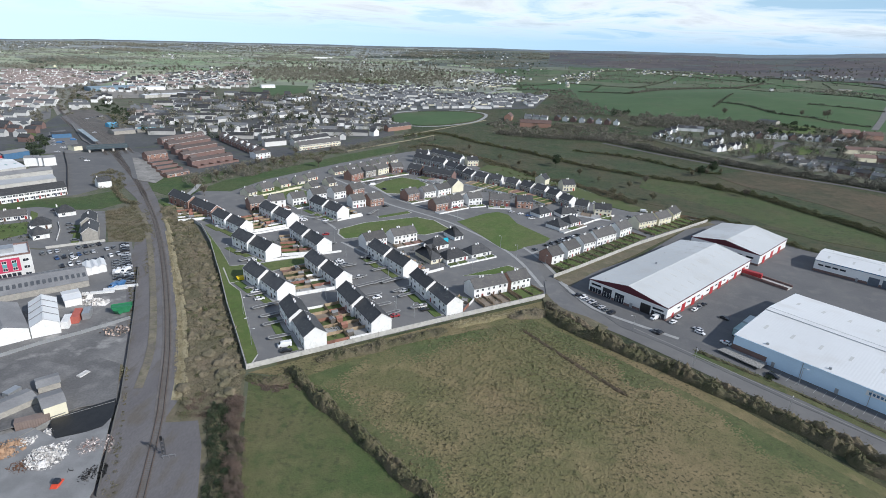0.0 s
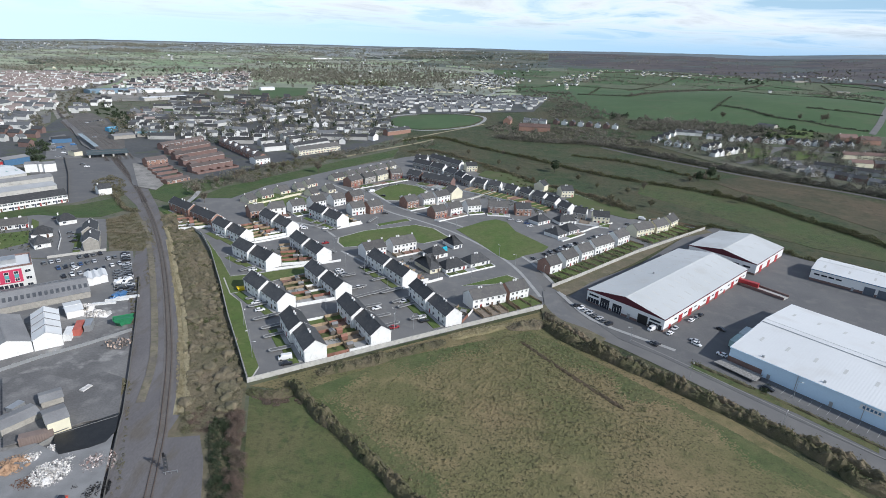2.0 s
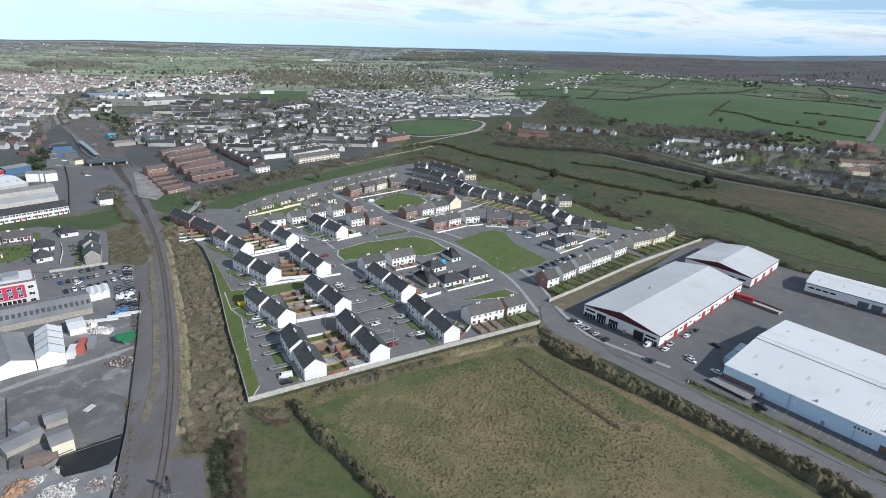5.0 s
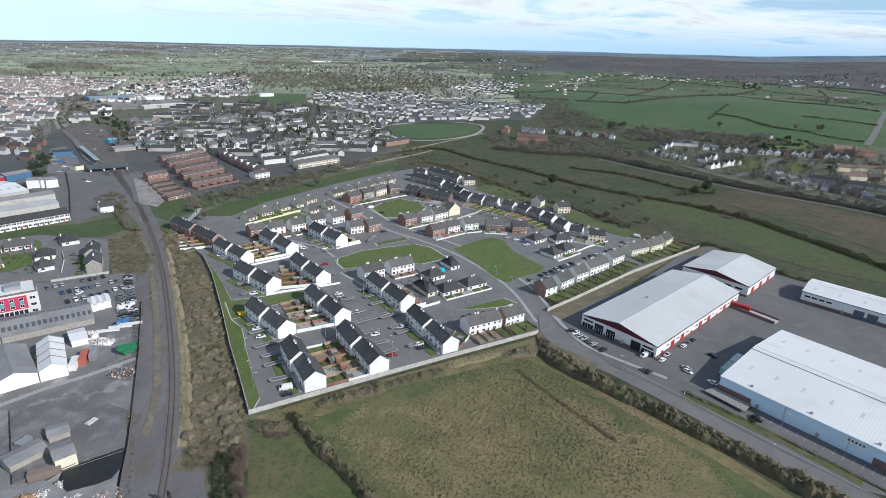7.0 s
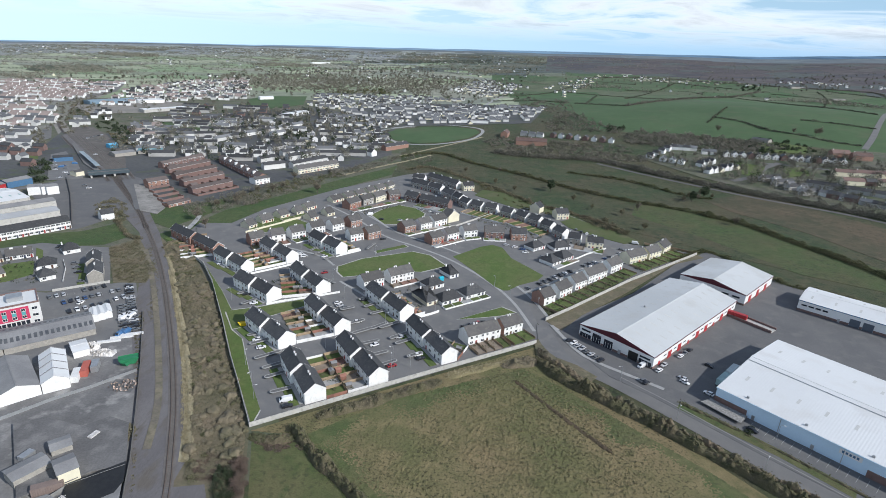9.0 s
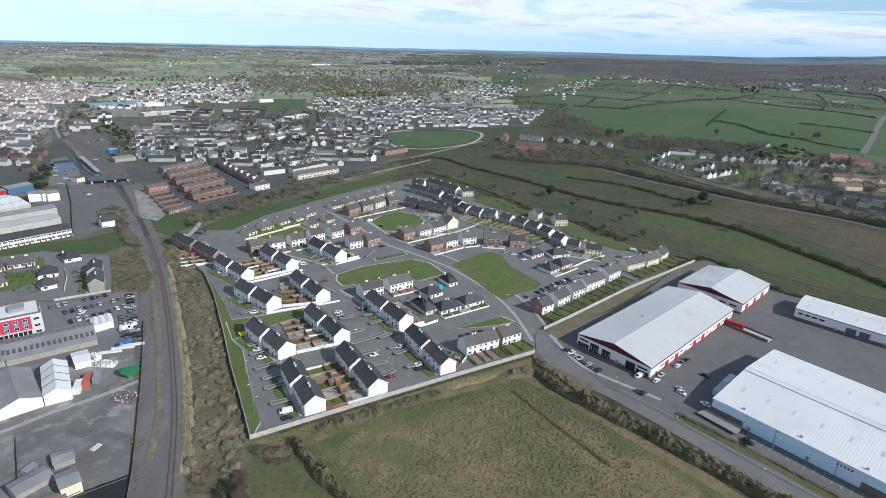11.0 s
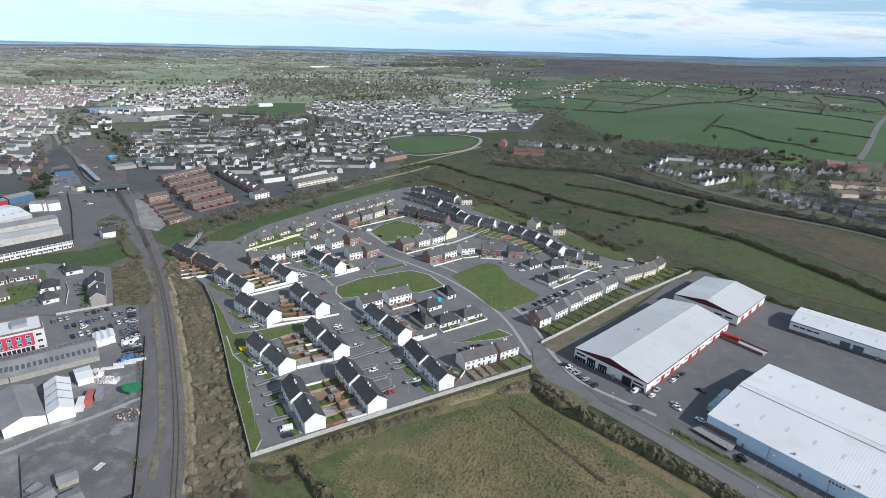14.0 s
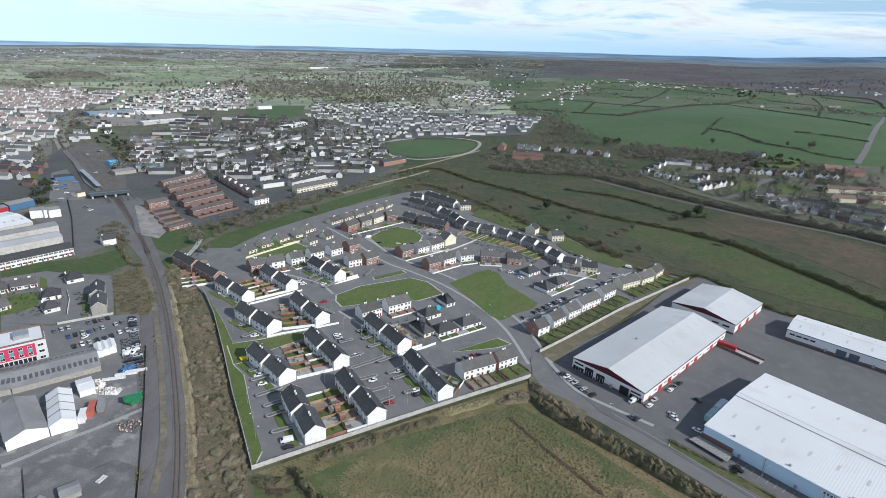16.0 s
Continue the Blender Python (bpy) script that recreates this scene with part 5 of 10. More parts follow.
for k in range(5):
    x = -len3 / 2 + 15 + k * 20.5
    opening(e3, x, -span3 / 2 - 0.06, 0.0, 1.1, 2.1, 0, STEEL, "side_door")
    part("downpipe", boxm(-0.1, 0.1, -0.2, 0, 0, 6.6), STEEL, e3, "", pose(x + 9, -span3 / 2 - 0.03, 0))
    part("roof_vent", boxm(-0.5, 0.5, -0.35, 0.35, 0, 0.7, taper=0.1), STEEL, e3, "", pose(x - 4, -span3 / 2 + 2, 7.1))
# a sign whose letters are plain blue shapes
sign = part("sign_board", boxm(-3.4, 3.4, -0.14, 0, 0, 1.8), WHITECLAD, e3, "white sign board", pose(-len3 / 2 + 46.5, -span3 / 2 - 0.08, 4.2))
for k in range(5):
    part("sign_mark", boxm(-2.6 + k * 1.1, -1.9 + k * 1.1, -0.2, -0.145, 0.5, 1.4), BLUE, sign)
# small shed at the back of the yard
W4 = warehouse((199.0, 276.5), (258.0, 223.0), 26.0, 6.4, 1.9, False, WHITECLAD, "long low white warehouse with grey shutters and blue eaves", trim=BLUE, plinth=DARKBRICK, plinth_h=1.4)
e4, len4, span4 = W4[0], W4[1], W4[2]
rooflights(e4, len4, span4, 6.4, 1.9, (0.5,), 7, SKYLIGHT)
for k in range(4):
    opening(e4, -len4 / 2 + 3 + k * 3.4, -span4 / 2 - 0.06, 3.6, 2.6, 0.9, 0, PANE, "office_window", frame=FRAME)
for x in (27, 33, 56, 62):
    opening(e4, -len4 / 2 + x, -span4 / 2 - 0.06, 0, 4.6, 4.2, 0, plain("slate grey shutter", (0.10, 0.12, 0.15), 0.5), "shutter_door", frame=STEEL)
for x in (20, 42, 49):
    opening(e4, -len4 / 2 + x, -span4 / 2 - 0.06, 0, 1.1, 2.1, 0, STEEL, "side_door")

# ---- railway and its bridge ----
def offset_way(points, off, step=3.0):
    pts = smooth(points, step)
    out = []
    for i, (x, y) in enumerate(pts):
        a, b = pts[max(0, i - 1)], pts[min(len(pts) - 1, i + 1)]
        t = Vector((b[0] - a[0], b[1] - a[1])).normalized()
        out.append((x - t.y * off, y + t.x * off))
    return out


def rail_track(points, label, z=0.12, bed=True):
    e = tagged(new("railway_track"), label, "railway track")
    if bed:
        bm = strip(points, 3.6, z_off=z + 0.12, steps=5.0)
        part("ballast", bm, GRAVEL, e, "grey stone ballast bed")
    for off in (-0.8, 0.8):
        bm = bmesh.new()
        pts = offset_way(points, off)
        prev = None
        for i, (x, y) in enumerate(pts):
            a, b = pts[max(0, i - 1)], pts[min(len(pts) - 1, i + 1)]
            t = Vector((b[0] - a[0], b[1] - a[1])).normalized()
            z0 = terrain(x, y) + z
            ring = [bm.verts.new((x - t.y * s * 0.09, y + t.x * s * 0.09, z0 + h)) for s, h in ((-1, 0.16), (-1, 0.36), (1, 0.36), (1, 0.16))]
            if prev:
                for k in range(4):
                    bm.faces.new((prev[k], prev[(k + 1) % 4], ring[(k + 1) % 4], ring[k]))
            prev = ring
        part("rail", bm, RAILS, e, "rust-brown steel rail")
    verts, faces = [], []
    pts = smooth(points, 0.75)
    for i in range(1, len(pts)):
        (x, y), (ax, ay) = pts[i], pts[i - 1]
        t = Vector((x - ax, y - ay)).normalized()
        n = Vector((-t.y, t.x))
        z0 = terrain(x, y) + z + 0.19
        off = len(verts)
        for s, q in ((-1.3, -0.13), (1.3, -0.13), (1.3, 0.13), (-1.3, 0.13)):
            verts.append((x + n.x * s + t.x * q, y + n.y * s + t.y * q, z0))
        faces.append((off, off + 1, off + 2, off + 3))
    me = bpy.data.meshes.new("timber_bed")
    me.from_pydata(verts, [], faces)
    me.materials.append(SLEEPER)
    tagged(part("timber_bed", me, None, e), "row of dark timber sleepers", kind="stuff")
    return e


GRAVEL = material("grey-brown ballast", (0.16, 0.145, 0.135), (0.125, 0.115, 0.11), 0.3, 3.5, 0.95, 0.8, spread=0.4)
MAIN = [(-69.0, 84.0), (-72.6, 95.0), (-81.6, 120.6), (-87.0, 134.0), (-101.7, 167.0), (-125.5, 213.2), (-154.7, 265.5), (-184.5, 314.1), (-215.6, 360.0), (-247.5, 403.5), (-289.4, 456.4), (-328.2, 505.2), (-374.4, 556.1), (-419.7, 603.5), (-477.3, 669.0), (-539.6, 746.7), (-588.4, 829.0), (-662.7, 998.5), (-734.2, 1209.0)]
rail_track(MAIN, "railway line on grey ballast running to the town")
rail_track([(-209.6, 351.6), (-242.5, 400.0), (-281.2, 450.8), (-322.1, 502.1), (-370.8, 557.0), (-418.2, 607.1), (-462.9, 657.8)], "second railway line beside the station")
rail_track([(-244.5, 399.7), (-269.8, 435.6), (-297.2, 470.0), (-314.4, 490.8)], "short rusty railway siding", bed=False)
for off in (-5.2, 5.6, 10.4, 15.0):
    way_in = offset_way([(-300.0, 469.5), (-328.2, 505.2), (-374.4, 556.1), (-419.7, 603.5), (-470.0, 660.8)], -off, 12.0)
    rail_track(way_in, "worn station siding on pale ballast", z=0.34)
slab("platform", [(-363.8, 525.1), (-336.4, 498.9), (-335.0, 503.7), (-431.4, 616.7), (-435.3, 615.6)], ROAD, 0.9, "grey station platform", thick=1.0, category="platform")
tagged(part("weed_strip", strip(offset_way([(-92.0, 140.0), (-101.7, 167.0), (-125.5, 213.2), (-154.7, 265.5), (-184.5, 314.1)], 5.2, 8.0), 2.6, z_off=0.3), STRAWWEED), "pale weedy strip between the tracks", "verge", kind="structure")
slab("siding_ground", [(-481.9, 667.6), (-325.8, 494.7), (-310.0, 504.9), (-397.6, 609.5), (-476.0, 685.7)], BALLAST, 0.05, "dark ground round the sidings", category="ground")
slab("waste_ground", [(-321.9, 506.6), (-284.5, 482.7), (-221.9, 408.1), (-228.8, 388.4), (-240.3, 391.9), (-260.2, 424.2)], YARD, 0.08, "pale rubble beside the track", category="ground")


def bridge(A, B, width, height):
    a, b = Vector(A), Vector(B)
    c, L = (a + b) / 2, (b - a).length
    e = tagged(new("road_bridge"), "dark blue-grey road bridge over the railway", "bridge")
    e.matrix_world = pose(c.x, c.y, 0.1, 0, 0, math.degrees(math.atan2((b - a).y, (b - a).x)))
    part("deck", boxm(-L / 2 - 4, L / 2 + 4, -width / 2, width / 2, height - 0.8, height), ROAD, e)
    for s in (-1, 1):
        part("parapet", boxm(-L / 2 - 4, L / 2 + 4, s * width / 2 - 0.2, s * width / 2 + 0.2, height - 1.2, height + 1.3), plain("blue-grey bridge paint", (0.06, 0.085, 0.10), 0.6), e)
    for x in (-L / 2 - 2, -L / 6, L / 6, L / 2 + 2):
        part("pier", boxm(x - 0.7, x + 0.7, -width / 2 + 0.4, width / 2 - 0.4, -0.4, height - 0.8), CONCRETE, e)
    return e


bridge((-324.7, 478.2), (-304.9, 492.9), 9, 4.0)
road("road", [(-364.8, 417.1), (-351.2, 436.7), (-338.6, 461.3), (-327.2, 479.7)], 8, "town road leading to the bridge", z=0.2)
road("road", [(-305.6, 497.0), (-295.4, 524.3), (-287.6, 543.2), (-267.3, 563.6)], 8, "town road beyond the bridge", z=0.2)

def platform_canopy(A, B, width):
    """A long low roof on two rows of posts beside the track."""
    a, b = Vector(A), Vector(B)
    L = (b - a).length
    e = tagged(new("platform_canopy"), "long pale blue-grey canopy roof over a station platform", "canopy")
    c = (a + b) / 2
    e.matrix_world = pose(c.x, c.y, 0.95, 0, 0, math.degrees(math.atan2((b - a).y, (b - a).x)))
    for s in (-1, 1):
        part("roof_slope", boxm(-L / 2, L / 2, 0.0 if s > 0 else -width / 2, width / 2 if s > 0 else 0.0, 3.4, 3.55), CANOPY, e, "", pose(0, 0, 0, s * 4, 0, 0))
    post = mesh_of("post", boxm(-0.1, 0.1, -0.1, 0.1, 0, 3.4), STEEL)
    n = 9
    for k in range(n):
        part("post", post, None, e, m=pose(-L / 2 + L * (k + 0.5) / n, 0, 0))
    return e


CANOPY = material("pale blue-grey sheet roof", (0.30, 0.37, 0.40), (0.23, 0.29, 0.32), 0.1, 1.5, 0.6, 0.0, c=(0.36, 0.40, 0.41), spread=0.2)
platform_canopy((-391.0, 564.0), (-336.5, 504.5), 4.6)
PALEBED = material("pale stony railway ground", (0.27, 0.25, 0.225), (0.20, 0.19, 0.175), 0.03, 0.6, 0.95, 0.3, c=(0.16, 0.155, 0.12), spread=0.3)
# hazy brightness over the western town is put into this ground colour
TOWNPALE = grassland("pale gardens and streets", (0.13, 0.145, 0.095), (0.22, 0.21, 0.185), (0.25, 0.24, 0.225), 0.8, 0.04, 0.1)
tagged(part("railway_bank", strip([(-477.3, 669.0), (-519.4, 722.8), (-552.3, 764.8), (-583.4, 814.5), (-621.3, 887.4), (-654.8, 971.1), (-682.9, 1057.4), (-711.1, 1150.8), (-742.9, 1236.3)], 15, z_off=0.12), PALEBED), "pale stony ground along the railway curve", "ground", kind="structure")
slab("town_ground", [(-1018.9, 1259.6), (-930.5, 1330.0), (-800.0, 1330.0), (-723.1, 1189.9), (-650.0, 940.0), (-560.0, 790.0), (-505.0, 640.0), (-687.8, 833.0), (-750.4, 913.7)], TOWNPALE, 0.25, "pale streets and yards between white terraces", category="ground")
slab("works_yard", [(-640.0, 930.0), (-560.0, 850.0), (-500.0, 890.0), (-450.0, 950.0), (-500.0, 1040.0), (-560.0, 1060.0)], PALEBED, 0.3, "pale yard round the industrial works", category="yard")

# ---- brick estate beyond the line ----
DB = "dull red brick terrace with a brown tiled roof"


def walled_yards(A, B, depth, n, h=1.9):
    """Back yards of a terrace: a brick wall in front and one between every two yards."""
    a, b = Vector(A), Vector(B)
    u = (b - a).normalized()
    v = Vector((-u.y, u.x))
    L = (b - a).length
    e = tagged(new("yard_wall"), "dull red brick walls round small back yards", "wall", "brick yard walls")
    e.matrix_world = pose(a.x, a.y, terrain(a.x, a.y) + 0.1, 0, 0, math.degrees(math.atan2(u.y, u.x)))
    part("front_wall", boxm(0, L, -0.12, 0.12, -0.2, h), DARKBRICK, e)
    divider = mesh_of("divider", boxm(-0.12, 0.12, 0.13, depth, -0.2, h + 0.05), BRICK)
    coping = mesh_of("coping", boxm(-0.2, 0.2, 0.13, depth, h + 0.06, h + 0.16), PALETILE)
    for k in range(n + 1):
        d = part("divider", divider, None, e, m=pose(L * k / n, 0, 0))
        part("coping", coping, None, d)
    return e


P0, P1, Q0, Q1 = Vector((-277.2, 521.0)), Vector((-207.8, 432.1)), Vector((-257.0, 570.0)), Vector((-186.7, 465.9))
for f, n in ((0.0, 7), (0.24, 6), (0.48, 6), (0.72, 5), (0.97, 5)):
    a, b = P0.lerp(P1, f), Q0.lerp(Q1, f)
    v = Vector((-(b - a).y, (b - a).x)).normalized()
    walled_yards(a, b, 7.4, n)
    house(tuple(a + v * 7.6), tuple(b + v * 7.6), 6.5, 2, wall=DARKBRICK, roof=BROWNTILE, label=DB, units=n, group="brick estate", chimneys=False, pitch=0.5, windows=f < 0.1)
for f in (0.14, 0.38, 0.62, 0.86):
    a, b = P0.lerp(P1, f), Q0.lerp(Q1, f)
    house(tuple(a), tuple(a.lerp(b, 0.14)), 9.5, 2, wall=BRICK, roof=BROWNTILE, label="brick end house with a brown tiled roof", group="brick estate", chimneys=False, pitch=0.5, windows=False)
house((-260.9, 452.4), (-250.3, 466.6), 9, 2, wall=BRICK, roof=BROWNTILE, label="salmon brick house beside walled yards", units=2, group="brick estate", chimneys=False, pitch=0.45)
for k in range(5):
    p, q = Vector((-258.0, 448.0)).lerp(Vector((-218.3, 400.5)), k / 4), Vector((-247.5, 462.0)).lerp(Vector((-209.4, 416.5)), k / 4)
    walled_yards(p, q, 8.0, 1, 2.4)
house((-217.5, 399.5), (-208.0, 416.5), 5, 1, wall=BRICK, roof=BROWNTILE, label="low salmon brick end house", units=2, group="brick estate", chimneys=False, pitch=0.4)
ORANGE_ROW = house((-245.0, 564.0), (-178.4, 490.8), 9, 2, wall=BRICK, roof=BROWNTILE, label="tall orange brick terrace with white dormers", units=8, group="brick estate")
for k in range(6):
    part("dormer", boxm(-1.3, 1.3, -1.4, 1.4, -0.8, 1.7), RENDER, ORANGE_ROW, "white dormer front", pose(-36 + 14.4 * k, -2.4, 6.6))
house((-177.7, 481.1), (-168.4, 492.9), 10, 2, wall=RENDER, roof=TILE, label="bright white flat-roofed end house", group="brick estate", chimneys=False, pitch=0.25)
house((-151.7, 530.9), (-119.2, 572.0), 9, 2, wall=CREAM, roof=TILE, label="long cream terrace with dark window bays", units=14, group="town terraces")
house((-163.3, 554.4), (-136.9, 597.3), 7, 2, wall=OLDWHITE, roof=SLATE, label="white terrace with a dark roof", units=9, group="town terraces", windows=False)
house((-189.4, 541.2), (-172.5, 557.3), 7, 2, wall=OLDWHITE, roof=SLATE, label="white terrace with a dark roof", units=6, group="town terraces", windows=False)
house((-202.7, 571.0), (-190.6, 587.4), 7, 2, wall=OLDWHITE, roof=SLATE, label="white terrace with a dark roof", units=5, group="town terraces", windows=False)
house((-177.7, 590.5), (-159.2, 618.1), 7, 2, wall=OLDWHITE, roof=SLATE, label="white terrace with a dark roof", units=6, group="town terraces", windows=False)
house((-190.5, 610.5), (-174.2, 632.8), 7, 2, wall=OLDWHITE, roof=SLATE, label="white terrace with a dark roof", units=5, group="town terraces", windows=False)
house((-282.0, 310.4), (-256.3, 343.2), 8.5, 2, roof=SLATE, label="long white terrace with a dark roof", units=14, group="town terraces", chimneys=False)
house((-93.5, 636.6), (-88.4, 643.9), 8, 2, True, label="small white gabled town house", group="town terraces", windows=False)
house((-81.1, 674.6), (-55.4, 708.1), 8, 2, wall=BRICK, label="red brick terrace beside the oval", units=6, group="town terraces", windows=False)

# ---- west side close ----
gable_block((-191.9, 258.9), (-185.7, 262.4), 33, STONE, SLATE, "buff-gabled terraced house with a dark roof")
house((-228.5, 272.2), (-221.2, 277.7), 9, 1, hip=True, label="white bungalow with a hipped dark roof", group="close")
house((-217.2, 257.9), (-212.2, 263.3), 9, 1, hip=True, label="white bungalow with a hipped dark roof", group="close")
house((-254.5, 282.8), (-244.3, 290.7), 8, 1, label="long white single-storey terrace", units=4, group="close", roof=TILE)
house((-230.1, 296.1), (-223.7, 302.2), 9, 1, hip=True, label="white bungalow with a hipped dark roof", group="close")
house((-241.0, 257.7), (-238.6, 262.2), 9, 1, label="cream bungalow with grey roof", group="close", wall=CREAM, roof=TILE)
house((-257.1, 278.4), (-254.6, 281.2), 9, 1, label="cream bungalow with grey roof", group="close", wall=CREAM, roof=TILE)
slab("lawn", [(-234.1, 255.8), (-227.5, 267.2), (-240.0, 284.7), (-250.1, 277.8), (-251.7, 271.5), (-237.7, 253.4)], LAWN, 0.12, "back garden lawn", kind="", category="lawn")
slab("lawn", [(-252.6, 304.4), (-245.9, 300.9), (-237.7, 289.1), (-241.4, 288.6)], LAWN, 0.12, "small mown lawn beside a house", kind="", category="lawn")


def shed(L, R, depth, eave, rise, gable, wall, roof, label, name="shed", ribs=True, lights=0, light_mat=None):
    """A plain industrial building with a pitched sheet roof."""
    u = Vector((R[0] - L[0], R[1] - L[1]))
    w = u.length
    u.normalize()
    v = Vector((-u.y, u.x))
    c = Vector(L) + u * (w / 2) + v * (depth / 2)
    length, span = (depth, w) if gable else (w, depth)
    ang = math.atan2(v.y, v.x) if gable else math.atan2(u.y, u.x)
    e = tagged(new(name), label, "industrial building")
    e.matrix_world = pose(c.x, c.y, terrain(c.x, c.y) + 0.1, 0, 0, math.degrees(ang))
    part("wall", wall_mesh(length, span, eave, rise - 0.1), wall, e)
    part("roof", ribbed_roof(length, span, eave + 0.05, rise, pitch_m=1.2), roof, e)
    part("ridge_cap", boxm(-length / 2, length / 2, -0.25, 0.25, eave + rise + 0.02, eave + rise + 0.14), roof, e)
    if lights:
        slope = math.degrees(math.atan2(rise, span / 2))
        for s in (-1, 1):
            for k in range(lights):
                part("rooflight", boxm(-0.6, 0.6, -1.5, 1.5, 0, 0.06), light_mat or DARK, e, "", pose(-length / 2 + length * (k + 0.5) / lights, s * span * 0.27, eave + rise * 0.46 + 0.12, -s * slope, 0, 0))
    return e


PALEROOF = material("pale grey roof sheet", (0.42, 0.43, 0.44), (0.35, 0.36, 0.37), 0.1, 2.0, 0.7, 0.1, spread=0.15)
DULL = material("old dark rooflight", (0.07, 0.075, 0.085), (0.10, 0.105, 0.11), 0.4, 3.0, 0.5, 0.0)
shed((-182.1, 188.0), (-156.6, 208.6), 20, 2.8, 2.6, False, STONE, OLDSHEET, "long grey-roofed works building with dark rooflights", lights=16, light_mat=DULL)
shed((-195.0, 180.5), (-182.6, 188.0), 20, 2.9, 2.7, False, STONE, OLDSHEET, "grey-roofed works building wing", lights=8, light_mat=DULL)
shed((-159.1, 154.6), (-149.6, 164.0), 26, 4.2, 2.6, True, RENDER, OLDSHEET, "white-walled workshop with a grey roof", lights=0)
workshop = shed((-149.2, 164.0), (-142.2, 169.3), 24, 4.4, 2.4, True, RENDER, SHEET, "white-roofed workshop with white walls and dark roof joints")
for x in (-6.0, 0.0, 6.0, 11.6):
    for s in (-1, 1):
        part("roof_joint", boxm(-0.16, 0.16, -2.55, 2.55, 0, 0.12), OLDSHEET, workshop, "", pose(x, s * 2.2, 5.85, -s * 28.7, 0, 0))
for k, (a, b) in enumerate((((-165.1, 218.2), (-162.4, 220.0)), ((-162.7, 220.5), (-160.5, 222.3)), ((-160.8, 222.8), (-158.5, 224.6)))):
    shed(a, b, 9, 3.4, 0.8, True, WHITECLAD, SHEET, "small shed with a white sheet roof", name="store")
shed((-153.4, 188.2), (-149.0, 192.0), 10, 3.0, 0.6, False, RENDER, SHEET, "low white lean-to shed", name="lean_to")
# supermarket and works by the station
shed((-301.1, 335.0), (-277.9, 364.4), 14, 5.0, 1.4, False, CONCRETE, PALEROOF, "pale factory with sheet roof")
shed((-317.0, 355.5), (-294.7, 385.1), 12, 5.5, 1.4, False, CONCRETE, OLDSHEET, "pale factory with sheet roof")
shed((-330.1, 361.9), (-315.5, 387.0), 40, 6.5, 2.2, False, CONCRETE, SHEET, "large white-roofed store with a skylight", lights=5, light_mat=plain("green-grey skylight", (0.28, 0.42, 0.40), 0.4))
for a, b in (((-335.8, 411.5), (-328.1, 416.1)), ((-326.7, 414.8), (-325.0, 418.3)), ((-323.1, 415.5), (-317.4, 421.4))):
    shed(a, b, 11, 6.5, 0.7, False, RENDER, OLDSHEET, "plain white two-storey block", name="white_block")
shed((-364.2, 427.2), (-357.1, 446.3), 12, 5.0, 1.4, False, BLUE, OLDSHEET, "long blue-walled metal shed", name="blue_shed")
shed((-364.8, 417.1), (-362.8, 424.1), 10, 5.0, 1.2, False, RED, OLDSHEET, "small red-walled metal shed", name="red_shed")
shed((-393.4, 525.5), (-381.0, 536.0), 12, 4.5, 1.2, False, BLUE, SLATE, "blue builder's yard building", name="blue_shed")
shed((-338.5, 475.2), (-335.5, 482.0), 9, 4.2, 1.0, False, CREAM, TILE, "small cream station building", name="station_house")
shed((-383.8, 603.6), (-378.7, 611.5), 9, 4.5, 0.8, False, plain("bright cyan paint", (0.10, 0.45, 0.70), 0.5), plain("cyan sheet", (0.15, 0.5, 0.75), 0.5), "small bright blue building", name="blue_store")
shed((-353.6, 561.3), (-340.7, 578.7), 14, 4.0, 1.0, False, STONE, OLDSHEET, "old stone goods shed", name="goods_shed")
shed((-341.8, 584.2), (-319.4, 592.9), 14, 4.0, 0.8, False, STONE, plain("pale teal sheet roof", (0.20, 0.36, 0.40), 0.5), "long low teal-roofed shed", name="shed")
shed((-622.1, 949.6), (-578.2, 1012.5), 26, 6, 1.5, False, plain("blue grey cladding", (0.20, 0.30, 0.38), 0.5), plain("blue grey sheet", (0.22, 0.30, 0.36), 0.5), "large blue-grey industrial works", name="works")
shed((-566.6, 1000.5), (-536.2, 1032.5), 22, 6, 1.0, False, WHITECLAD, SHEET, "large white industrial works", name="works")
shed((-402.0, 1165.0), (-380.0, 1186.0), 9, 5, 2.0, False, RENDER, SHEET, "long white school building", name="school")
shed((-542.9, 1192.6), (-551.3, 1342.1), 12, 5, 1.0, False, RENDER, SHEET, "long low white building", name="works")
shed((-279.7, 915.1), (-255.2, 987.2), 16, 5, 1.0, False, RENDER, SHEET, "low white-roofed market hall", name="works")
shed((-498.4, 891.4), (-457.1, 951.9), 18, 5, 1.0, False, CONCRETE, SHEET, "wide pale-roofed retail shed", name="works")
shed((3.4, 947.7), (61.5, 942.7), 10, 5, 1.0, False, RENDER, OLDSHEET, "low white grandstand beside the oval", name="grandstand")
shed((-643.0, 2596.2), (-580.5, 2688.4), 16, 5, 1.0, False, RENDER, SHEET, "distant white farm sheds", name="farm_shed")
shed((1263.0, 2146.4), (1335.6, 2180.4), 14, 5, 1.0, False, STONE, OLDSHEET, "farm shed on the hill", name="farm_shed")
shed((1157.8, 1736.8), (1212.5, 1762.5), 10, 4, 1.0, False, STONE, OLDSHEET, "small barn on the hill", name="farm_shed")
shed((423.9, 783.4), (439.7, 767.3), 16, 4, 1.5, False, STONE, SLATE, "dark-roofed shed under the hill", name="farm_shed")
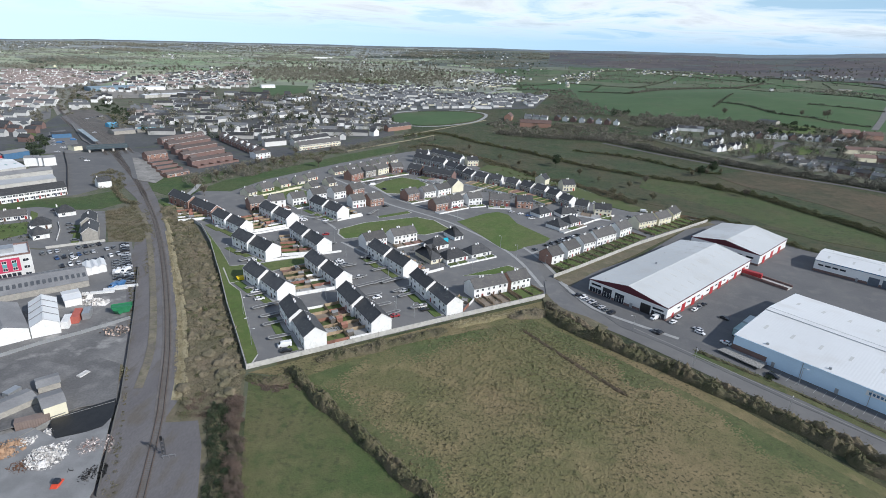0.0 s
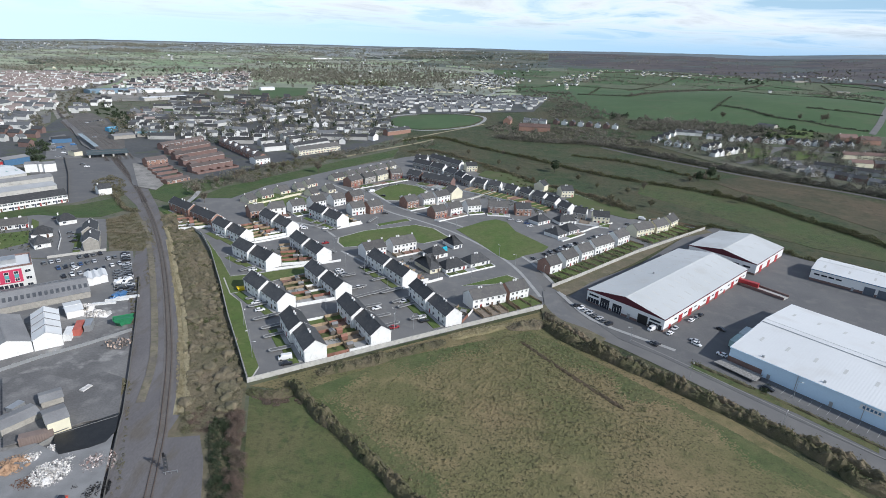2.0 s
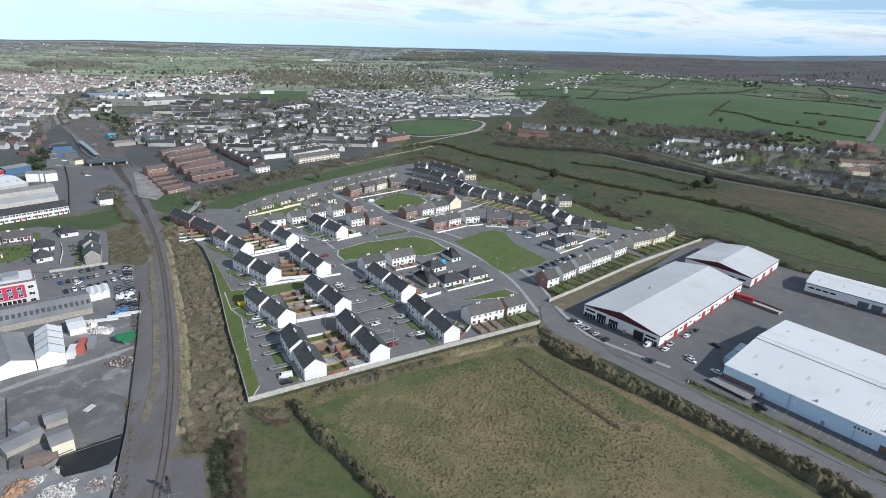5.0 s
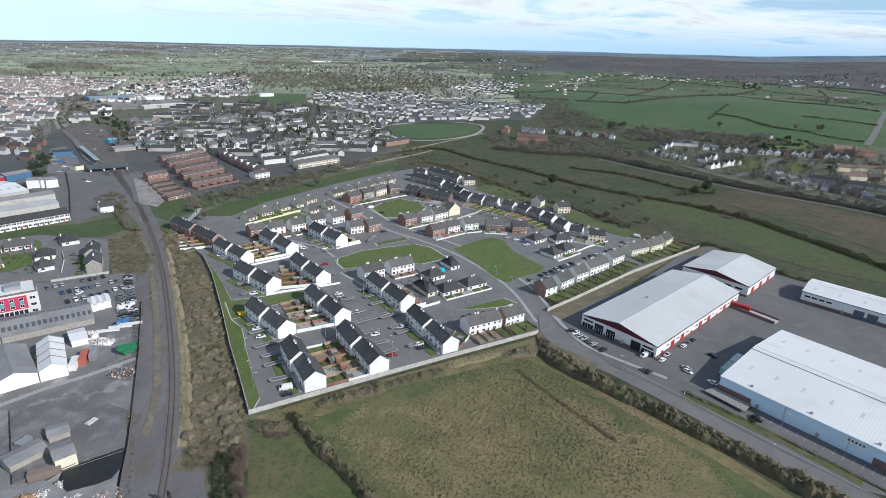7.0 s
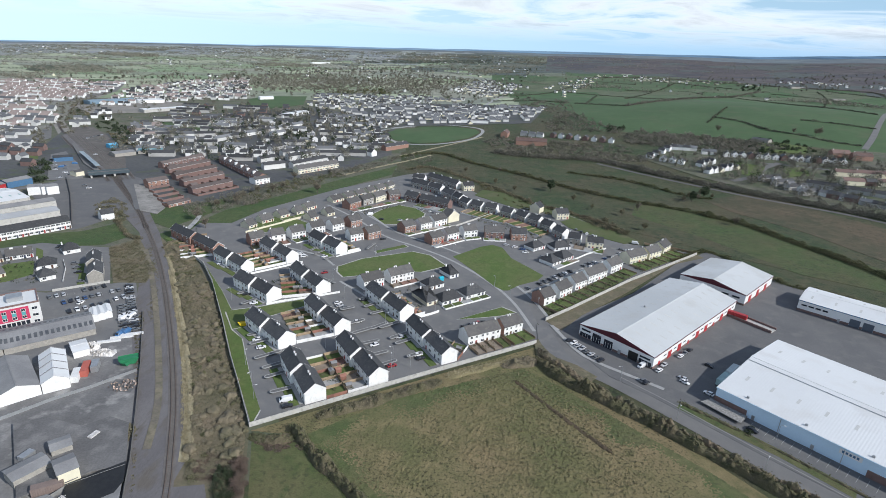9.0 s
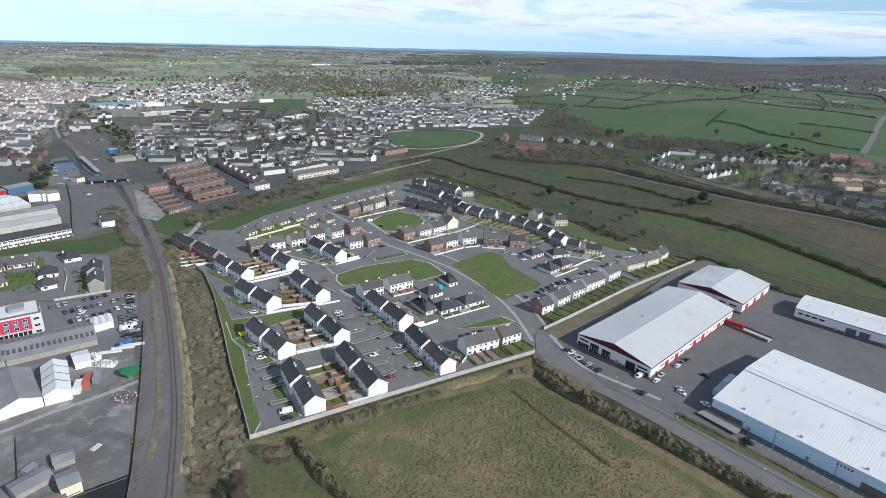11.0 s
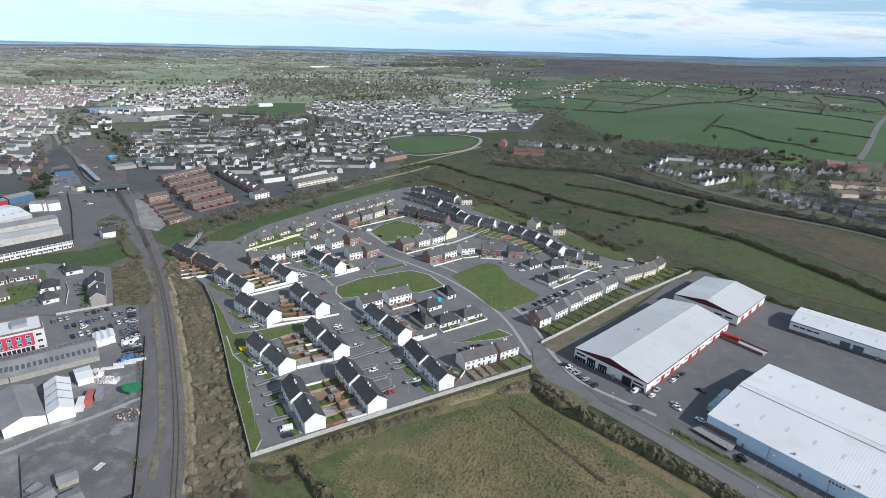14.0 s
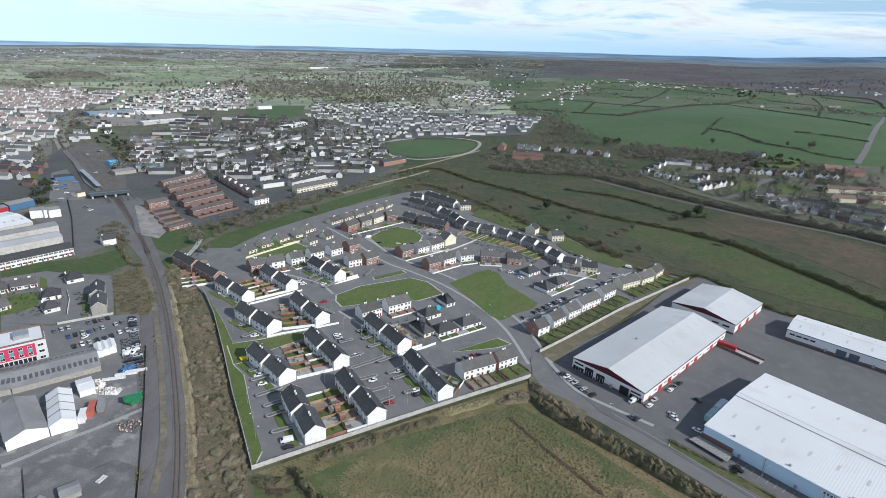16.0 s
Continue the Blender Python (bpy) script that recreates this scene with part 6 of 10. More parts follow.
# oval track rim
tagged(part("track_rim", strip([(-97.3, 796.9), (-107.0, 833.7), (-85.9, 865.2), (-47.6, 901.9), (3.5, 911.4), (42.0, 888.8), (47.5, 848.2), (28.4, 785.9), (-11.5, 743.0), (-45.6, 728.6), (-77.8, 745.0), (-97.3, 796.9)], 5, z_off=0.3), PAVING), "pale path round the oval", "path", kind="structure")
road("road", [(1173.6, 1524.0), (803.8, 1052.9), (695.7, 915.9), (620.0, 819.1), (556.9, 743.0)], 8, "country road climbing the hill", z=0.4)
road("road", [(63.5, 1197.1), (98.6, 1364.5), (142.1, 1552.3), (189.3, 1795.4)], 7, "pale street climbing out of the town", PAVING, 0.4)
road("road", [(-94.6, 863.1), (-34.3, 916.4), (23.1, 963.4), (55.1, 1015.2)], 8, "pale street beside the oval", PAVING, 0.35)
road("road", [(-64.1, 646.3), (-25.4, 703.7), (19.9, 768.1), (45.6, 805.8)], 4, "pale gravel path along a canal", STRAW, 0.25)
road("road", [(-110.7, 535.2), (-82.3, 580.2), (-48.8, 625.8), (-23.8, 664.3)], 4, "pale earth path beside the tree belt", STRAW, 0.3)
road("road", [(176.6, 652.9), (227.3, 598.1), (293.5, 536.8), (333.8, 506.4), (370.1, 478.8), (397.6, 446.6)], 5, "far road behind the meadow", DARKBED, 0.25)
road("path", [(-180.0, 331.3), (-181.8, 350.3), (-183.5, 367.6), (-187.4, 386.1)], 3.5, "worn path to the green strip", PAVING, 0.3)

# ---- the red-fronted office block ----
def office():
    L, R = Vector((-207.1, 199.4)), Vector((-186.2, 216.6))
    u = (R - L)
    w = u.length
    u.normalize()
    v = Vector((-u.y, u.x))
    d, H = 16.0, 10.5
    c = L + u * (w / 2) + v * (d / 2)
    e = tagged(new("office_block"), "three-storey office block with a crimson front and flat white roof", "office block")
    e.matrix_world = pose(c.x, c.y, 0.1, 0, 0, math.degrees(math.atan2(u.y, u.x)))
    hx, hy = w / 2, d / 2
    part("wall", boxm(-hx, hx, -hy, hy, -0.3, H), OLDWHITE, e)
    part("roof", boxm(-hx + 0.6, hx - 0.6, -hy + 0.6, hy - 0.6, H, H + 0.12), SHEET, e, "white flat roof")
    for x0, x1, y0, y1 in ((-hx, hx, -hy, -hy + 0.5), (-hx, hx, hy - 0.5, hy), (-hx, -hx + 0.5, -hy + 0.5, hy - 0.5), (hx - 0.5, hx, -hy + 0.5, hy - 0.5)):
        part("parapet", boxm(x0, x1, y0, y1, H - 0.002, H + 0.7), DARKBRICK, e)
    part("facade_panel", boxm(-hx, hx - 4.2, -hy - 0.15, -hy, 3.4, 9.6), PINK, e, "crimson facade panel")
    teal = plain("teal panel", (0.10, 0.35, 0.36), 0.5)
    for k in range(int((w - 5) / 3.5)):
        x = hx - 6.3 - k * 3.5
        for z in (4.1, 7.4):
            wn_ = part("window", WIN[(1.7, 1.3)][0], None, e, m=pose(x, -hy - 0.19, z))
            part("pane", WIN[(1.7, 1.3)][1], None, wn_)
        part("panel", boxm(-0.8, 0.8, -0.06, 0, 0, 1.7), teal, e, m=pose(x, -hy - 0.16, 5.55))
        for dx in (-0.9, 0.9):
            part("shopfront", boxm(-0.7, 0.7, -0.08, 0, 0.2, 2.7), PANE, e, m=pose(x + dx, -hy - 0.02, 0))
    for z in (0.9, 4.1, 7.4):
        wn_ = part("window", WIN[(2.2, 1.35)][0], None, e, m=pose(hx - 2.1, -hy - 0.04, z))
        part("pane", WIN[(2.2, 1.35)][1], None, wn_)
    for z in (1.0, 4.0, 7.0):
        for y in (-4.5, 0, 4.5):
            wn_ = part("window", WIN[(2.2, 1.35)][0], None, e, m=pose(hx + 0.04, y, z, 0, 0, 90))
            part("pane", WIN[(2.2, 1.35)][1], None, wn_)
    part("plant_room", boxm(2, 8, -3, 3, H + 0.1, H + 2.2), STEEL, e, "grey roof plant")
    return e


office()

# ---- hedges, scrub and trees ----
def hedge(points, width, height, per_m, size, mat, label, seed, category="hedge", ragged=0.5):
    """A hedge along a way: small pieces in a lumpy bank, low gaps between taller bushes."""
    rng = np.random.default_rng(seed)
    c, s = [], []
    for x, y in smooth(points, 1.5):
        lump = 0.55 + ragged * (noise.noise((x * 0.16, y * 0.16, seed)) + 0.35 * noise.noise((x * 0.6, y * 0.6, seed)))
        lump = max(0.12, lump)
        n = int(per_m * 1.5 * (0.4 + lump))
        z0 = terrain(x, y)
        for _ in range(n):
            r, a = abs(rng.normal()) * 0.42, rng.uniform(0, 2 * math.pi)
            h = height * lump * 1.6 * rng.uniform(0, 1) ** 0.8 * max(0.0, 1 - r * 0.55)
            c.append((x + width * 0.6 * r * math.cos(a), y + width * 0.6 * r * math.sin(a), z0 + 0.1 + h))
            s.append(size * rng.uniform(0.6, 1.4))
    return quads("hedge", c, s, mat, seed=seed, label=label, category=category)


def thick_hedge(points, width, height, mat, leaf, label, seed, per=9.0, size=0.22, ragged=0.8, step=0.7, category="hedge"):
    """A closed, lumpy hedge: a rounded bank of crowns grown together, with loose leaves and twigs over it."""
    pts = smooth(points, step)
    rng = np.random.default_rng(seed)
    n = 12
    verts, faces, spots = [], [], []
    for i, (x, y) in enumerate(pts):
        a, b = pts[max(0, i - 1)], pts[min(len(pts) - 1, i + 1)]
        t = Vector((b[0] - a[0], b[1] - a[1])).normalized()
        tall = 0.72 + ragged * (0.75 * noise.noise((x * 0.09, y * 0.09, seed)) + 0.45 * noise.noise((x * 0.3, y * 0.3, seed)))
        end = min(1.0, i * step / (width * 1.3), (len(pts) - 1 - i) * step / (width * 1.3)) ** 0.6
        wide = (0.25 + 0.75 * end) * 0.9 + 0.5 * noise.noise((x * 0.12, y * 0.12, seed + 5.0))
        tall = max(0.15, tall) * (0.1 + 0.9 * end)
        for k in range(n + 1):
            f = k / n * 2 - 1
            px, py = x - t.y * f * width / 2 * wide, y + t.x * f * width / 2 * wide
            lump = 0.75 + 0.5 * noise.noise((px * 0.55, py * 0.55, seed + 2.0)) + 0.3 * noise.noise((px * 1.5, py * 1.5, seed + 2.0))
            verts.append((px, py, terrain(px, py) + height * tall * lump * max(0.0, 1 - abs(f) ** 3.4) + 0.02))
        if i:
            o = (i - 1) * (n + 1)
            faces += [(o + k, o + k + 1, o + n + k + 2, o + n + k + 1) for k in range(n)]
    me = bpy.data.meshes.new("hedge")
    me.from_pydata(verts, [], faces)
    me.materials.append(mat)
    tagged(new("hedge", me), label, category, kind="stuff")
    v = np.array(verts)
    m = int(len(pts) * step * width * per)
    pick = rng.integers(0, len(v), m)
    c = v[pick] + rng.normal(size=(m, 3)) * (0.42, 0.42, 0.36) + (0, 0, 0.1)
    quads("hedge_leaves", c, size * rng.uniform(0.5, 1.6, m), leaf, seed=seed, label="loose leaves and twigs of a " + label.split(" ", 1)[1], category=category)


def thicket(poly, count, radius, height, per, size, mat, label, seed, name="scrub", category="scrub"):
    """Many separate bushes inside an outline."""
    rng = np.random.default_rng(seed)
    c, s = [], []
    for x, y in scatter(poly, count, rng):
        r0 = radius * rng.uniform(0.5, 1.4)
        h0 = height * rng.uniform(0.4, 1.4) * (0.7 + 0.6 * noise.noise((x * 0.05, y * 0.05, 3.0)))
        z0 = terrain(x, y)
        d = rng.normal(size=(per, 3))
        d /= np.linalg.norm(d, axis=1)[:, None]
        d *= rng.uniform(0.55, 1.0, per)[:, None]
        for q in d:
            c.append((x + q[0] * r0, y + q[1] * r0, z0 + 0.1 + abs(q[2]) * h0))
            s.append(size * rng.uniform(0.6, 1.4))
    return quads(name, c, s, mat, seed=seed, label=label, category=category)


def tree_meshes(seed, height, mat, twig=0.8, full=520):
    """A tapered trunk with limbs, and a crown of small separate pieces with gaps."""
    rng = np.random.default_rng(seed)
    bm = bmesh.new()

    def limb(a, b, r0, r1):
        a, b = Vector(a), Vector(b)
        m = Matrix.Translation((a + b) / 2) @ (b - a).to_track_quat("Z", "Y").to_matrix().to_4x4()
        bmesh.ops.create_cone(bm, cap_ends=False, segments=6, radius1=r0, radius2=r1, depth=(b - a).length, matrix=m)

    limb((0, 0, 0), (0.1, 0.05, height * 0.45), height * 0.025, height * 0.016)
    c, s = [], []
    for k in range(9):
        a, t = k * 2.4 + rng.uniform(-0.4, 0.4), rng.uniform(0.28, 0.46)
        reach, top = height * rng.uniform(0.18, 0.36), height * rng.uniform(0.62, 0.98)
        if k == 0:
            reach, top = 0.1, height
        p = (0.1 * t, 0, height * t)
        q = (reach * math.cos(a), reach * math.sin(a), top)
        limb(p, q, height * 0.012, height * 0.003)
        for _ in range(full // 9):
            f = rng.uniform(0.35, 1.05)
            o = rng.normal(size=3) * height * 0.085
            c.append(tuple(p[i] + (q[i] - p[i]) * f + o[i] for i in range(3)))
            s.append(twig * rng.uniform(0.5, 1.3))
    return mesh_of("trunk", bm, BARK), c, s, mat


def tree_template(seed, height, mat, label, twig=0.8, full=520):
    me, c, s, mat = tree_meshes(seed, height, mat, twig, full)
    t = tagged(new("tree"), label, "tree", "trees")
    part("trunk", me, None, t)
    crown = quads("crown", c, s, mat, seed=seed, up=0.4)
    del crown["kind"]
    crown.parent = t
    return t


TREES = [tree_template(11, 8.0, TWIG, "bare brown deciduous tree", 0.55), tree_template(12, 10.0, TWIG, "tall bare deciduous tree", 0.6), tree_template(13, 6.0, BRAMBLE, "small grey-brown bushy tree", 0.5), tree_template(14, 9.0, EVERGREEN, "dark evergreen tree with dense foliage", 0.9, 700)]
TREE_SITES = {i: [] for i in range(4)}


def tree(kind, *sites):
    rng = random.Random(kind * 77 + len(TREE_SITES[kind]))
    for x, y in sites:
        m = pose(x, y, terrain(x, y), 0, 0, rng.uniform(0, 360))
        if not TREE_SITES[kind]:
            TREES[kind].matrix_world = m
        else:
            t = copy_thing(TREES[kind], m)
            k = rng.uniform(0.75, 1.2)
            t.scale = (k, k, k * rng.uniform(0.9, 1.1))
        TREE_SITES[kind].append((x, y))


# by the boundary wall and in the rough field
STRAWBANK = material("dry grass bank", (0.26, 0.22, 0.12), (0.19, 0.165, 0.085), 0.2, 3.0, 0.97, 0.8, spread=0.4, depth=0.15)
HEDGEBANK = material("hedge crowns", (0.08, 0.078, 0.039), (0.122, 0.102, 0.064), 0.12, 3.0, 0.97, 1.0, c=(0.05, 0.053, 0.025), spread=0.5, depth=0.2)
THORN = material("grey-brown thorn scrub", (0.185, 0.15, 0.098), (0.108, 0.104, 0.06), 0.03, 2.2, 0.97, 0.7, c=(0.205, 0.162, 0.11), spread=0.4, depth=0.25)
thick_hedge([(-52.9, 153.6), (-40.7, 139.4), (-23.5, 121.9), (-9.2, 106.3), (-2.2, 97.8), (-8, 75)], 5.0, 4.6, HEDGEBANK, HEDGE, "dark overgrown field hedge", 21)
thick_hedge([(-65.7, 147.9), (-57.3, 146.1), (-50.5, 148.7)], 8.0, 3.8, HEDGEBANK, HEDGE, "dense grey-green bushes at the wall's corner", 22)
thick_hedge([(-45.6, 159.6), (-31.1, 167.9), (-15.4, 177.8), (-0.4, 187.4)], 6.0, 2.4, HEDGEBANK, BRAMBLE, "low bramble bank below the wall", 23, ragged=1.3)
thick_hedge([(1.8, 190.4), (25.8, 203.1), (38.6, 208.8)], 5.0, 1.0, STRAWBANK, STRAW, "low dry grass bank below the wall", 24, category="grass bank")
thick_hedge([(41.6, 209.2), (50.4, 194.0), (66.8, 178.2), (79.8, 166.3), (95.2, 151.2), (108.4, 137.9), (118.5, 126.6), (127.1, 116.2), (212, 85)], 6.0, 4.8, HEDGEBANK, HEDGE, "thick dark roadside hedge", 25, ragged=1.0)
thick_hedge([(45.0, 210.7), (68.0, 182.5), (96.9, 154.9), (120.7, 129.9), (129.3, 119.1)], 3.6, 3.4, THORN, TWIG, "brown thorn growth along the roadside hedge", 29, ragged=1.4)
thick_hedge([(25.6, 201.0), (34.3, 204.1), (42.1, 207.6)], 9.0, 4.0, THORN, TWIG, "leafless thorn bushes at the road bend", 26, ragged=1.2)
thick_hedge([(30.4, 190.4), (45.5, 168.9), (60.4, 149.0)], 2.2, 0.7, DITCH, DITCH, "brown rushy ditch across the field", 27, category="ditch")
thick_hedge([(95.8, 181.6), (106.6, 171.2), (112.7, 164.8)], 2.2, 1.3, HEDGEBANK, HEDGE, "low clipped hedge beside the long shed", 30)
thick_hedge([(113.6, 163.9), (122.0, 154.9), (137.5, 137.1), (143.8, 129.3)], 1.8, 0.9, HEDGEBANK, HEDGE, "low hedge along the parking bays", 31)
thicket([(116.0, 167.0), (119.0, 168.0), (117.8, 164.3), (114.9, 163.3)], 5, 1.4, 2.0, 160, 0.25, EVERGREEN, "dark evergreen bush by the bays", 40)
thicket([(43.2, 219.5), (46.2, 216.0), (49.6, 209.4), (57.0, 203.6), (51.9, 199.0), (43.5, 209.5)], 34, 1.3, 2.0, 170, 0.22, TWIG, "leafless thorn bushes on the road corner", 28)
slab("road_bend", [(45.0, 222.0), (46.5, 241.0), (52.0, 238.0), (57.0, 214.0), (62.0, 201.0), (49.0, 206.0)], TARMAC, 0.07, "worn grey tarmac at the road bend", category="road")
slab("verge", [(43.0, 222.5), (45.4, 226.2), (46.4, 221.0), (48.2, 215.0), (51.4, 210.2), (59.6, 204.6), (66.4, 196.4), (63.0, 192.0), (51.5, 197.0), (42.5, 210.4)], SCRUB, 0.09, "brown weedy verge at the road corner", category="verge")
# bank between the railway and the estate
BANK = [(-81.7, 136.8), (-94.5, 167.6), (-113.3, 205.0), (-132.5, 239.2), (-157.3, 283.6), (-184.5, 323.7), (-178.3, 332.6), (-148.7, 294.4), (-121.4, 252.7), (-92.9, 197.2), (-79.0, 172.3), (-67.2, 148.3), (-64.0, 136.6), (-68.3, 134.2), (-69.6, 127.8), (-79.3, 126.2)]


def canopy(poly, cell, base, lump, mat, label, seed, per=2.2, size=0.34, leaf=None):
    """A closed blanket of thorn scrub: lumpy crowns grown together, with loose twigs on top."""
    xs, ys = [p[0] for p in poly], [p[1] for p in poly]
    nx, ny = int((max(xs) - min(xs)) / cell) + 1, int((max(ys) - min(ys)) / cell) + 1

    def height(x, y):
        a = noise.noise((x * 0.17, y * 0.17, seed)) + 0.55 * noise.noise((x * 0.42, y * 0.42, seed + 3.0))
        b = noise.noise((x * 0.05, y * 0.05, seed + 7.0))
        return max(0.02, base + lump * a + lump * 0.7 * b + 0.14 * noise.noise((x * 1.7, y * 1.7, seed)))

    verts, faces, index = [], [], {}
    for i in range(nx):
        for j in range(ny):
            x, y = min(xs) + i * cell, min(ys) + j * cell
            if inside((x, y), poly):
                index[i, j] = len(verts)
                verts.append((x, y, terrain(x, y) + 0.1 + height(x, y)))
    for (i, j) in index:
        q = [(i, j), (i + 1, j), (i + 1, j + 1), (i, j + 1)]
        if all(k in index for k in q):
            faces.append([index[k] for k in q])
    me = bpy.data.meshes.new("scrub")
    me.from_pydata(verts, [], faces)
    me.materials.append(mat)
    ob = tagged(new("scrub", me), label, "scrub", kind="stuff")
    rng = np.random.default_rng(int(seed) + 9)
    v = np.array(verts)
    pick = rng.choice(len(v), int(len(v) * per * cell * cell))
    c = v[pick] + rng.normal(size=(len(pick), 3)) * (0.25, 0.25, 0.14) + (0, 0, 0.08)
    quads("scrub_twigs", c, size * rng.uniform(0.5, 1.5, len(pick)), leaf or mat, seed=int(seed), label="loose twigs over the " + label.split(" ", 1)[1], category="scrub")
    return ob


def bush_mounds(poly, count, radius, height, mat, leaf, label, seed, per=70, size=0.16):
    """Rounded bare bushes, each a lumpy dome with loose twigs over it."""
    rng = np.random.default_rng(seed)
    ball = bmesh.new()
    bmesh.ops.create_icosphere(ball, subdivisions=3, radius=1.0)
    ball.verts.index_update()
    form = [v.co.copy() for v in ball.verts]
    tris = [[v.index for v in f.verts] for f in ball.faces if max(v.co.z for v in f.verts) > -0.05]
    ball.free()
    verts, faces, c, s = [], [], [], []
    for x, y in scatter(poly, count, rng):
        k = rng.uniform(0.45, 1.25)
        r, h = radius * k, height * k * rng.uniform(0.7, 1.2)
        z0, off, ph = terrain(x, y) + 0.15, len(verts), rng.uniform(0, 90)
        for p in form:
            lump = 0.85 + 0.5 * noise.noise((p.x * 1.4 + ph, p.y * 1.4, p.z * 1.4)) + 0.1 * noise.noise((p.x * 4 + ph, p.y * 4, p.z * 4))
            verts.append((x + p.x * r * lump, y + p.y * r * lump, z0 + p.z * h * lump))
        faces += [[i + off for i in t] for t in tris]
        for i in rng.integers(0, len(form), per):
            q = verts[off + int(i)]
            if q[2] > z0:
                c.append((q[0] + rng.normal() * 0.3, q[1] + rng.normal() * 0.3, q[2] + rng.normal() * 0.18))
                s.append(size * rng.uniform(0.6, 1.5))
    me = bpy.data.meshes.new("scrub")
    me.from_pydata(verts, [], faces)
    me.materials.append(mat)
    for p in me.polygons:
        p.use_smooth = True
    tagged(new("scrub", me), label, "scrub", kind="stuff")
    quads("scrub_twigs", c, s, leaf, seed=seed, label="loose twigs of " + label, category="scrub")


GREYTHORN = material("olive-brown bare thorn", (0.165, 0.14, 0.095), (0.12, 0.11, 0.068), 0.12, 2.6, 0.97, 0.6, c=(0.185, 0.155, 0.105), spread=0.35, depth=0.12)
THORNTWIG = material("olive-brown thorn twigs", (0.175, 0.15, 0.104), (0.125, 0.115, 0.072), 0.06, 1.0, 0.95, 0.0, per="island", spread=0.35)
bush_mounds(BANK, 170, 2.3, 1.5, GREYTHORN, THORNTWIG, "rounded leafless thorn bushes on the railway bank", 106, per=420, size=0.2)
bush_mounds([(-70.0, 150.0), (-83.0, 172.0), (-97.0, 197.0), (-112.0, 226.0), (-108.5, 229.0), (-92.5, 197.2), (-79.0, 172.3), (-67.2, 148.3)], 60, 1.3, 1.0, HEDGEBANK, HEDGE, "low green brambles below the wall", 107)
canopy(BANK, 0.6, 0.3, 0.3, THORN, "dense grey-brown thorn scrub on the railway bank", 2.0, 9.0, 0.22, BANKLEAF)
thicket(BANK, 60, 1.9, 2.2, 200, 0.19, HEDGE, "green bramble clumps on the railway bank", 33)
thick_hedge([(-70.0, 131.5), (-62.6, 115.0), (-55.0, 97.2), (-50, 86)], 5.0, 1.5, HEDGEBANK, EVERGREEN, "dark thicket along a sunken ditch", 34)
thicket([(-71.8, 131.8), (-66.5, 132.2), (-52.0, 98.0), (-48.5, 88.0), (-55.5, 88.0), (-61.0, 106.0)], 90, 1.5, 2.6, 420, 0.14, EVERGREEN, "dark evergreen growth over a ditch", 104)
REDTWIG = material("reddish bare twigs", (0.155, 0.112, 0.09), (0.115, 0.092, 0.072), 0.15, 2.0, 0.95, 0.0, per="island", spread=0.4)
thicket([(-67.4, 138.0), (-63.8, 137.0), (-56.5, 118.0), (-47.5, 94.0), (-51.8, 94.0), (-62.0, 118.0)], 110, 1.5, 3.4, 420, 0.13, REDTWIG, "reddish leafless scrub in the corner", 35)
thicket([(-80.0, 136.0), (-70.0, 141.0), (-66.0, 134.0), (-71.0, 127.0), (-79.0, 127.5)], 60, 1.5, 1.2, 260, 0.13, REDTWIG, "low brown bracken at the bank's foot", 105)
thicket([(-64.5, 146.0), (-52.0, 150.5), (-45.0, 143.0), (-57.0, 140.5)], 70, 1.2, 0.6, 160, 0.16, REDTWIG, "brown bracken below the wall's corner", 108)
slab("gravel_pad", [(-92.0, 122.0), (-79.2, 123.4), (-71.9, 124.9), (-66.4, 114.7), (-60.0, 98.0), (-56.0, 86.0), (-60.0, 70.0), (-82.0, 70.0), (-84.5, 96.0)], BALLAST, -0.14, "grey gravel pad beside the signal", category="ground")
thicket([(-83.1, 133.7), (-81.3, 133.8), (-95.8, 167.5), (-115.0, 204.8), (-135.7, 241.8), (-155.1, 276.2), (-156.4, 276.1), (-110.7, 192.2)], 900, 0.6, 0.7, 26, 0.18, STRAW, "dry grass tufts beside the track", 35, "grass", "grass")
thicket([(-82.3, 95.1), (-91.8, 119.6), (-108.3, 153.3), (-140.8, 211.7), (-149.6, 231.6), (-147.4, 231.8), (-122.2, 179.3), (-102.7, 143.0), (-78.8, 95.4)], 170, 0.8, 0.6, 70, 0.13, BRAMBLE, "weeds along the yard wall", 36, "weeds", "weeds")
thicket([(-146.1, 232.0), (-168.9, 282.1), (-194.2, 322.2), (-191.4, 322.6), (-165.8, 282.5), (-132.0, 212.6), (-116.5, 187.6), (-130.8, 212.7)], 180, 0.9, 0.4, 60, 0.13, BANKLEAF, "dry weeds between the tracks", 37, "weeds", "weeds")
thicket([(-182.5, 265.6), (-210.3, 310.4), (-202.5, 326.0), (-168.9, 282.1), (-163.9, 264.3)], 300, 1.8, 1.3, 130, 0.18, BRAMBLE, "low brown scrub on waste ground", 38)
hedge([(-237.9, 364.9), (-213.6, 334.6), (-202.3, 329.0)], 5.0, 3.0, 110, 0.3, BRAMBLE, "bushes at the line's edge", 39)
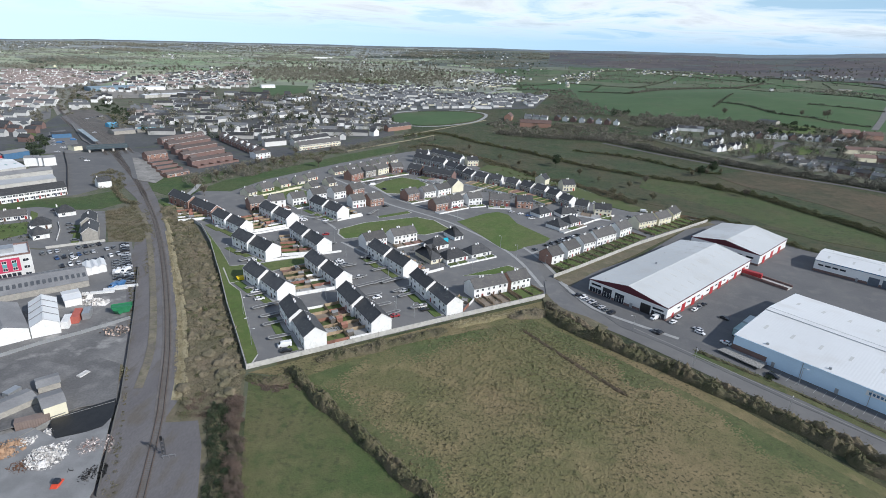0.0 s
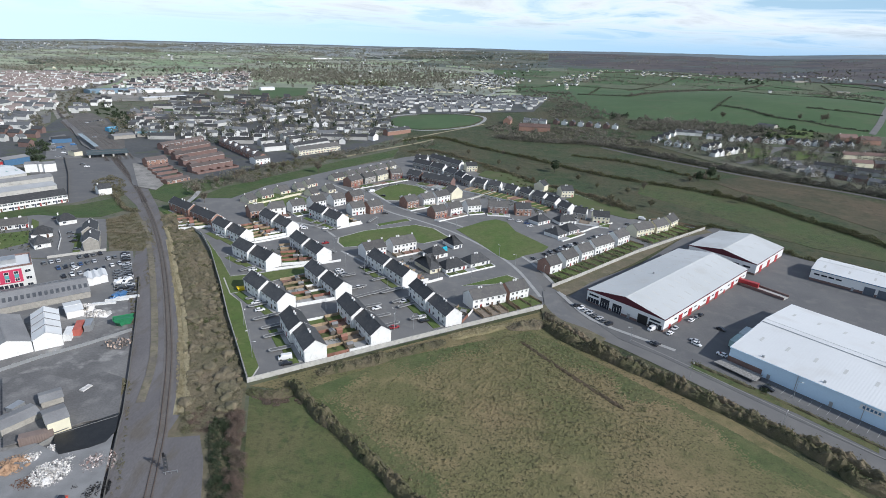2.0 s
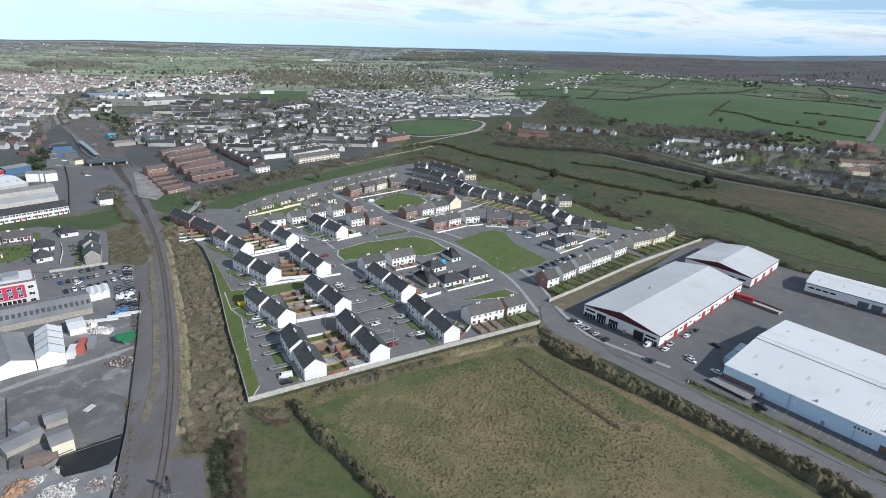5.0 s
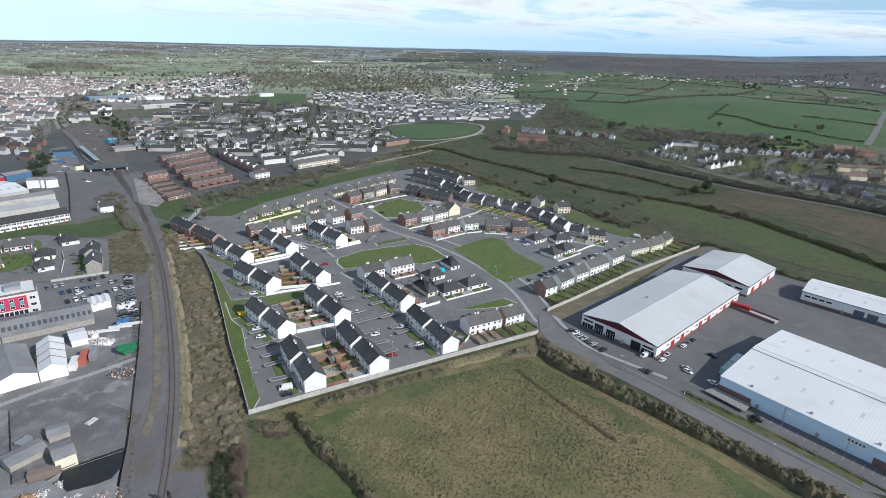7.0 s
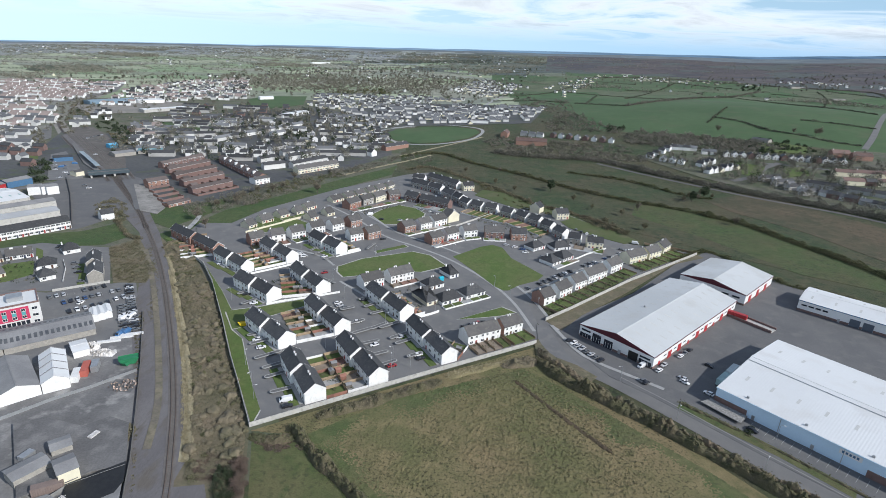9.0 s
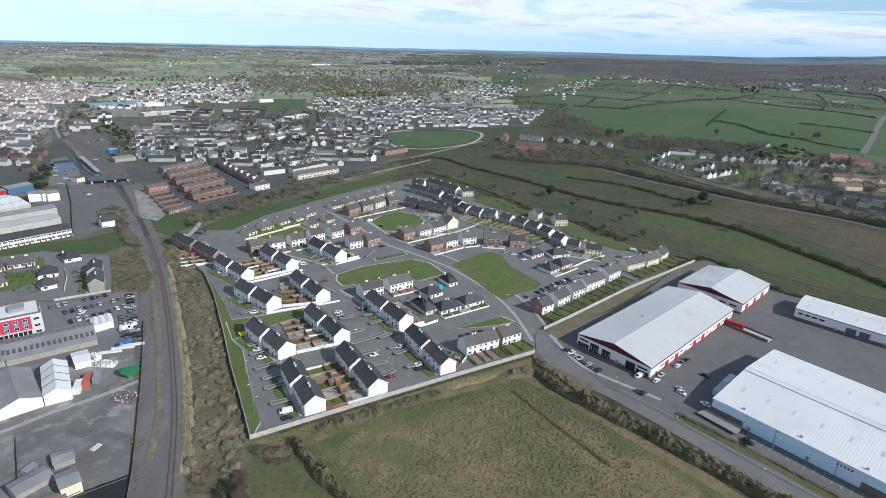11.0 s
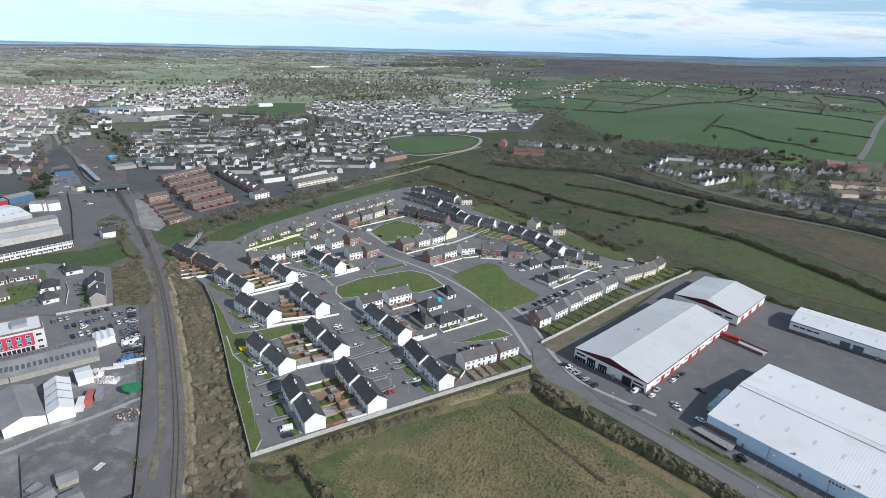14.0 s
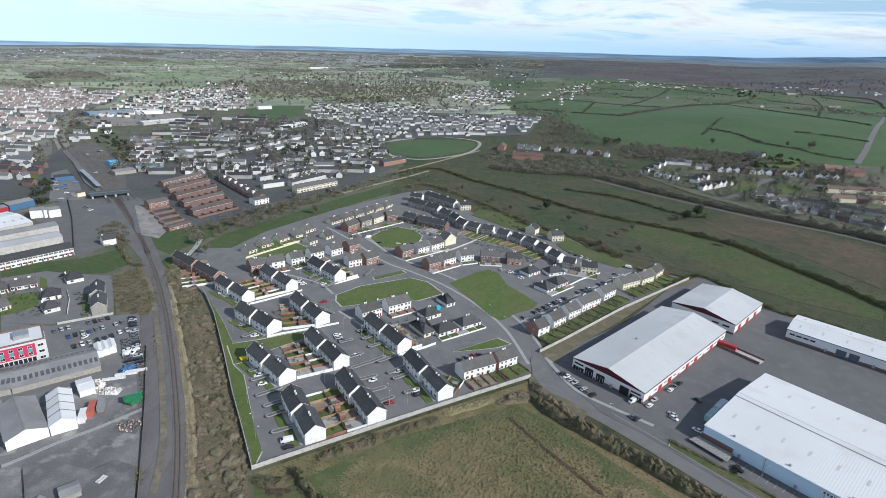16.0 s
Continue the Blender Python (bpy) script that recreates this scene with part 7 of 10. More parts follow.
# tree belt north of the estate
thicket([(-208.3, 403.2), (-193.1, 450.5), (-167.1, 477.5), (-134.2, 537.0), (-95.9, 587.6), (-61.3, 653.1), (-59.1, 629.4), (-91.3, 558.2), (-126.0, 501.7), (-152.3, 431.5), (-174.2, 402.1), (-190.7, 379.0)], 230, 3.0, 5.5, 130, 0.42, TOWNTWIG, "belt of leafless trees north of the estate", 41, "tree_belt", "trees")
thicket([(-172.8, 449.2), (-157.9, 499.2), (-131.7, 526.2), (-114.3, 553.2), (-110.7, 535.2), (-126.9, 505.6), (-146.3, 459.5), (-159.3, 424.0)], 70, 3.0, 4.0, 120, 0.4, HEDGE, "greener bushes in the tree belt", 42, "tree_belt", "trees")
tree(0, (-171.8, 432.7), (-183.2, 407.7), (-171.1, 357.7), (-149.8, 471.5), (-150.3, 511.3), (-167.5, 455.4), (-117.4, 465.1), (-173.1, 496.0))
tree(1, (-170.9, 417.3), (-154.8, 457.9), (-184.1, 373.7))
# wet meadows to the east
hedge([(-63.5, 640.3), (-17.1, 675.2), (24.4, 629.6), (81.6, 576.6), (124.8, 530.2), (167.0, 497.7), (203.1, 477.9), (229.3, 459.9)], 6.0, 3.4, 60, 0.5, HEDGE, "dark field hedge across the wet meadows", 43)
hedge([(226.6, 459.5), (250.8, 436.9), (267.4, 398.3), (283.9, 362.3), (294.9, 328.5), (303.4, 305.4)], 9.0, 4.2, 110, 0.45, HEDGE, "broad dark hedge across the wet meadows", 44)
hedge([(-45.2, 580.6), (-20.9, 593.5), (33.4, 534.0), (72.4, 476.1), (119.1, 430.6), (135.4, 403.4)], 10.0, 2.0, 60, 0.45, BRAMBLE, "scrubby bank beyond the last houses", 45, ragged=0.9)
hedge([(55.3, 694.9), (96.8, 676.5), (179.1, 663.8), (231.1, 609.7), (298.1, 546.5), (338.7, 515.1), (375.4, 486.8), (404.1, 455.2)], 13.0, 6.0, 90, 0.7, TOWNTWIG, "row of leafless trees along the far road", 46)
hedge([(153.3, 341.8), (188.6, 364.8), (212.3, 314.1), (233.1, 301.0), (252.6, 271.4), (265.1, 258.2)], 6.0, 2.2, 70, 0.35, HEDGE, "rank hedge behind the warehouses", 47, ragged=0.9)
hedge([(132.6, 601.8), (189.2, 575.8), (232.4, 527.6), (256.0, 516.2)], 6.0, 2.2, 14, 0.9, HEDGE, "thin broken hedge across the meadow", 48, ragged=0.9)
tree(2, (233.9, 516.8), (250.4, 530.0), (257.6, 520.0), (223.0, 502.9), (72.0, 472.6), (100.7, 530.0), (132.3, 512.0), (148.6, 447.2), (129.0, 404.9), (137.1, 393.6))
tree(0, (258.1, 534.6), (80.8, 462.4), (239.7, 510.5), (168.1, 465.9), (240.5, 435.4), (54.7, 588.3))
# the hill and the skirts of the town
thicket([(248.4, 817.2), (296.9, 866.0), (428.7, 776.8), (447.1, 737.2), (371.1, 703.9), (309.8, 735.1), (250.9, 767.8)], 420, 4.5, 7.0, 70, 0.9, TOWNTWIG, "belt of leafless trees under the hill", 51, "tree_belt", "trees")
thicket([(400.4, 767.3), (457.3, 810.2), (486.4, 753.0), (481.7, 718.9), (398.8, 716.0)], 50, 4.0, 5.0, 46, 1.2, EVERGREEN, "dark trees among gardens", 52, "tree_belt", "trees")
thicket([(44.1, 771.8), (87.9, 810.9), (238.0, 750.1), (241.7, 663.5), (173.8, 671.4), (63.1, 702.6)], 330, 3.8, 5.5, 66, 0.8, TOWNTWIG, "leafless trees behind the meadow", 53, "tree_belt", "trees")


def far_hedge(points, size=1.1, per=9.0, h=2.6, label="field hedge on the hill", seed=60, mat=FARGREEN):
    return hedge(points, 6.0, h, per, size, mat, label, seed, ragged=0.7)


far_hedge([(454.1, 980.2), (478.7, 928.5), (485.6, 857.7), (515.5, 824.4), (533.7, 785.4), (562.2, 760.4)], seed=61)
far_hedge([(586.3, 943.7), (617.5, 923.2), (666.0, 881.1)], seed=62)
far_hedge([(853.2, 1757.9), (878.7, 1610.1), (873.6, 1448.2), (805.3, 1228.0), (811.3, 1079.7)], seed=63)
far_hedge([(364.4, 1188.8), (504.7, 1351.3), (693.6, 1625.4), (853.2, 1757.9), (1072.1, 2011.6)], seed=64, per=14.0, h=5.0, mat=TOWNTWIG)
far_hedge([(343.0, 1708.9), (423.4, 1621.0), (493.1, 1533.5), (549.6, 1474.4)], seed=65)
far_hedge([(1073.4, 1927.9), (1141.0, 1821.0), (1147.3, 1764.1)], seed=66)
far_hedge([(560.1, 2209.8), (679.9, 2143.6)], seed=67)
far_hedge([(448.0, 1473.7), (631.7, 1818.0), (746.7, 2026.0), (871.8, 2268.0)], seed=68)
far_hedge([(813.5, 2341.6), (923.5, 2218.1), (1036.4, 2091.7)], seed=69)
far_hedge([(421.8, 923.8), (539.7, 1112.9)], seed=70, per=5.0)
far_hedge([(895.4, 1370.9), (1164.1, 1782.7), (1285.8, 2027.1)], seed=71, per=5.0)
far_hedge([(280.5, 1289.9), (326.9, 1238.5), (364.4, 1188.8)], seed=73)
far_hedge([(402.2, 1593.9), (296.8, 1259.0)], seed=74)
far_hedge([(568.8, 1888.6), (654.3, 1863.6)], seed=75)
far_hedge([(1334.3, 2053.9), (1355.5, 1952.0), (1384.3, 1860.2)], seed=76)
far_hedge([(550.4, 2373.6), (817.8, 2518.6), (1043.1, 2406.1), (1209.6, 2314.0)], seed=77, per=14.0, h=5.0, mat=TOWNTWIG)
far_hedge([(1211.0, 2272.2), (1334.7, 2142.8), (1462.2, 1995.3), (1342.2, 1754.4)], seed=78, per=14.0, h=5.0, mat=TOWNTWIG)
far_hedge([(96.9, 1338.2), (182.6, 1377.6), (265.5, 1306.1)], seed=79)
far_hedge([(121.3, 1483.5), (262.1, 1625.6), (415.1, 1985.2)], seed=80)
thicket([(1018.4, 2032.5), (1135.2, 2253.8), (1210.3, 2293.0), (1094.9, 2052.5)], 26, 5, 9, 40, 2.0, EVERGREEN, "clump of dark trees by a farm", 72, "tree_belt", "trees")
tree(1, (405.7, 849.4), (510.1, 831.4), (535.2, 818.2), (540.4, 818.4))

# belts of trees round the railway curve, the station and the town's edge
thicket([(-492.4, 664.4), (-572.8, 776.6), (-655.0, 918.8), (-712.2, 1059.7), (-757.5, 1249.1), (-707.7, 1173.8), (-650.0, 978.2), (-581.6, 831.7), (-530.8, 749.9), (-467.3, 672.1), (-476.1, 669.4), (-539.0, 746.9), (-517.2, 707.0)], 100, 2.8, 3.6, 80, 0.8, TOWNTWIG, "leafless scrub along the railway curve", 81, "tree_belt", "trees")
thicket([(-584.3, 830.6), (-636.7, 927.0), (-668.0, 1023.5), (-574.6, 880.6), (-516.7, 754.8), (-525.7, 751.7)], 30, 3.0, 3.6, 70, 0.9, BRAMBLE, "dark green scrub inside the railway curve", 82, "tree_belt", "trees")
thicket([(-500.5, 760.5), (-531.6, 839.0), (-467.5, 772.2), (-391.7, 683.3), (-358.9, 637.0), (-368.5, 627.5), (-429.2, 692.1), (-467.8, 723.4)], 55, 3.0, 4.5, 80, 0.8, EVERGREEN, "belt of dark trees above the sidings", 83, "tree_belt", "trees")
thicket([(-449.0, 707.1), (-419.0, 687.0), (-359.6, 623.2), (-365.1, 615.2), (-406.1, 652.1)], 80, 2.6, 2.4, 60, 0.7, BRAMBLE, "olive-brown scrub above the sidings", 84)
thicket([(-465.7, 590.8), (-523.6, 670.6), (-535.2, 701.0), (-507.4, 675.8), (-453.9, 597.3)], 22, 3.6, 8.0, 110, 0.8, TOWNTWIG, "tall dark leafless trees by the station", 85, "tree_belt", "trees")
thicket([(-364.3, 452.2), (-398.2, 500.6), (-412.2, 533.5), (-392.0, 518.4), (-357.7, 467.1), (-353.8, 450.6)], 24, 3.4, 7.0, 110, 0.7, EVERGREEN, "dark ivy-grown trees behind the stores", 86, "tree_belt", "trees")
thicket([(-270.2, 392.2), (-279.2, 420.6), (-255.0, 406.6), (-229.6, 366.2), (-235.3, 356.8), (-247.1, 359.7)], 50, 2.6, 3.4, 200, 0.3, BRAMBLE, "brown scrub round the cottage by the line", 87)
thicket([(-234.3, 760.2), (-214.6, 824.7), (-185.7, 756.0), (-190.1, 682.9), (-210.8, 692.3)], 46, 3.4, 7.0, 90, 0.75, EVERGREEN, "dark garden trees amid the terraces", 88, "tree_belt", "trees")
thicket([(-209.8, 858.9), (-173.8, 957.5), (-108.5, 990.8), (-97.6, 890.4), (-151.7, 832.3), (-188.1, 801.9)], 90, 3.4, 6.5, 70, 0.8, TOWNTWIG, "tall leafless trees amid the houses", 89, "tree_belt", "trees")
thicket([(-297.9, 1452.4), (-172.5, 1577.5), (-158.5, 1449.3), (-275.6, 1341.2)], 120, 3.4, 6.0, 40, 1.5, HEDGE, "dark shelter belt north of the town", 90, "tree_belt", "trees")
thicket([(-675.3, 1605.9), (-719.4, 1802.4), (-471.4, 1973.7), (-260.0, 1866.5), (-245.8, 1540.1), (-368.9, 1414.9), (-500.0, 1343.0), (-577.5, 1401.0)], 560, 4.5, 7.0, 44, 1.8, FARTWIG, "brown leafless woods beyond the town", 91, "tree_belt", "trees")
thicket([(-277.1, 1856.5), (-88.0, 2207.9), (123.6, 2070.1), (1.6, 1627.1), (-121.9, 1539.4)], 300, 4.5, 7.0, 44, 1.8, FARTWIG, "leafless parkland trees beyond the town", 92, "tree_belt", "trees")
thicket([(-38.2, 569.6), (-54.0, 648.5), (-42.1, 676.5), (-23.4, 655.1), (-14.7, 600.0)], 30, 2.4, 3.0, 80, 0.5, TOWNTWIG, "scrub in the meadow corner", 93)
thicket([(157.2, 971.0), (188.2, 1038.5), (235.1, 1089.6), (254.6, 945.8), (277.5, 890.9), (255.2, 842.0), (191.8, 871.1), (154.6, 861.2)], 170, 3.6, 6.5, 70, 0.8, TOWNTWIG, "leafless trees round the hillside houses", 94, "tree_belt", "trees")
thicket([(239.1, 860.4), (254.5, 907.8), (277.0, 895.8), (267.3, 854.6)], 22, 3.0, 6.0, 90, 0.8, EVERGREEN, "clump of dark conifers at the field edge", 95, "tree_belt", "trees")
thicket([(153.8, 1246.6), (224.7, 1381.5), (280.5, 1383.7), (235.1, 1089.6), (198.5, 1037.5), (185.1, 1122.4)], 90, 4.0, 5.0, 50, 1.0, TOWNTWIG, "trees at the edge of the suburb", 96, "tree_belt", "trees")
# a paler, bluer green than EVERGREEN: distance haze is put into the colour
DARKWOOD = material("distant conifer wood lifted for haze", (0.085, 0.105, 0.09), (0.11, 0.125, 0.10), 0.01, 0.3, 0.95, 0.0, per="island", spread=0.3)
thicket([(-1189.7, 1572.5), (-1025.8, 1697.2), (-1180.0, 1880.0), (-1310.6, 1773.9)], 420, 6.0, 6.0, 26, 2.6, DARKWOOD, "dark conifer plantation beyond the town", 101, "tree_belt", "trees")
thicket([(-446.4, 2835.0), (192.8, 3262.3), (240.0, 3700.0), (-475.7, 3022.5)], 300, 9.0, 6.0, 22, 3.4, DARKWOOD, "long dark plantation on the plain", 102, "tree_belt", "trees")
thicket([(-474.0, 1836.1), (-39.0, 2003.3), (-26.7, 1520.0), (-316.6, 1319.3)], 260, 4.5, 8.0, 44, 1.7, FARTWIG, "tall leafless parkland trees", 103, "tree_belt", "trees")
tree(3, (232.4, 506.0), (249.3, 518.9), (98.8, 517.7))
tree(2, (62.8, 511.1), (46.3, 536.4), (126.4, 462.2), (126.4, 417.8), (114.8, 485.3), (155.2, 409.0), (16.9, 581.0))
thicket([(27.6, 532.8), (44.3, 523.5), (67.5, 478.7), (95.4, 444.4), (90.8, 431.6), (62.2, 454.3), (37.5, 502.4)], 60, 1.8, 2.4, 130, 0.3, HEDGE, "dark bushes behind the last gardens", 97)
thicket([(107.4, 443.4), (121.2, 439.7), (138.5, 406.4), (140.9, 391.8), (130.9, 395.1), (112.3, 421.0)], 44, 2.0, 2.8, 130, 0.32, BRAMBLE, "grey-brown thorn clumps behind the green", 98)
thick_hedge([(-81.3, 136.8), (-95.6, 167.5), (-114.5, 204.9), (-133.9, 239.1), (-157.9, 282.0), (-173.2, 306.5)], 2.6, 0.7, STRAW, STRAW, "pale dry grass edge beside the track", 99, category="grass bank")

# ---- far farmland: hedges along the field edges, woods, scattered farms ----
def far_country():
    rng = np.random.default_rng(5)
    n = 1500000
    d = np.sqrt(rng.uniform(1150 ** 2, 4300 ** 2, n))
    a = np.radians(rng.uniform(-44, 44, n))
    x, y = d * np.sin(a), d * np.cos(a)

    def cells(px, py):
        c, s = math.cos(FIELD_TURN), math.sin(FIELD_TURN)
        u, v = (px * c + py * s) / 190.0, (-px * s + py * c) / 130.0
        j = np.floor(v + 0.25 * np.sin(u * 1.7))
        return np.floor(u + 0.37 * j + 0.2 * np.sin(v * 2.1 + j)), j

    i0, j0 = cells(x, y)
    i1, j1 = cells(x + 6, y)
    i2, j2 = cells(x, y + 6)
    edge = (i0 != i1) | (j0 != j1) | (i0 != i2) | (j0 != j2)
    kept = np.mod(np.sin(i0 * 127.1 + j0 * 311.7 + 224.1) * 43758.5453, 1.0) < 0.85
    moor = (a > radians(9)) & (d > 2100)
    town = ((x > 250) & (d < 1900)) | ((d < 1500) & (a < radians(20)) & (a > radians(-40)))
    farm_sites = np.nonzero(~edge & ~town & ~moor & (rng.uniform(size=n) < 0.00022))[0][:230]
    hedge_c, hedge_s, tree_c, tree_s = [], [], [], []
    for k in np.nonzero(edge & kept & ~town & (~moor | (rng.uniform(size=n) < 0.10)) & (rng.uniform(size=n) < 0.55))[0]:
        px, py = float(x[k]), float(y[k])
        z = terrain(px, py)
        w = 0.8 + d[k] / 3200
        hedge_c.append((px, py, z + rng.uniform(0.5, 2.4)))
        hedge_s.append(w * rng.uniform(1.0, 2.0))
        if rng.uniform() < 0.07 + 0.10 * (noise.noise((px * 0.003, py * 0.003, 5.0)) > 0.1):
            h = rng.uniform(5, 10)
            for q in rng.normal(size=(9, 3)):
                tree_c.append((px + q[0] * 2.2, py + q[1] * 2.2, z + h * 0.6 + q[2] * h * 0.2))
                tree_s.append(w * rng.uniform(0.9, 1.8))
    for k in rng.integers(0, n, 110000):
        px, py = float(x[k]), float(y[k])
        if town[k] or edge[k] or (moor[k] and rng.uniform() < 0.95):
            continue
        if noise.noise((px * 0.0032, py * 0.0032, 7.0)) + 0.4 * noise.noise((px * 0.011, py * 0.011, 8.0)) > 0.38:
            z, h = terrain(px, py), rng.uniform(5, 11)
            for q in rng.normal(size=(7, 3)):
                tree_c.append((px + q[0] * 2.6, py + q[1] * 2.6, z + h * 0.5 + q[2] * h * 0.22))
                tree_s.append(rng.uniform(1.4, 2.8) * (0.7 + d[k] / 4000))
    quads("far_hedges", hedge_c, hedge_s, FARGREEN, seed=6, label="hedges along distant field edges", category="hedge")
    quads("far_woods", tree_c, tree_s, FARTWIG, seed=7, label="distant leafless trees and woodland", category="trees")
    return [(float(x[k]), float(y[k])) for k in farm_sites]


FARMS = far_country()

# ---- the town ----
def town_house(name, length, span, eave, wall, roof, label, stacks=(0.1, 0.9)):
    """A small house for the town, built once and copied."""
    rise = span / 2 * 0.75
    e = tagged(new(name), label, "house", "houses of the town")
    part("wall", wall_mesh(length, span, eave, rise), wall, e)
    part("roof", roof_mesh(length, span, eave, rise), roof, e)
    for f in stacks[:1]:
        part("chimney", chimney_meshes(RENDER)[0], None, e, m=pose(-length / 2 + length * f, 0, eave + rise))
    return e


KINDS = [("white semi-detached house with a grey roof", 10, 6.5, 4.4, OLDWHITE, TOWNSLATE), ("white detached house with a dark roof", 8.5, 7, 4.6, RENDER, SLATE), ("cream bungalow with a grey roof", 11, 7, 2.7, CREAM, TOWNSLATE), ("long white terrace with a grey roof", 25, 6.5, 4.4, OLDWHITE, TOWNSLATE), ("grey rendered terrace with a slate roof", 26, 6.5, 4.4, GREYRENDER, SLATE), ("brick house with a dark roof", 11, 7, 4.8, DARKBRICK, SLATE), ("white house with a pale red-brown roof", 12, 6.5, 4.6, RENDER, PALETILE), ("tall white three-storey terrace with a slate roof", 22, 8, 7.6, RENDER, SLATE), ("large brick block with a red-brown roof", 24, 10, 6.0, BRICK, REDTILE), ("cream terrace with a brown tiled roof", 22, 7.5, 5.0, CREAM, REDTILE)]
MODELS = []
PLACED = []
JOINED = {}


def add_joined(k, m):
    """Far houses past the three hundred go into one mesh a kind."""
    _, length, span, eave, wall, roof = KINDS[k]
    JOINED.setdefault(k, []).append(m)


def put_house(k, x, y, turn, row=False):
    if not row and any((x - a) ** 2 + (y - b) ** 2 < (KINDS[k][1] * 0.5 + r) ** 2 for a, b, r in PLACED):
        return
    m = pose(x, y, terrain(x, y) + 0.1, 0, 0, turn)
    if len(PLACED) < 230:
        if len(MODELS) <= k or MODELS[k] is None:
            while len(MODELS) <= k:
                MODELS.append(None)
            label, length, span, eave, wall, roof = KINDS[k]
            MODELS[k] = town_house("town_house", length, span, eave, wall, roof, label)
            MODELS[k].matrix_world = m
        else:
            copy_thing(MODELS[k], m)
    else:
        add_joined(k, m)
    PLACED.append((x, y, KINDS[k][1] * 0.42))


def streets(poly, turn, gap_row, gap_house, kinds, seed, wobble=4.0, fill=0.9):
    """Rows of houses along streets inside an outline; turn: the streets' heading in degrees."""
    rng = random.Random(seed)
    xs, ys = [p[0] for p in poly], [p[1] for p in poly]
    cx, cy = (min(xs) + max(xs)) / 2, (min(ys) + max(ys)) / 2
    R = math.hypot(max(xs) - min(xs), max(ys) - min(ys)) / 2
    t = radians(turn)
    v = -R
    while v < R:
        u = -R + rng.uniform(0, gap_house)
        while u < R:
            k = rng.choice(kinds)
            x = cx + u * math.cos(t) - v * math.sin(t) + rng.gauss(0, wobble * 0.3)
            y = cy + u * math.sin(t) + v * math.cos(t) + rng.gauss(0, wobble * 0.5) + 6 * math.sin(u * 0.012)
            if inside((x, y), poly) and rng.random() < fill:
                put_house(k, x, y, turn + rng.gauss(0, wobble) + (90 if rng.random() < 0.12 else 0))
            u += max(gap_house, KINDS[k][1] + 1.5)
        v += gap_row
    return


def house_row(A, B, kinds, across=False, gap=0.6, n=0):
    """Houses side by side from A to B; across: gables turned to the street."""
    a, b = Vector(A), Vector(B)
    t = b - a
    size = sum((KINDS[k][2] if across else KINDS[k][1]) for k in kinds) / len(kinds) + gap
    n = n or max(1, round(t.length / size))
    turn = math.degrees(math.atan2(t.y, t.x)) + (90 if across else 0)
    for i in range(n):
        p = a + t * ((i + 0.5) / n)
        put_house(kinds[i % len(kinds)], p.x, p.y, turn, True)


# rows that stand out one by one
house_row((245.2, 679.3), (292.0, 731.8), (1,), True, n=4)
house_row((294.6, 734.9), (323.7, 726.1), (1, 0), n=4)
house_row((257.9, 674.6), (284.5, 655.7), (1,), True, n=3)
house_row((293.7, 644.1), (321.0, 664.2), (1,), True, n=3)
house_row((291.9, 616.8), (338.1, 641.2), (1, 1, 2), True, n=6)
house_row((325.7, 708.6), (340.0, 706.1), (0,), n=2)
house_row((346.7, 697.9), (481.1, 663.2), (1, 1, 1, 5), True, n=15)
house_row((480.7, 697.7), (506.2, 699.3), (8,), n=1)
house_row((500.8, 686.4), (524.5, 685.7), (8,), n=1)
house_row((435.2, 616.3), (500.0, 607.8), (9,))
house_row((425.6, 582.6), (478.5, 577.7), (9, 5))
house_row((382.5, 576.9), (444.1, 534.4), (4,))
house_row((350.5, 596.8), (369.8, 541.6), (4, 0), True, n=7)
house_row((377.0, 542.1), (397.2, 519.9), (0, 5), n=4)
house_row((399.6, 516.9), (418.0, 496.4), (0, 4), n=3)
house_row((145.4, 819.8), (231.3, 774.7), (5, 1), True, n=8)
house_row((92.1, 754.9), (127.7, 751.2), (8,), n=2)
house_row((67.8, 767.1), (91.3, 867.7), (8,), n=1)
house_row((103.4, 830.3), (137.1, 815.0), (0,), n=3)
house_row((-218.0, 631.4), (-202.3, 672.5), (4,), n=1)
house_row((-296.8, 679.9), (-230.7, 846.8), (3, 4))
house_row((-251.2, 729.0), (-227.1, 771.5), (3,), n=1)
house_row((-376.1, 688.0), (-312.9, 719.3), (4, 3))
house_row((-440.6, 814.2), (-351.8, 857.9), (4, 5))
house_row((-248.3, 364.4), (-244.3, 368.8), (1,), n=1)
# streets, nearest first
streets([(-217.6, 559.7), (-208.2, 671.0), (-138.8, 678.1), (-82.1, 748.1), (-72.5, 660.2), (-123.0, 597.8), (-148.6, 626.7), (-192.1, 616.1), (-203.3, 590.0)], 10, 24, 14, (3, 0, 1, 4), 6, fill=0.85)
streets([(-347.2, 577.0), (-411.4, 706.1), (-346.1, 709.3), (-268.3, 680.3), (-220.5, 712.9), (-200.7, 645.5), (-228.5, 572.9), (-263.4, 598.3), (-299.0, 566.7)], 12, 24, 14, (3, 4, 0, 1, 1), 7, fill=0.85)
streets([(-432.4, 504.1), (-493.7, 583.1), (-482.3, 619.2), (-435.0, 583.6), (-404.8, 535.3), (-399.5, 489.1)], 5, 26, 15, (3, 0, 5), 8, fill=0.8)
streets([(-224.7, 656.2), (-198.1, 809.0), (-115.6, 821.4), (-88.7, 738.5), (-136.8, 668.2)], 16, 24, 13, (0, 1, 1, 2, 4), 9, fill=0.85)
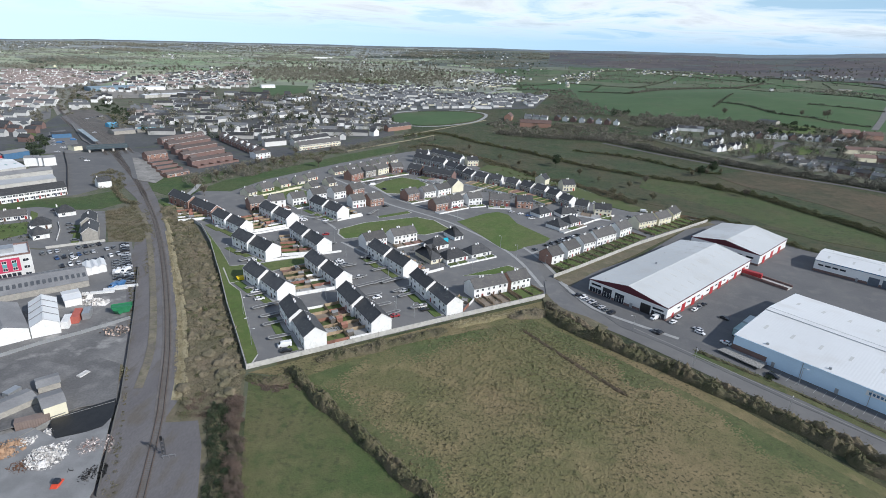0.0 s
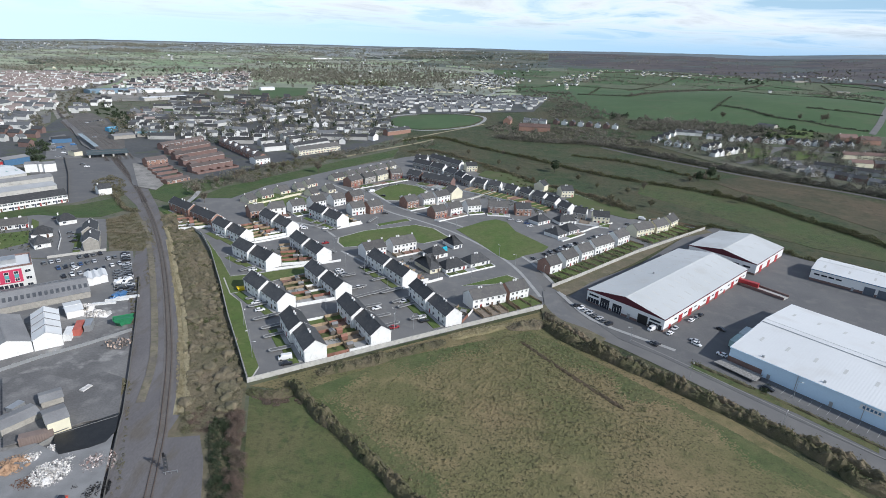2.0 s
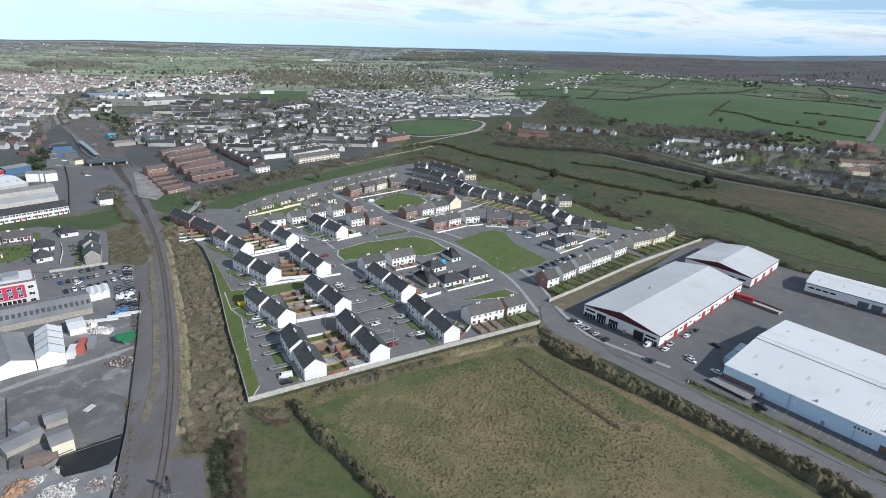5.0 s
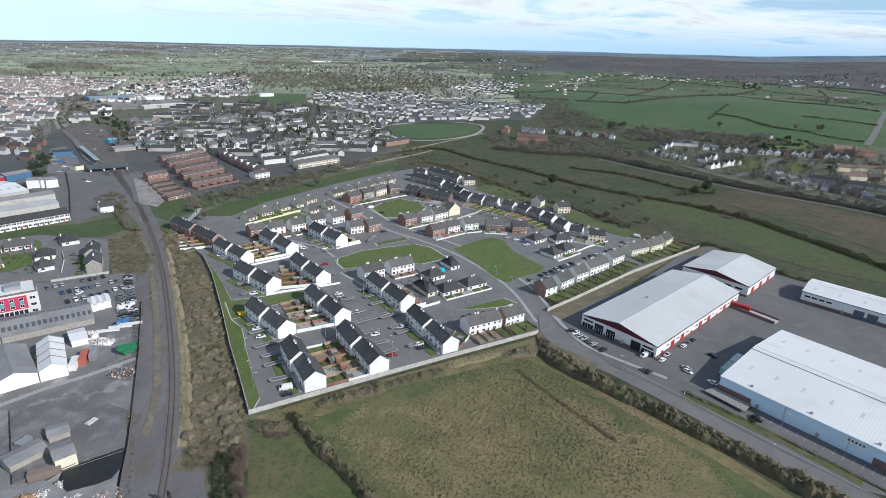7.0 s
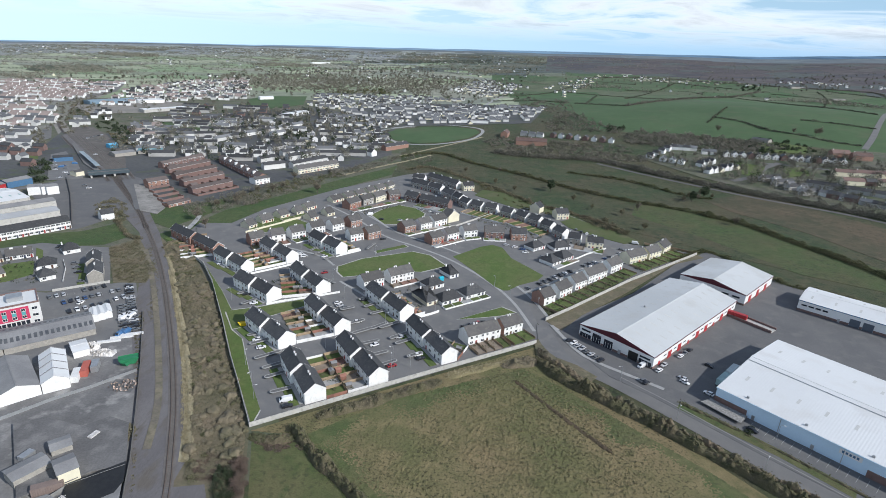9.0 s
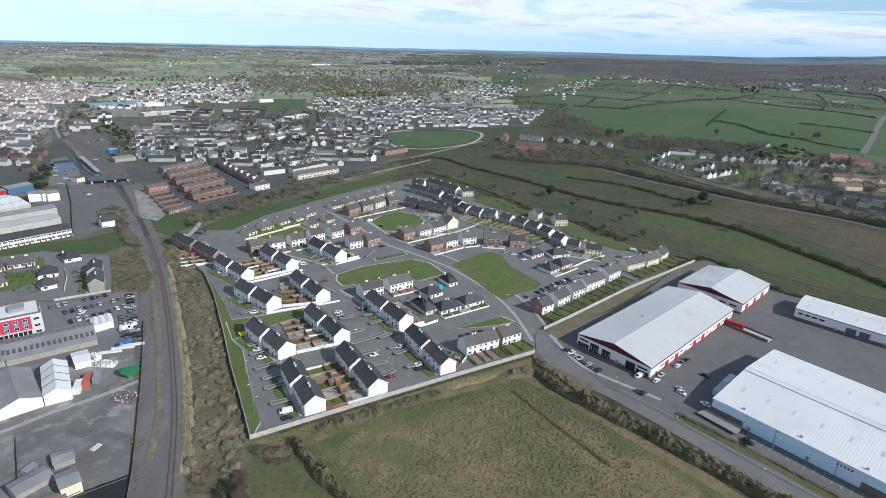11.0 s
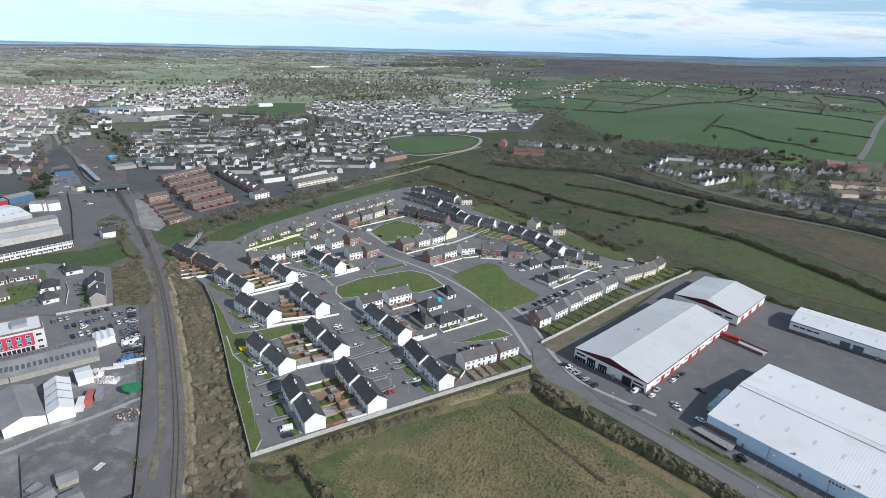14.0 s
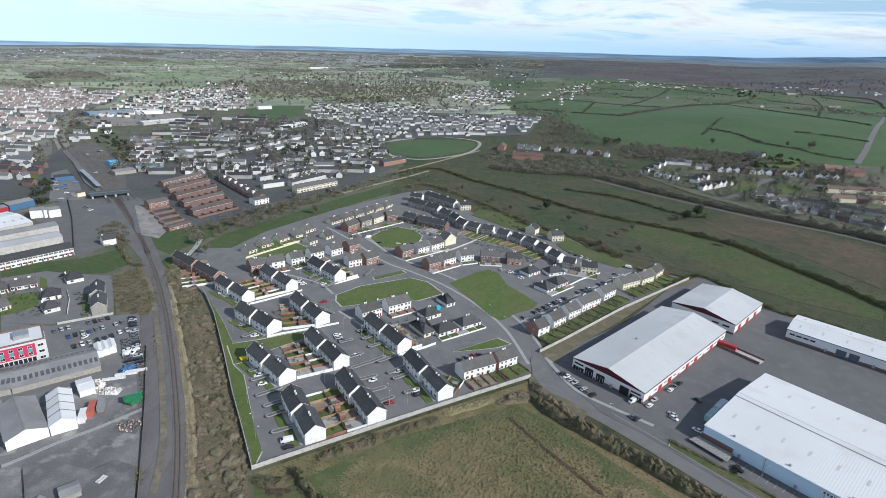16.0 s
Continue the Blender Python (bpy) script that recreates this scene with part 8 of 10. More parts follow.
streets([(-391.0, 695.6), (-414.6, 859.2), (-287.8, 880.5), (-198.1, 809.0), (-236.6, 716.5)], 4, 28, 15, (3, 4, 1), 10, fill=0.85)
streets([(-203.8, 833.3), (-246.2, 1013.7), (-91.5, 921.9), (-92.9, 847.5), (-132.1, 817.2)], 22, 25, 12, (0, 1, 2), 11, fill=0.85)
streets([(-211.9, 1050.8), (-118.4, 1193.2), (39.6, 1214.0), (195.4, 1189.8), (132.5, 971.3), (51.8, 941.7), (-15.5, 919.9), (-97.6, 890.4)], 14, 22, 12.0, (0, 0, 3, 1, 2), 12, fill=0.95)
streets([(-284.6, 1083.0), (-320.8, 1331.7), (-138.1, 1390.9), (43.3, 1352.0), (-116.5, 1174.2), (-211.9, 1050.8)], 8, 32, 13, (0, 1, 2), 13, fill=0.85)
streets([(-687.8, 833.0), (-750.4, 913.7), (-708.3, 933.7), (-628.1, 878.9), (-519.0, 706.4), (-522.0, 655.1), (-493.7, 583.1)], 8, 24, 13, (3, 6, 6, 0), 14, wobble=2.0, fill=0.95)
streets([(-1018.9, 1259.6), (-930.5, 1357.6), (-788.8, 1349.6), (-723.1, 1189.9), (-685.9, 987.1), (-750.4, 913.7)], 3, 28, 13.0, (6, 6, 6, 3), 15, wobble=1.0, fill=0.97)
streets([(-606.8, 940.6), (-706.3, 1225.2), (-696.9, 1476.8), (-585.2, 1624.8), (-424.0, 1164.9), (-511.9, 1071.9), (-560.4, 961.7)], 10, 33, 13, (6, 1, 0), 16, fill=0.9)
streets([(-490.8, 689.7), (-516.2, 767.0), (-497.7, 789.9), (-541.2, 878.8), (-597.7, 926.7), (-575.0, 861.1), (-535.0, 772.9)], 25, 22, 13, (1, 0, 3), 23, fill=0.8)
streets([(-438.4, 721.7), (-370.0, 672.0), (-409.4, 769.6), (-466.2, 800.1)], 30, 17, 12, (1, 6, 5, 0), 24, fill=0.95)
streets([(-459.9, 860.7), (-478.4, 998.6), (-304.5, 1074.7), (-248.1, 939.6), (-287.8, 880.5), (-414.6, 859.2)], 4, 34, 16, (3, 4, 5), 17, fill=0.85)
streets([(-14.6, 1619.9), (102.5, 2060.0), (243.9, 1875.3), (158.1, 1557.6), (88.6, 1430.5)], 15, 44, 14, (1, 0, 2), 18, fill=0.65)
streets([(294.5, 1839.2), (437.3, 2208.3), (650.7, 2544.6), (435.0, 1895.2), (282.5, 1470.3)], 40, 60, 20, (1, 2), 19, fill=0.5)
streets([(-423.3, 1768.5), (-604.8, 2344.5), (-275.7, 2771.5), (-77.9, 1968.0)], 10, 120, 60, (1, 2), 20, fill=0.5, wobble=30)
streets([(610.2, 2587.1), (846.3, 2610.2), (1247.9, 2344.6), (1187.4, 2225.9), (757.2, 2323.8)], 5, 60, 26, (1, 2, 2), 21, fill=0.45, wobble=14)
streets([(1286.7, 2420.7), (1438.0, 2279.1), (1569.3, 2090.4), (1654.9, 2210.1), (1478.1, 2507.9)], 5, 60, 30, (1, 2, 0), 22, fill=0.5, wobble=14)
for x, y in FARMS:
    put_house((1, 2, 0)[int(abs(x)) % 3], x, y, (x * 7.3) % 180)
for k, sites in JOINED.items():
    label, length, span, eave, wall, roof = KINDS[k]
    rise = span / 2 * 0.75
    for nm, bm0, mat in (("far_house_walls", wall_mesh(length, span, eave, rise), wall), ("far_house_roofs", roof_mesh(length, span, eave, rise), roof)):
        bm0.verts.index_update()
        base = np.array([v.co[:] for v in bm0.verts])
        faces = [[v.index for v in f.verts] for f in bm0.faces]
        bm0.free()
        verts, polys = [], []
        for m in sites:
            M = np.array(m)
            off = len(verts)
            verts += (base @ M[:3, :3].T + M[:3, 3]).tolist()
            polys += [[i + off for i in f] for f in faces]
        me = bpy.data.meshes.new(nm)
        me.from_pydata(verts, [], polys)
        me.materials.append(mat)
        tagged(new(nm, me), "distant houses: " + label, "houses", kind="stuff")


def town_trees():
    """Garden and street trees among the roofs."""
    rng = np.random.default_rng(9)
    for name, mat, zones, size, lab in (
        ("town_trees", TOWNTWIG, (([(-405.7, 591.5), (-444.9, 866.5), (-255.0, 1051.3), (-88.6, 892.6), (-81.1, 674.6), (-142.4, 571.9), (-296.7, 561.8)], 560), ([(-274.6, 1043.6), (-423.3, 1768.5), (209.6, 2110.4), (187.9, 1140.6), (-113.8, 1146.6)], 330), ([(-503.9, 596.2), (-1070.6, 1326.3), (-661.8, 1843.5), (-368.0, 1005.3), (-485.3, 717.6)], 260), ([(235.5, 689.7), (372.4, 706.7), (566.1, 704.3), (397.8, 468.4), (329.7, 551.1)], 330), ([(-434.1, 1159.9), (-724.9, 2082.8), (-107.7, 2676.3), (2.2, 1404.8), (-320.8, 1331.7)], 600), ([(224.7, 1381.5), (488.9, 2483.1), (2103.7, 2809.2), (1657.4, 2189.8), (1058.7, 1973.9), (535.0, 2071.7)], 260)), 1.15, "leafless trees among the town's gardens"),
        ("town_evergreens", EVERGREEN, (([(-405.7, 591.5), (-444.9, 866.5), (-255.0, 1051.3), (-88.6, 892.6), (-81.1, 674.6), (-142.4, 571.9), (-296.7, 561.8)], 130), ([(-434.1, 1159.9), (-724.9, 2082.8), (431.6, 2950.8), (195.4, 1189.8), (-274.3, 1133.3)], 60), ([(-503.9, 596.2), (-1070.6, 1326.3), (-661.8, 1843.5), (-368.0, 1005.3), (-485.3, 717.6)], 60), ([(235.5, 689.7), (372.4, 706.7), (566.1, 704.3), (420.4, 499.6)], 14)), 1.3, "dark evergreens among the town's gardens")):
        c, s = [], []
        for poly, n in zones:
            for x, y in scatter(poly, n, rng):
                z0, h, r = terrain(x, y), rng.uniform(5, 12), rng.uniform(2.2, 4.5)
                far = 1 + max(0, math.hypot(x, y) - 700) / 1200
                for _ in range(int(100 / far)):
                    q = rng.normal(size=3)
                    q /= np.linalg.norm(q)
                    k = rng.uniform(0.35, 1.0)
                    c.append((x + q[0] * r * k, y + q[1] * r * k, z0 + h * 0.55 + q[2] * h * 0.45 * k))
                    s.append(0.62 * size * far * rng.uniform(0.6, 1.4))
        quads(name, c, s, mat, seed=8, label=lab, category="trees")


town_trees()

# ---- boundary walls, fences and gardens ----
def run_of(points, step):
    """Even steps along a bent line: list of (start, end)."""
    out = []
    for a, b in zip(points, points[1:]):
        a, b = Vector(a), Vector(b)
        n = max(1, round((b - a).length / step))
        out += [(a.lerp(b, k / n), a.lerp(b, (k + 1) / n)) for k in range(n)]
    return out


SHARED = {}


def unit_box(name, sx, sy, sz, mat):
    """A shared block mesh, standing on its base."""
    key = (name, round(sx, 1), round(sy, 2), round(sz, 2), mat.name)
    if key not in SHARED:
        SHARED[key] = mesh_of(name, boxm(-key[1] / 2, key[1] / 2, -sy / 2, sy / 2, 0, sz), mat)
    return SHARED[key]


def panel_wall(points, label, name="boundary_wall", step=3.2, h=1.9, mat=None, post=None, thick=0.14, cap=True, category="wall", z=0.1, post_w=0.3):
    mat = mat or CONCRETE
    e = tagged(new(name), label, category)
    e.location = (points[0][0], points[0][1], z)
    o = Vector(points[0])
    for a, b in run_of(points, step):
        d = b - a
        ang = math.degrees(math.atan2(d.y, d.x))
        m = (a + b) / 2 - o
        part("panel", unit_box("panel", d.length - (post_w if post else 0), thick, h, mat), None, e, m=pose(m.x, m.y, 0, 0, 0, ang))
        if post:
            part("post", unit_box("post", post_w, post_w, h + 0.12, post), None, e, m=pose(a.x - o.x, a.y - o.y, 0, 0, 0, ang))
    return e


panel_wall([(-67.6, 152.3), (-49.8, 163.7), (-20.4, 182.6), (5.5, 198.7), (44.0, 222.2)], "pale concrete panel wall round the estate", post=CONCRETE, step=3.6, h=2.0)
panel_wall([(-67.6, 152.3), (-78.6, 173.0), (-91.9, 197.3), (-108.3, 229.4), (-129.2, 268.6), (-144.8, 293.2), (-160.8, 308.2)], "weathered concrete wall beside the railway bank", post=CONCRETE, step=3.6, h=2.0)
panel_wall([(52.0, 245.8), (67.5, 260.1), (113.1, 304.3), (176.7, 358.9)], "pale concrete panel wall beside the warehouses", post=CONCRETE, step=3.6, h=2.0)
panel_wall([(176.7, 358.9), (166.7, 367.0), (144.7, 375.9)], "low timber fence round the last gardens", name="fence", mat=TIMBER, post=TIMBER, h=1.5, post_w=0.12, category="fence")


def fence(a, b, h=1.6, mat=None):
    mat = mat or TIMBER
    return panel_wall([a, b], "weathered garden fence panels between plots", "garden_fence", 2.6, h, mat, mat, 0.06, category="fence", z=0.12, post_w=0.12)


def low_wall(pts, h=1.1, mat=None, label="low white garden wall"):
    return panel_wall(pts, label, "garden_wall", 6.0, h, mat or RENDER, None, 0.22, category="wall", z=0.1)


SOIL = material("bare garden soil and paving", (0.21, 0.165, 0.12), (0.25, 0.21, 0.17), 0.4, 3.0, 0.95, 0.3, spread=0.3)
REDGRAVEL = material("red gravel", (0.27, 0.155, 0.12), (0.225, 0.135, 0.108), 0.6, 4.0, 0.95, 0.3, spread=0.25)
SHED_MESH = {}


def garden_shed(x, y, turn, mat, z=0.2):
    e = tagged(new("garden_shed"), "small timber garden shed with a felt roof", "shed", "garden sheds")
    e.matrix_world = pose(x, y, z, 0, 0, turn)
    if mat.name not in SHED_MESH:
        SHED_MESH[mat.name] = (mesh_of("wall", wall_mesh(2.4, 1.9, 1.8, 0.5), mat), mesh_of("roof", roof_mesh(2.4, 1.9, 1.8, 0.5, over=0.15, th=0.06), REDWOOD if mat is REDWOOD else OLDSHEET))
    for nm, me in zip(("wall", "roof"), SHED_MESH[mat.name]):
        part(nm, me, None, e)
    return e


def plots(a0, b0, length, n, seed, end=True):
    """Two rows of back gardens between two terraces, with a fence down the middle and between the plots."""
    rng = random.Random(seed)
    a0, b0 = Vector(a0), Vector(b0)
    u = (b0 - a0)
    w = u.length
    u.normalize()
    v = Vector((-u.y, u.x))
    turn = math.degrees(math.atan2(u.y, u.x))
    for side in (0, 1):
        for k in range(n):
            p = a0 + u * (w * 0.5 * side + 0.3) + v * (length * k / n + 0.2)
            q0, q1 = u * (w * 0.5 - 0.6), v * (length / n - 0.4)
            mat, lab = rng.choice(((LAWN, "small back garden lawn"), (LAWN, "small back garden lawn"), (PASTURE, "rough back garden grass plot"), (SOIL, "bare brown back garden plot"), (SOIL, "bare brown back garden plot"), (REDGRAVEL, "back garden of red gravel"), (PAVING, "grey paved back yard plot")))
            slab("garden_plot", [tuple(p), tuple(p + q0), tuple(p + q0 + q1), tuple(p + q1)], mat, 0.02, lab, kind="", category="garden", thick=0.1)
            if rng.random() < 0.42:
                s = a0 + u * (w * (0.42 if side == 0 else 0.58)) + v * (length * (k + rng.uniform(0.3, 0.7)) / n)
                garden_shed(s.x, s.y, turn + rng.choice((0, 90)), rng.choice((TIMBER, REDWOOD, SLEEPER)), 0.4)
    for k in range(n + 1):
        for side in (0, 1):
            if k == 0 and end:
                continue
            p = a0 + v * (length * k / n) + u * (w * 0.5 * side)
            q = p + u * (w * 0.5 - (0.3 if side == 0 else 0))
            m = rng.choice((TIMBER, TIMBER, TIMBER, REDWOOD, RENDER))
            if m is RENDER:
                low_wall([tuple(p), tuple(q)], 1.3)
            else:
                fence(tuple(p), tuple(q), 1.6, m)
    fence(tuple(a0 + u * (w * 0.5)), tuple(a0 + u * (w * 0.5) + v * length), 1.6, rng.choice((TIMBER, SLEEPER)))
    if end:
        low_wall([tuple(a0), tuple(b0)], 1.7)


plots((-44.2, 170.7), (-29.4, 179.6), 30, 5, 1, end=False)
plots((-66.6, 210.0), (-51.4, 218.7), 30, 5, 2)
plots((-86.3, 254.8), (-69.9, 260.6), 29, 5, 3)
plots((-112.4, 288.6), (-97.7, 301.1), 28, 5, 4)
plots((-15.2, 242.1), (-10.1, 245.6), 26, 4, 5)
plots((6.5, 203.4), (11.6, 215.7), 14, 2, 6, end=False)
plots((-64.5, 326.2), (-58.0, 332.0), 24, 3, 7)
plots((-161.3, 299.4), (-145.3, 307.7), 40, 6, 8)


def front_gardens(L, R, n, depth, seed, mats=None, wall=RENDER, z=0.02, back=True):
    """Small gardens before a row, from its near corners towards the viewer."""
    rng = random.Random(seed)
    L, R = Vector(L), Vector(R)
    u = (R - L)
    w = u.length
    u.normalize()
    v = Vector((u.y, -u.x))
    for k in range(n):
        p = L + u * (w * k / n + 0.15) + v * 0.2
        q0, q1 = u * (w / n - 0.3), v * (depth - 0.4)
        mat, lab = rng.choice(mats or ((LAWN, "small green front garden lawn"), (PASTURE, "rough overgrown grass garden"), (SOIL, "bare brown earth garden"), (REDGRAVEL, "garden of red gravel"), (PAVING, "grey paved front yard")))
        slab("garden_plot", [tuple(p), tuple(p + q0), tuple(p + q0 + q1), tuple(p + q1)], mat, z, lab, kind="", category="garden", thick=0.1)
    for k in range(n + 1):
        p = L + u * (w * k / n) + v * 0.2
        if wall is TIMBER:
            fence(tuple(p), tuple(p + v * (depth - 0.3)), 1.5)
        else:
            low_wall([tuple(p), tuple(p + v * (depth - 0.3))], 0.9, wall)
    if back:
        low_wall([tuple(L + v * depth), tuple(R + v * depth)], 0.9, wall if wall is not TIMBER else RENDER)


G = ((LAWN, "narrow back garden lawn"), (PASTURE, "rough overgrown grass garden"), (LAWN, "narrow back garden lawn"), (SOIL, "bare brown earth garden"))
CYAN = plain("bright cyan plastic", (0.03, 0.42, 0.55), 0.5)


def playhouse(x, y):
    e = tagged(new("playhouse"), "bright cyan plastic garden playhouse", "playhouse")
    e.matrix_world = pose(x, y, 0.2, 0, 0, 35)
    part("wall", wall_mesh(2.6, 2.2, 1.7, 0.6), CYAN, e)
    part("roof", roof_mesh(2.6, 2.2, 1.7, 0.6, over=0.15, th=0.06), CYAN, e)
    return e


playhouse(-2.9, 289.9)
front_gardens((11.3, 216.1), (27.0, 225.5), 4, 9, 11, G, TIMBER, back=False)
front_gardens((28.2, 226.1), (39.0, 233.5), 2, 9, 12, ((REDGRAVEL, "garden of red gravel"), (LAWN, "narrow back garden lawn")), TIMBER, back=False)
front_gardens((52.7, 261.0), (113.7, 322.8), 11, 10, 13, G, TIMBER, back=False)
front_gardens((120.5, 330.9), (159.8, 363.9), 6, 12, 14, G, TIMBER, back=False)
front_gardens((-2.0, 254.9), (22.7, 272.7), 5, 4, 15)
front_gardens((-31.9, 278.9), (-18.4, 288.8), 3, 5, 16, wall=TIMBER)
front_gardens((-11.1, 346.8), (8.8, 364.8), 4, 5, 17)
front_gardens((11.3, 366.3), (22.2, 371.4), 2, 5, 18)
front_gardens((25.8, 368.5), (41.7, 368.6), 4, 5, 19)
front_gardens((-31.5, 367.8), (-0.3, 396.0), 6, 5, 20)
front_gardens((-128.4, 325.9), (-108.8, 340.8), 5, 7, 21, wall=TIMBER)
front_gardens((-106.1, 342.3), (-86.5, 361.6), 5, 7, 22)
front_gardens((-141.1, 358.9), (-128.6, 379.0), 4, 5, 23, ((LAWN, "small green front garden lawn"),), CREAM)
front_gardens((-126.8, 385.7), (-112.6, 402.9), 4, 5, 24, ((LAWN, "small green front garden lawn"),), CREAM)
front_gardens((-80.4, 418.4), (-41.9, 458.5), 8, 6, 25)
front_gardens((-25.7, 448.2), (-0.9, 435.3), 6, 9, 26)
front_gardens((17.5, 440.1), (50.8, 417.8), 7, 14, 27, G + ((REDGRAVEL, "garden of red earth"),), TIMBER)
front_gardens((52.7, 418.1), (77.2, 388.1), 6, 12, 28, ((REDGRAVEL, "garden of red earth"), (SOIL, "bare brown earth garden"), (LAWN, "narrow back garden lawn")), TIMBER)
front_gardens((67.4, 319.4), (85.2, 336.4), 3, 4, 29)
front_gardens((85.3, 366.1), (110.3, 356.8), 4, 9, 30, wall=TIMBER)
low_wall([(-140.8, 352.2), (-122.2, 377.5), (-104.8, 404.2)], 1.5, CREAM, "low yellow-cream garden wall")
low_wall([(82.4, 332.2), (95.9, 346.6), (112.8, 360.4)], 1.2)
low_wall([(-18.4, 379.3), (5.0, 391.7), (43.7, 440.1)], 1.4, CONCRETE, "pale concrete garden wall")
low_wall([(-21.8, 234.7), (-7.9, 244.6), (-3.0, 248.7)], 1.4)
low_wall([(-92.0, 246.1), (-85.0, 250.6), (-68.9, 258.8), (-57.8, 265.3)], 1.2)
low_wall([(-117.2, 279.5), (-106.3, 288.6), (-88.6, 304.9)], 1.2)
low_wall([(-70.5, 317.0), (-56.9, 330.2)], 1.2)


# ---- kerbed parking islands and paths ----
def island(A, B, width=2.2):
    """A rounded kerbed island between parking bays."""
    a, b = Vector(A), Vector(B)
    t = (b - a).normalized()
    n = Vector((-t.y, t.x)) * width / 2
    pts = []
    for c, s in ((b, 1), (a, -1)):
        for k in range(7):
            ang = -math.pi / 2 + math.pi * k / 6
            off = t * (math.cos(ang) * width / 2 * s) + n * (math.sin(ang) * s)
            pts.append(tuple(c + off))
    ob = slab("parking_island", pts, PAVING, 0.10, "pale kerbed parking island", kind="", category="kerb", thick=0.2)
    c = (a + b) / 2
    inner = [tuple(c + (Vector(p) - c) - (Vector(p) - c).project(n).normalized() * 0.38 - (Vector(p) - c).project(t).normalized() * 0.3) for p in pts]
    bed = slab("island_bed", inner, YARD, 0.11, "grey gravel bed", thick=0.05)
    bed.parent = ob
    del bed["kind"]
    return ob


for A, B in (((-79.8, 195.5), (-72.0, 201.8)), ((-74.1, 188.6), (-68.6, 192.8)), ((-71.0, 182.0), (-65.6, 185.9)), ((-65.7, 172.3), (-59.9, 175.6)), ((-89.4, 213.9), (-84.5, 217.3)), ((-85.7, 206.7), (-80.3, 211.0)), ((-128.7, 289.7), (-127.3, 292.3)), ((-103.5, 244.8), (-99.4, 250.2)), ((-109.6, 256.0), (-105.0, 261.2)), ((-52.5, 244.5), (-47.7, 247.4)), ((-45.4, 230.6), (-40.3, 234.4)), ((-42.3, 221.1), (-35.7, 226.3)), ((-34.9, 226.4), (-28.7, 232.4)), ((-36.8, 241.5), (-31.4, 245.6)), ((-45.1, 257.0), (-39.6, 261.5)), ((-41.2, 249.3), (-36.0, 253.6)), ((-30.4, 227.9), (-23.1, 234.0)), ((-36.8, 211.9), (-30.7, 215.4)), ((-24.3, 218.4), (-18.0, 224.0)), ((-21.2, 213.9), (-15.6, 218.3)), ((-15.0, 203.2), (-10.1, 206.7)), ((-27.1, 194.5), (-20.9, 199.2)), ((-31.5, 202.5), (-25.5, 206.2))):
    island(A, B)
for A, B in (((-88.3, 323.9), (-84.3, 334.2)), ((-84.6, 317.8), (-80.0, 325.0)), ((-75.8, 310.9), (-69.1, 319.0)), ((-76.5, 285.4), (-63.1, 275.9)), ((-52.8, 332.7), (-49.6, 343.2))):
    island(A, B, 1.6)
BOULEVARD = [(50.7, 235.2), (42.2, 270.2), (27.9, 299.2), (5.2, 329.2), (-18.7, 349.8), (-40.4, 366.4), (-66.8, 402.3), (-96.0, 435.5)]
for sh in (-6.2, 6.2):
    tagged(part("footpath", strip(BOULEVARD, 1.8, z_off=0.26, shift=sh), PAVING), "pale concrete footpath beside the estate road", "footpath", kind="structure")
for pts in ([(44.7, 278.8), (59.8, 291.5), (90.9, 324.2), (121.4, 353.2), (137.4, 366.0)], [(-60.8, 280.5), (-45.1, 264.8), (-27.2, 244.9), (-17.3, 231.9)], [(-116.9, 333.5), (-83.0, 319.0), (-68.8, 303.2)]):
    tagged(part("footpath", strip(pts, 1.6, z_off=0.24), PAVING), "narrow pale concrete footpath", "footpath", kind="structure")
tagged(part("footpath", strip([(54.3, 241.2), (59.6, 224.7), (64.3, 213.6), (73.5, 204.8), (85.6, 195.6), (93.0, 190.0)], 2.0, z_off=0.34), PAVING), "pale footpath before the warehouse", "footpath", kind="structure")
ROADWAY = [(137.5, 121.4), (124.8, 136.0), (114.2, 148.0), (100.9, 163.4), (85.2, 181.3), (73.5, 193.8)]
tagged(part("kerb", strip(ROADWAY, 0.5, z_off=0.26, shift=-4.9), KERB), "pale road kerb and path", "kerb", kind="structure")
# parking bays along the long shed
u3 = Vector((70.0, -78.9)).normalized()
n3 = Vector((u3.y, -u3.x))
for k in range(22):
    p = Vector((113.0, 185.4)) + u3 * (16 + k * 2.9)
    q = p + n3 * 5.0
    a = math.degrees(math.atan2(n3.y, n3.x))
    c = p + n3 * 6.5
    tagged(part("bay_line", unit_box("bay_line", 4.6, 0.12, 0.02, LINE), None, m=pose(c.x, c.y, 0.26, 0, 0, a)), "white parking bay line", "road marking", kind="structure")
for A, B in (((-200.1, 240.6), (-182.0, 256.7)), ((-189.6, 235.8), (-172.3, 253.2)), ((-181.1, 227.1), (-167.0, 241.3))):
    for k in range(8):
        c = Vector(A).lerp(Vector(B), (k + 0.5) / 8)
        tagged(part("bay_line", unit_box("bay_line", 4.6, 0.12, 0.02, LINE), None, m=pose(c.x, c.y, 0.33, 0, 0, 131)), "white parking bay line", "road marking", kind="structure")
slab("paved_apron", [(104.4, 181.2), (109.7, 183.7), (119.3, 173.2), (114.4, 168.7)], material("chequered block paving", (0.33, 0.32, 0.30), (0.17, 0.165, 0.16), 1.4, 6.0, 0.9, 0.2, spread=0.2), 0.12, "pale chequered paving before the shed", category="paving")


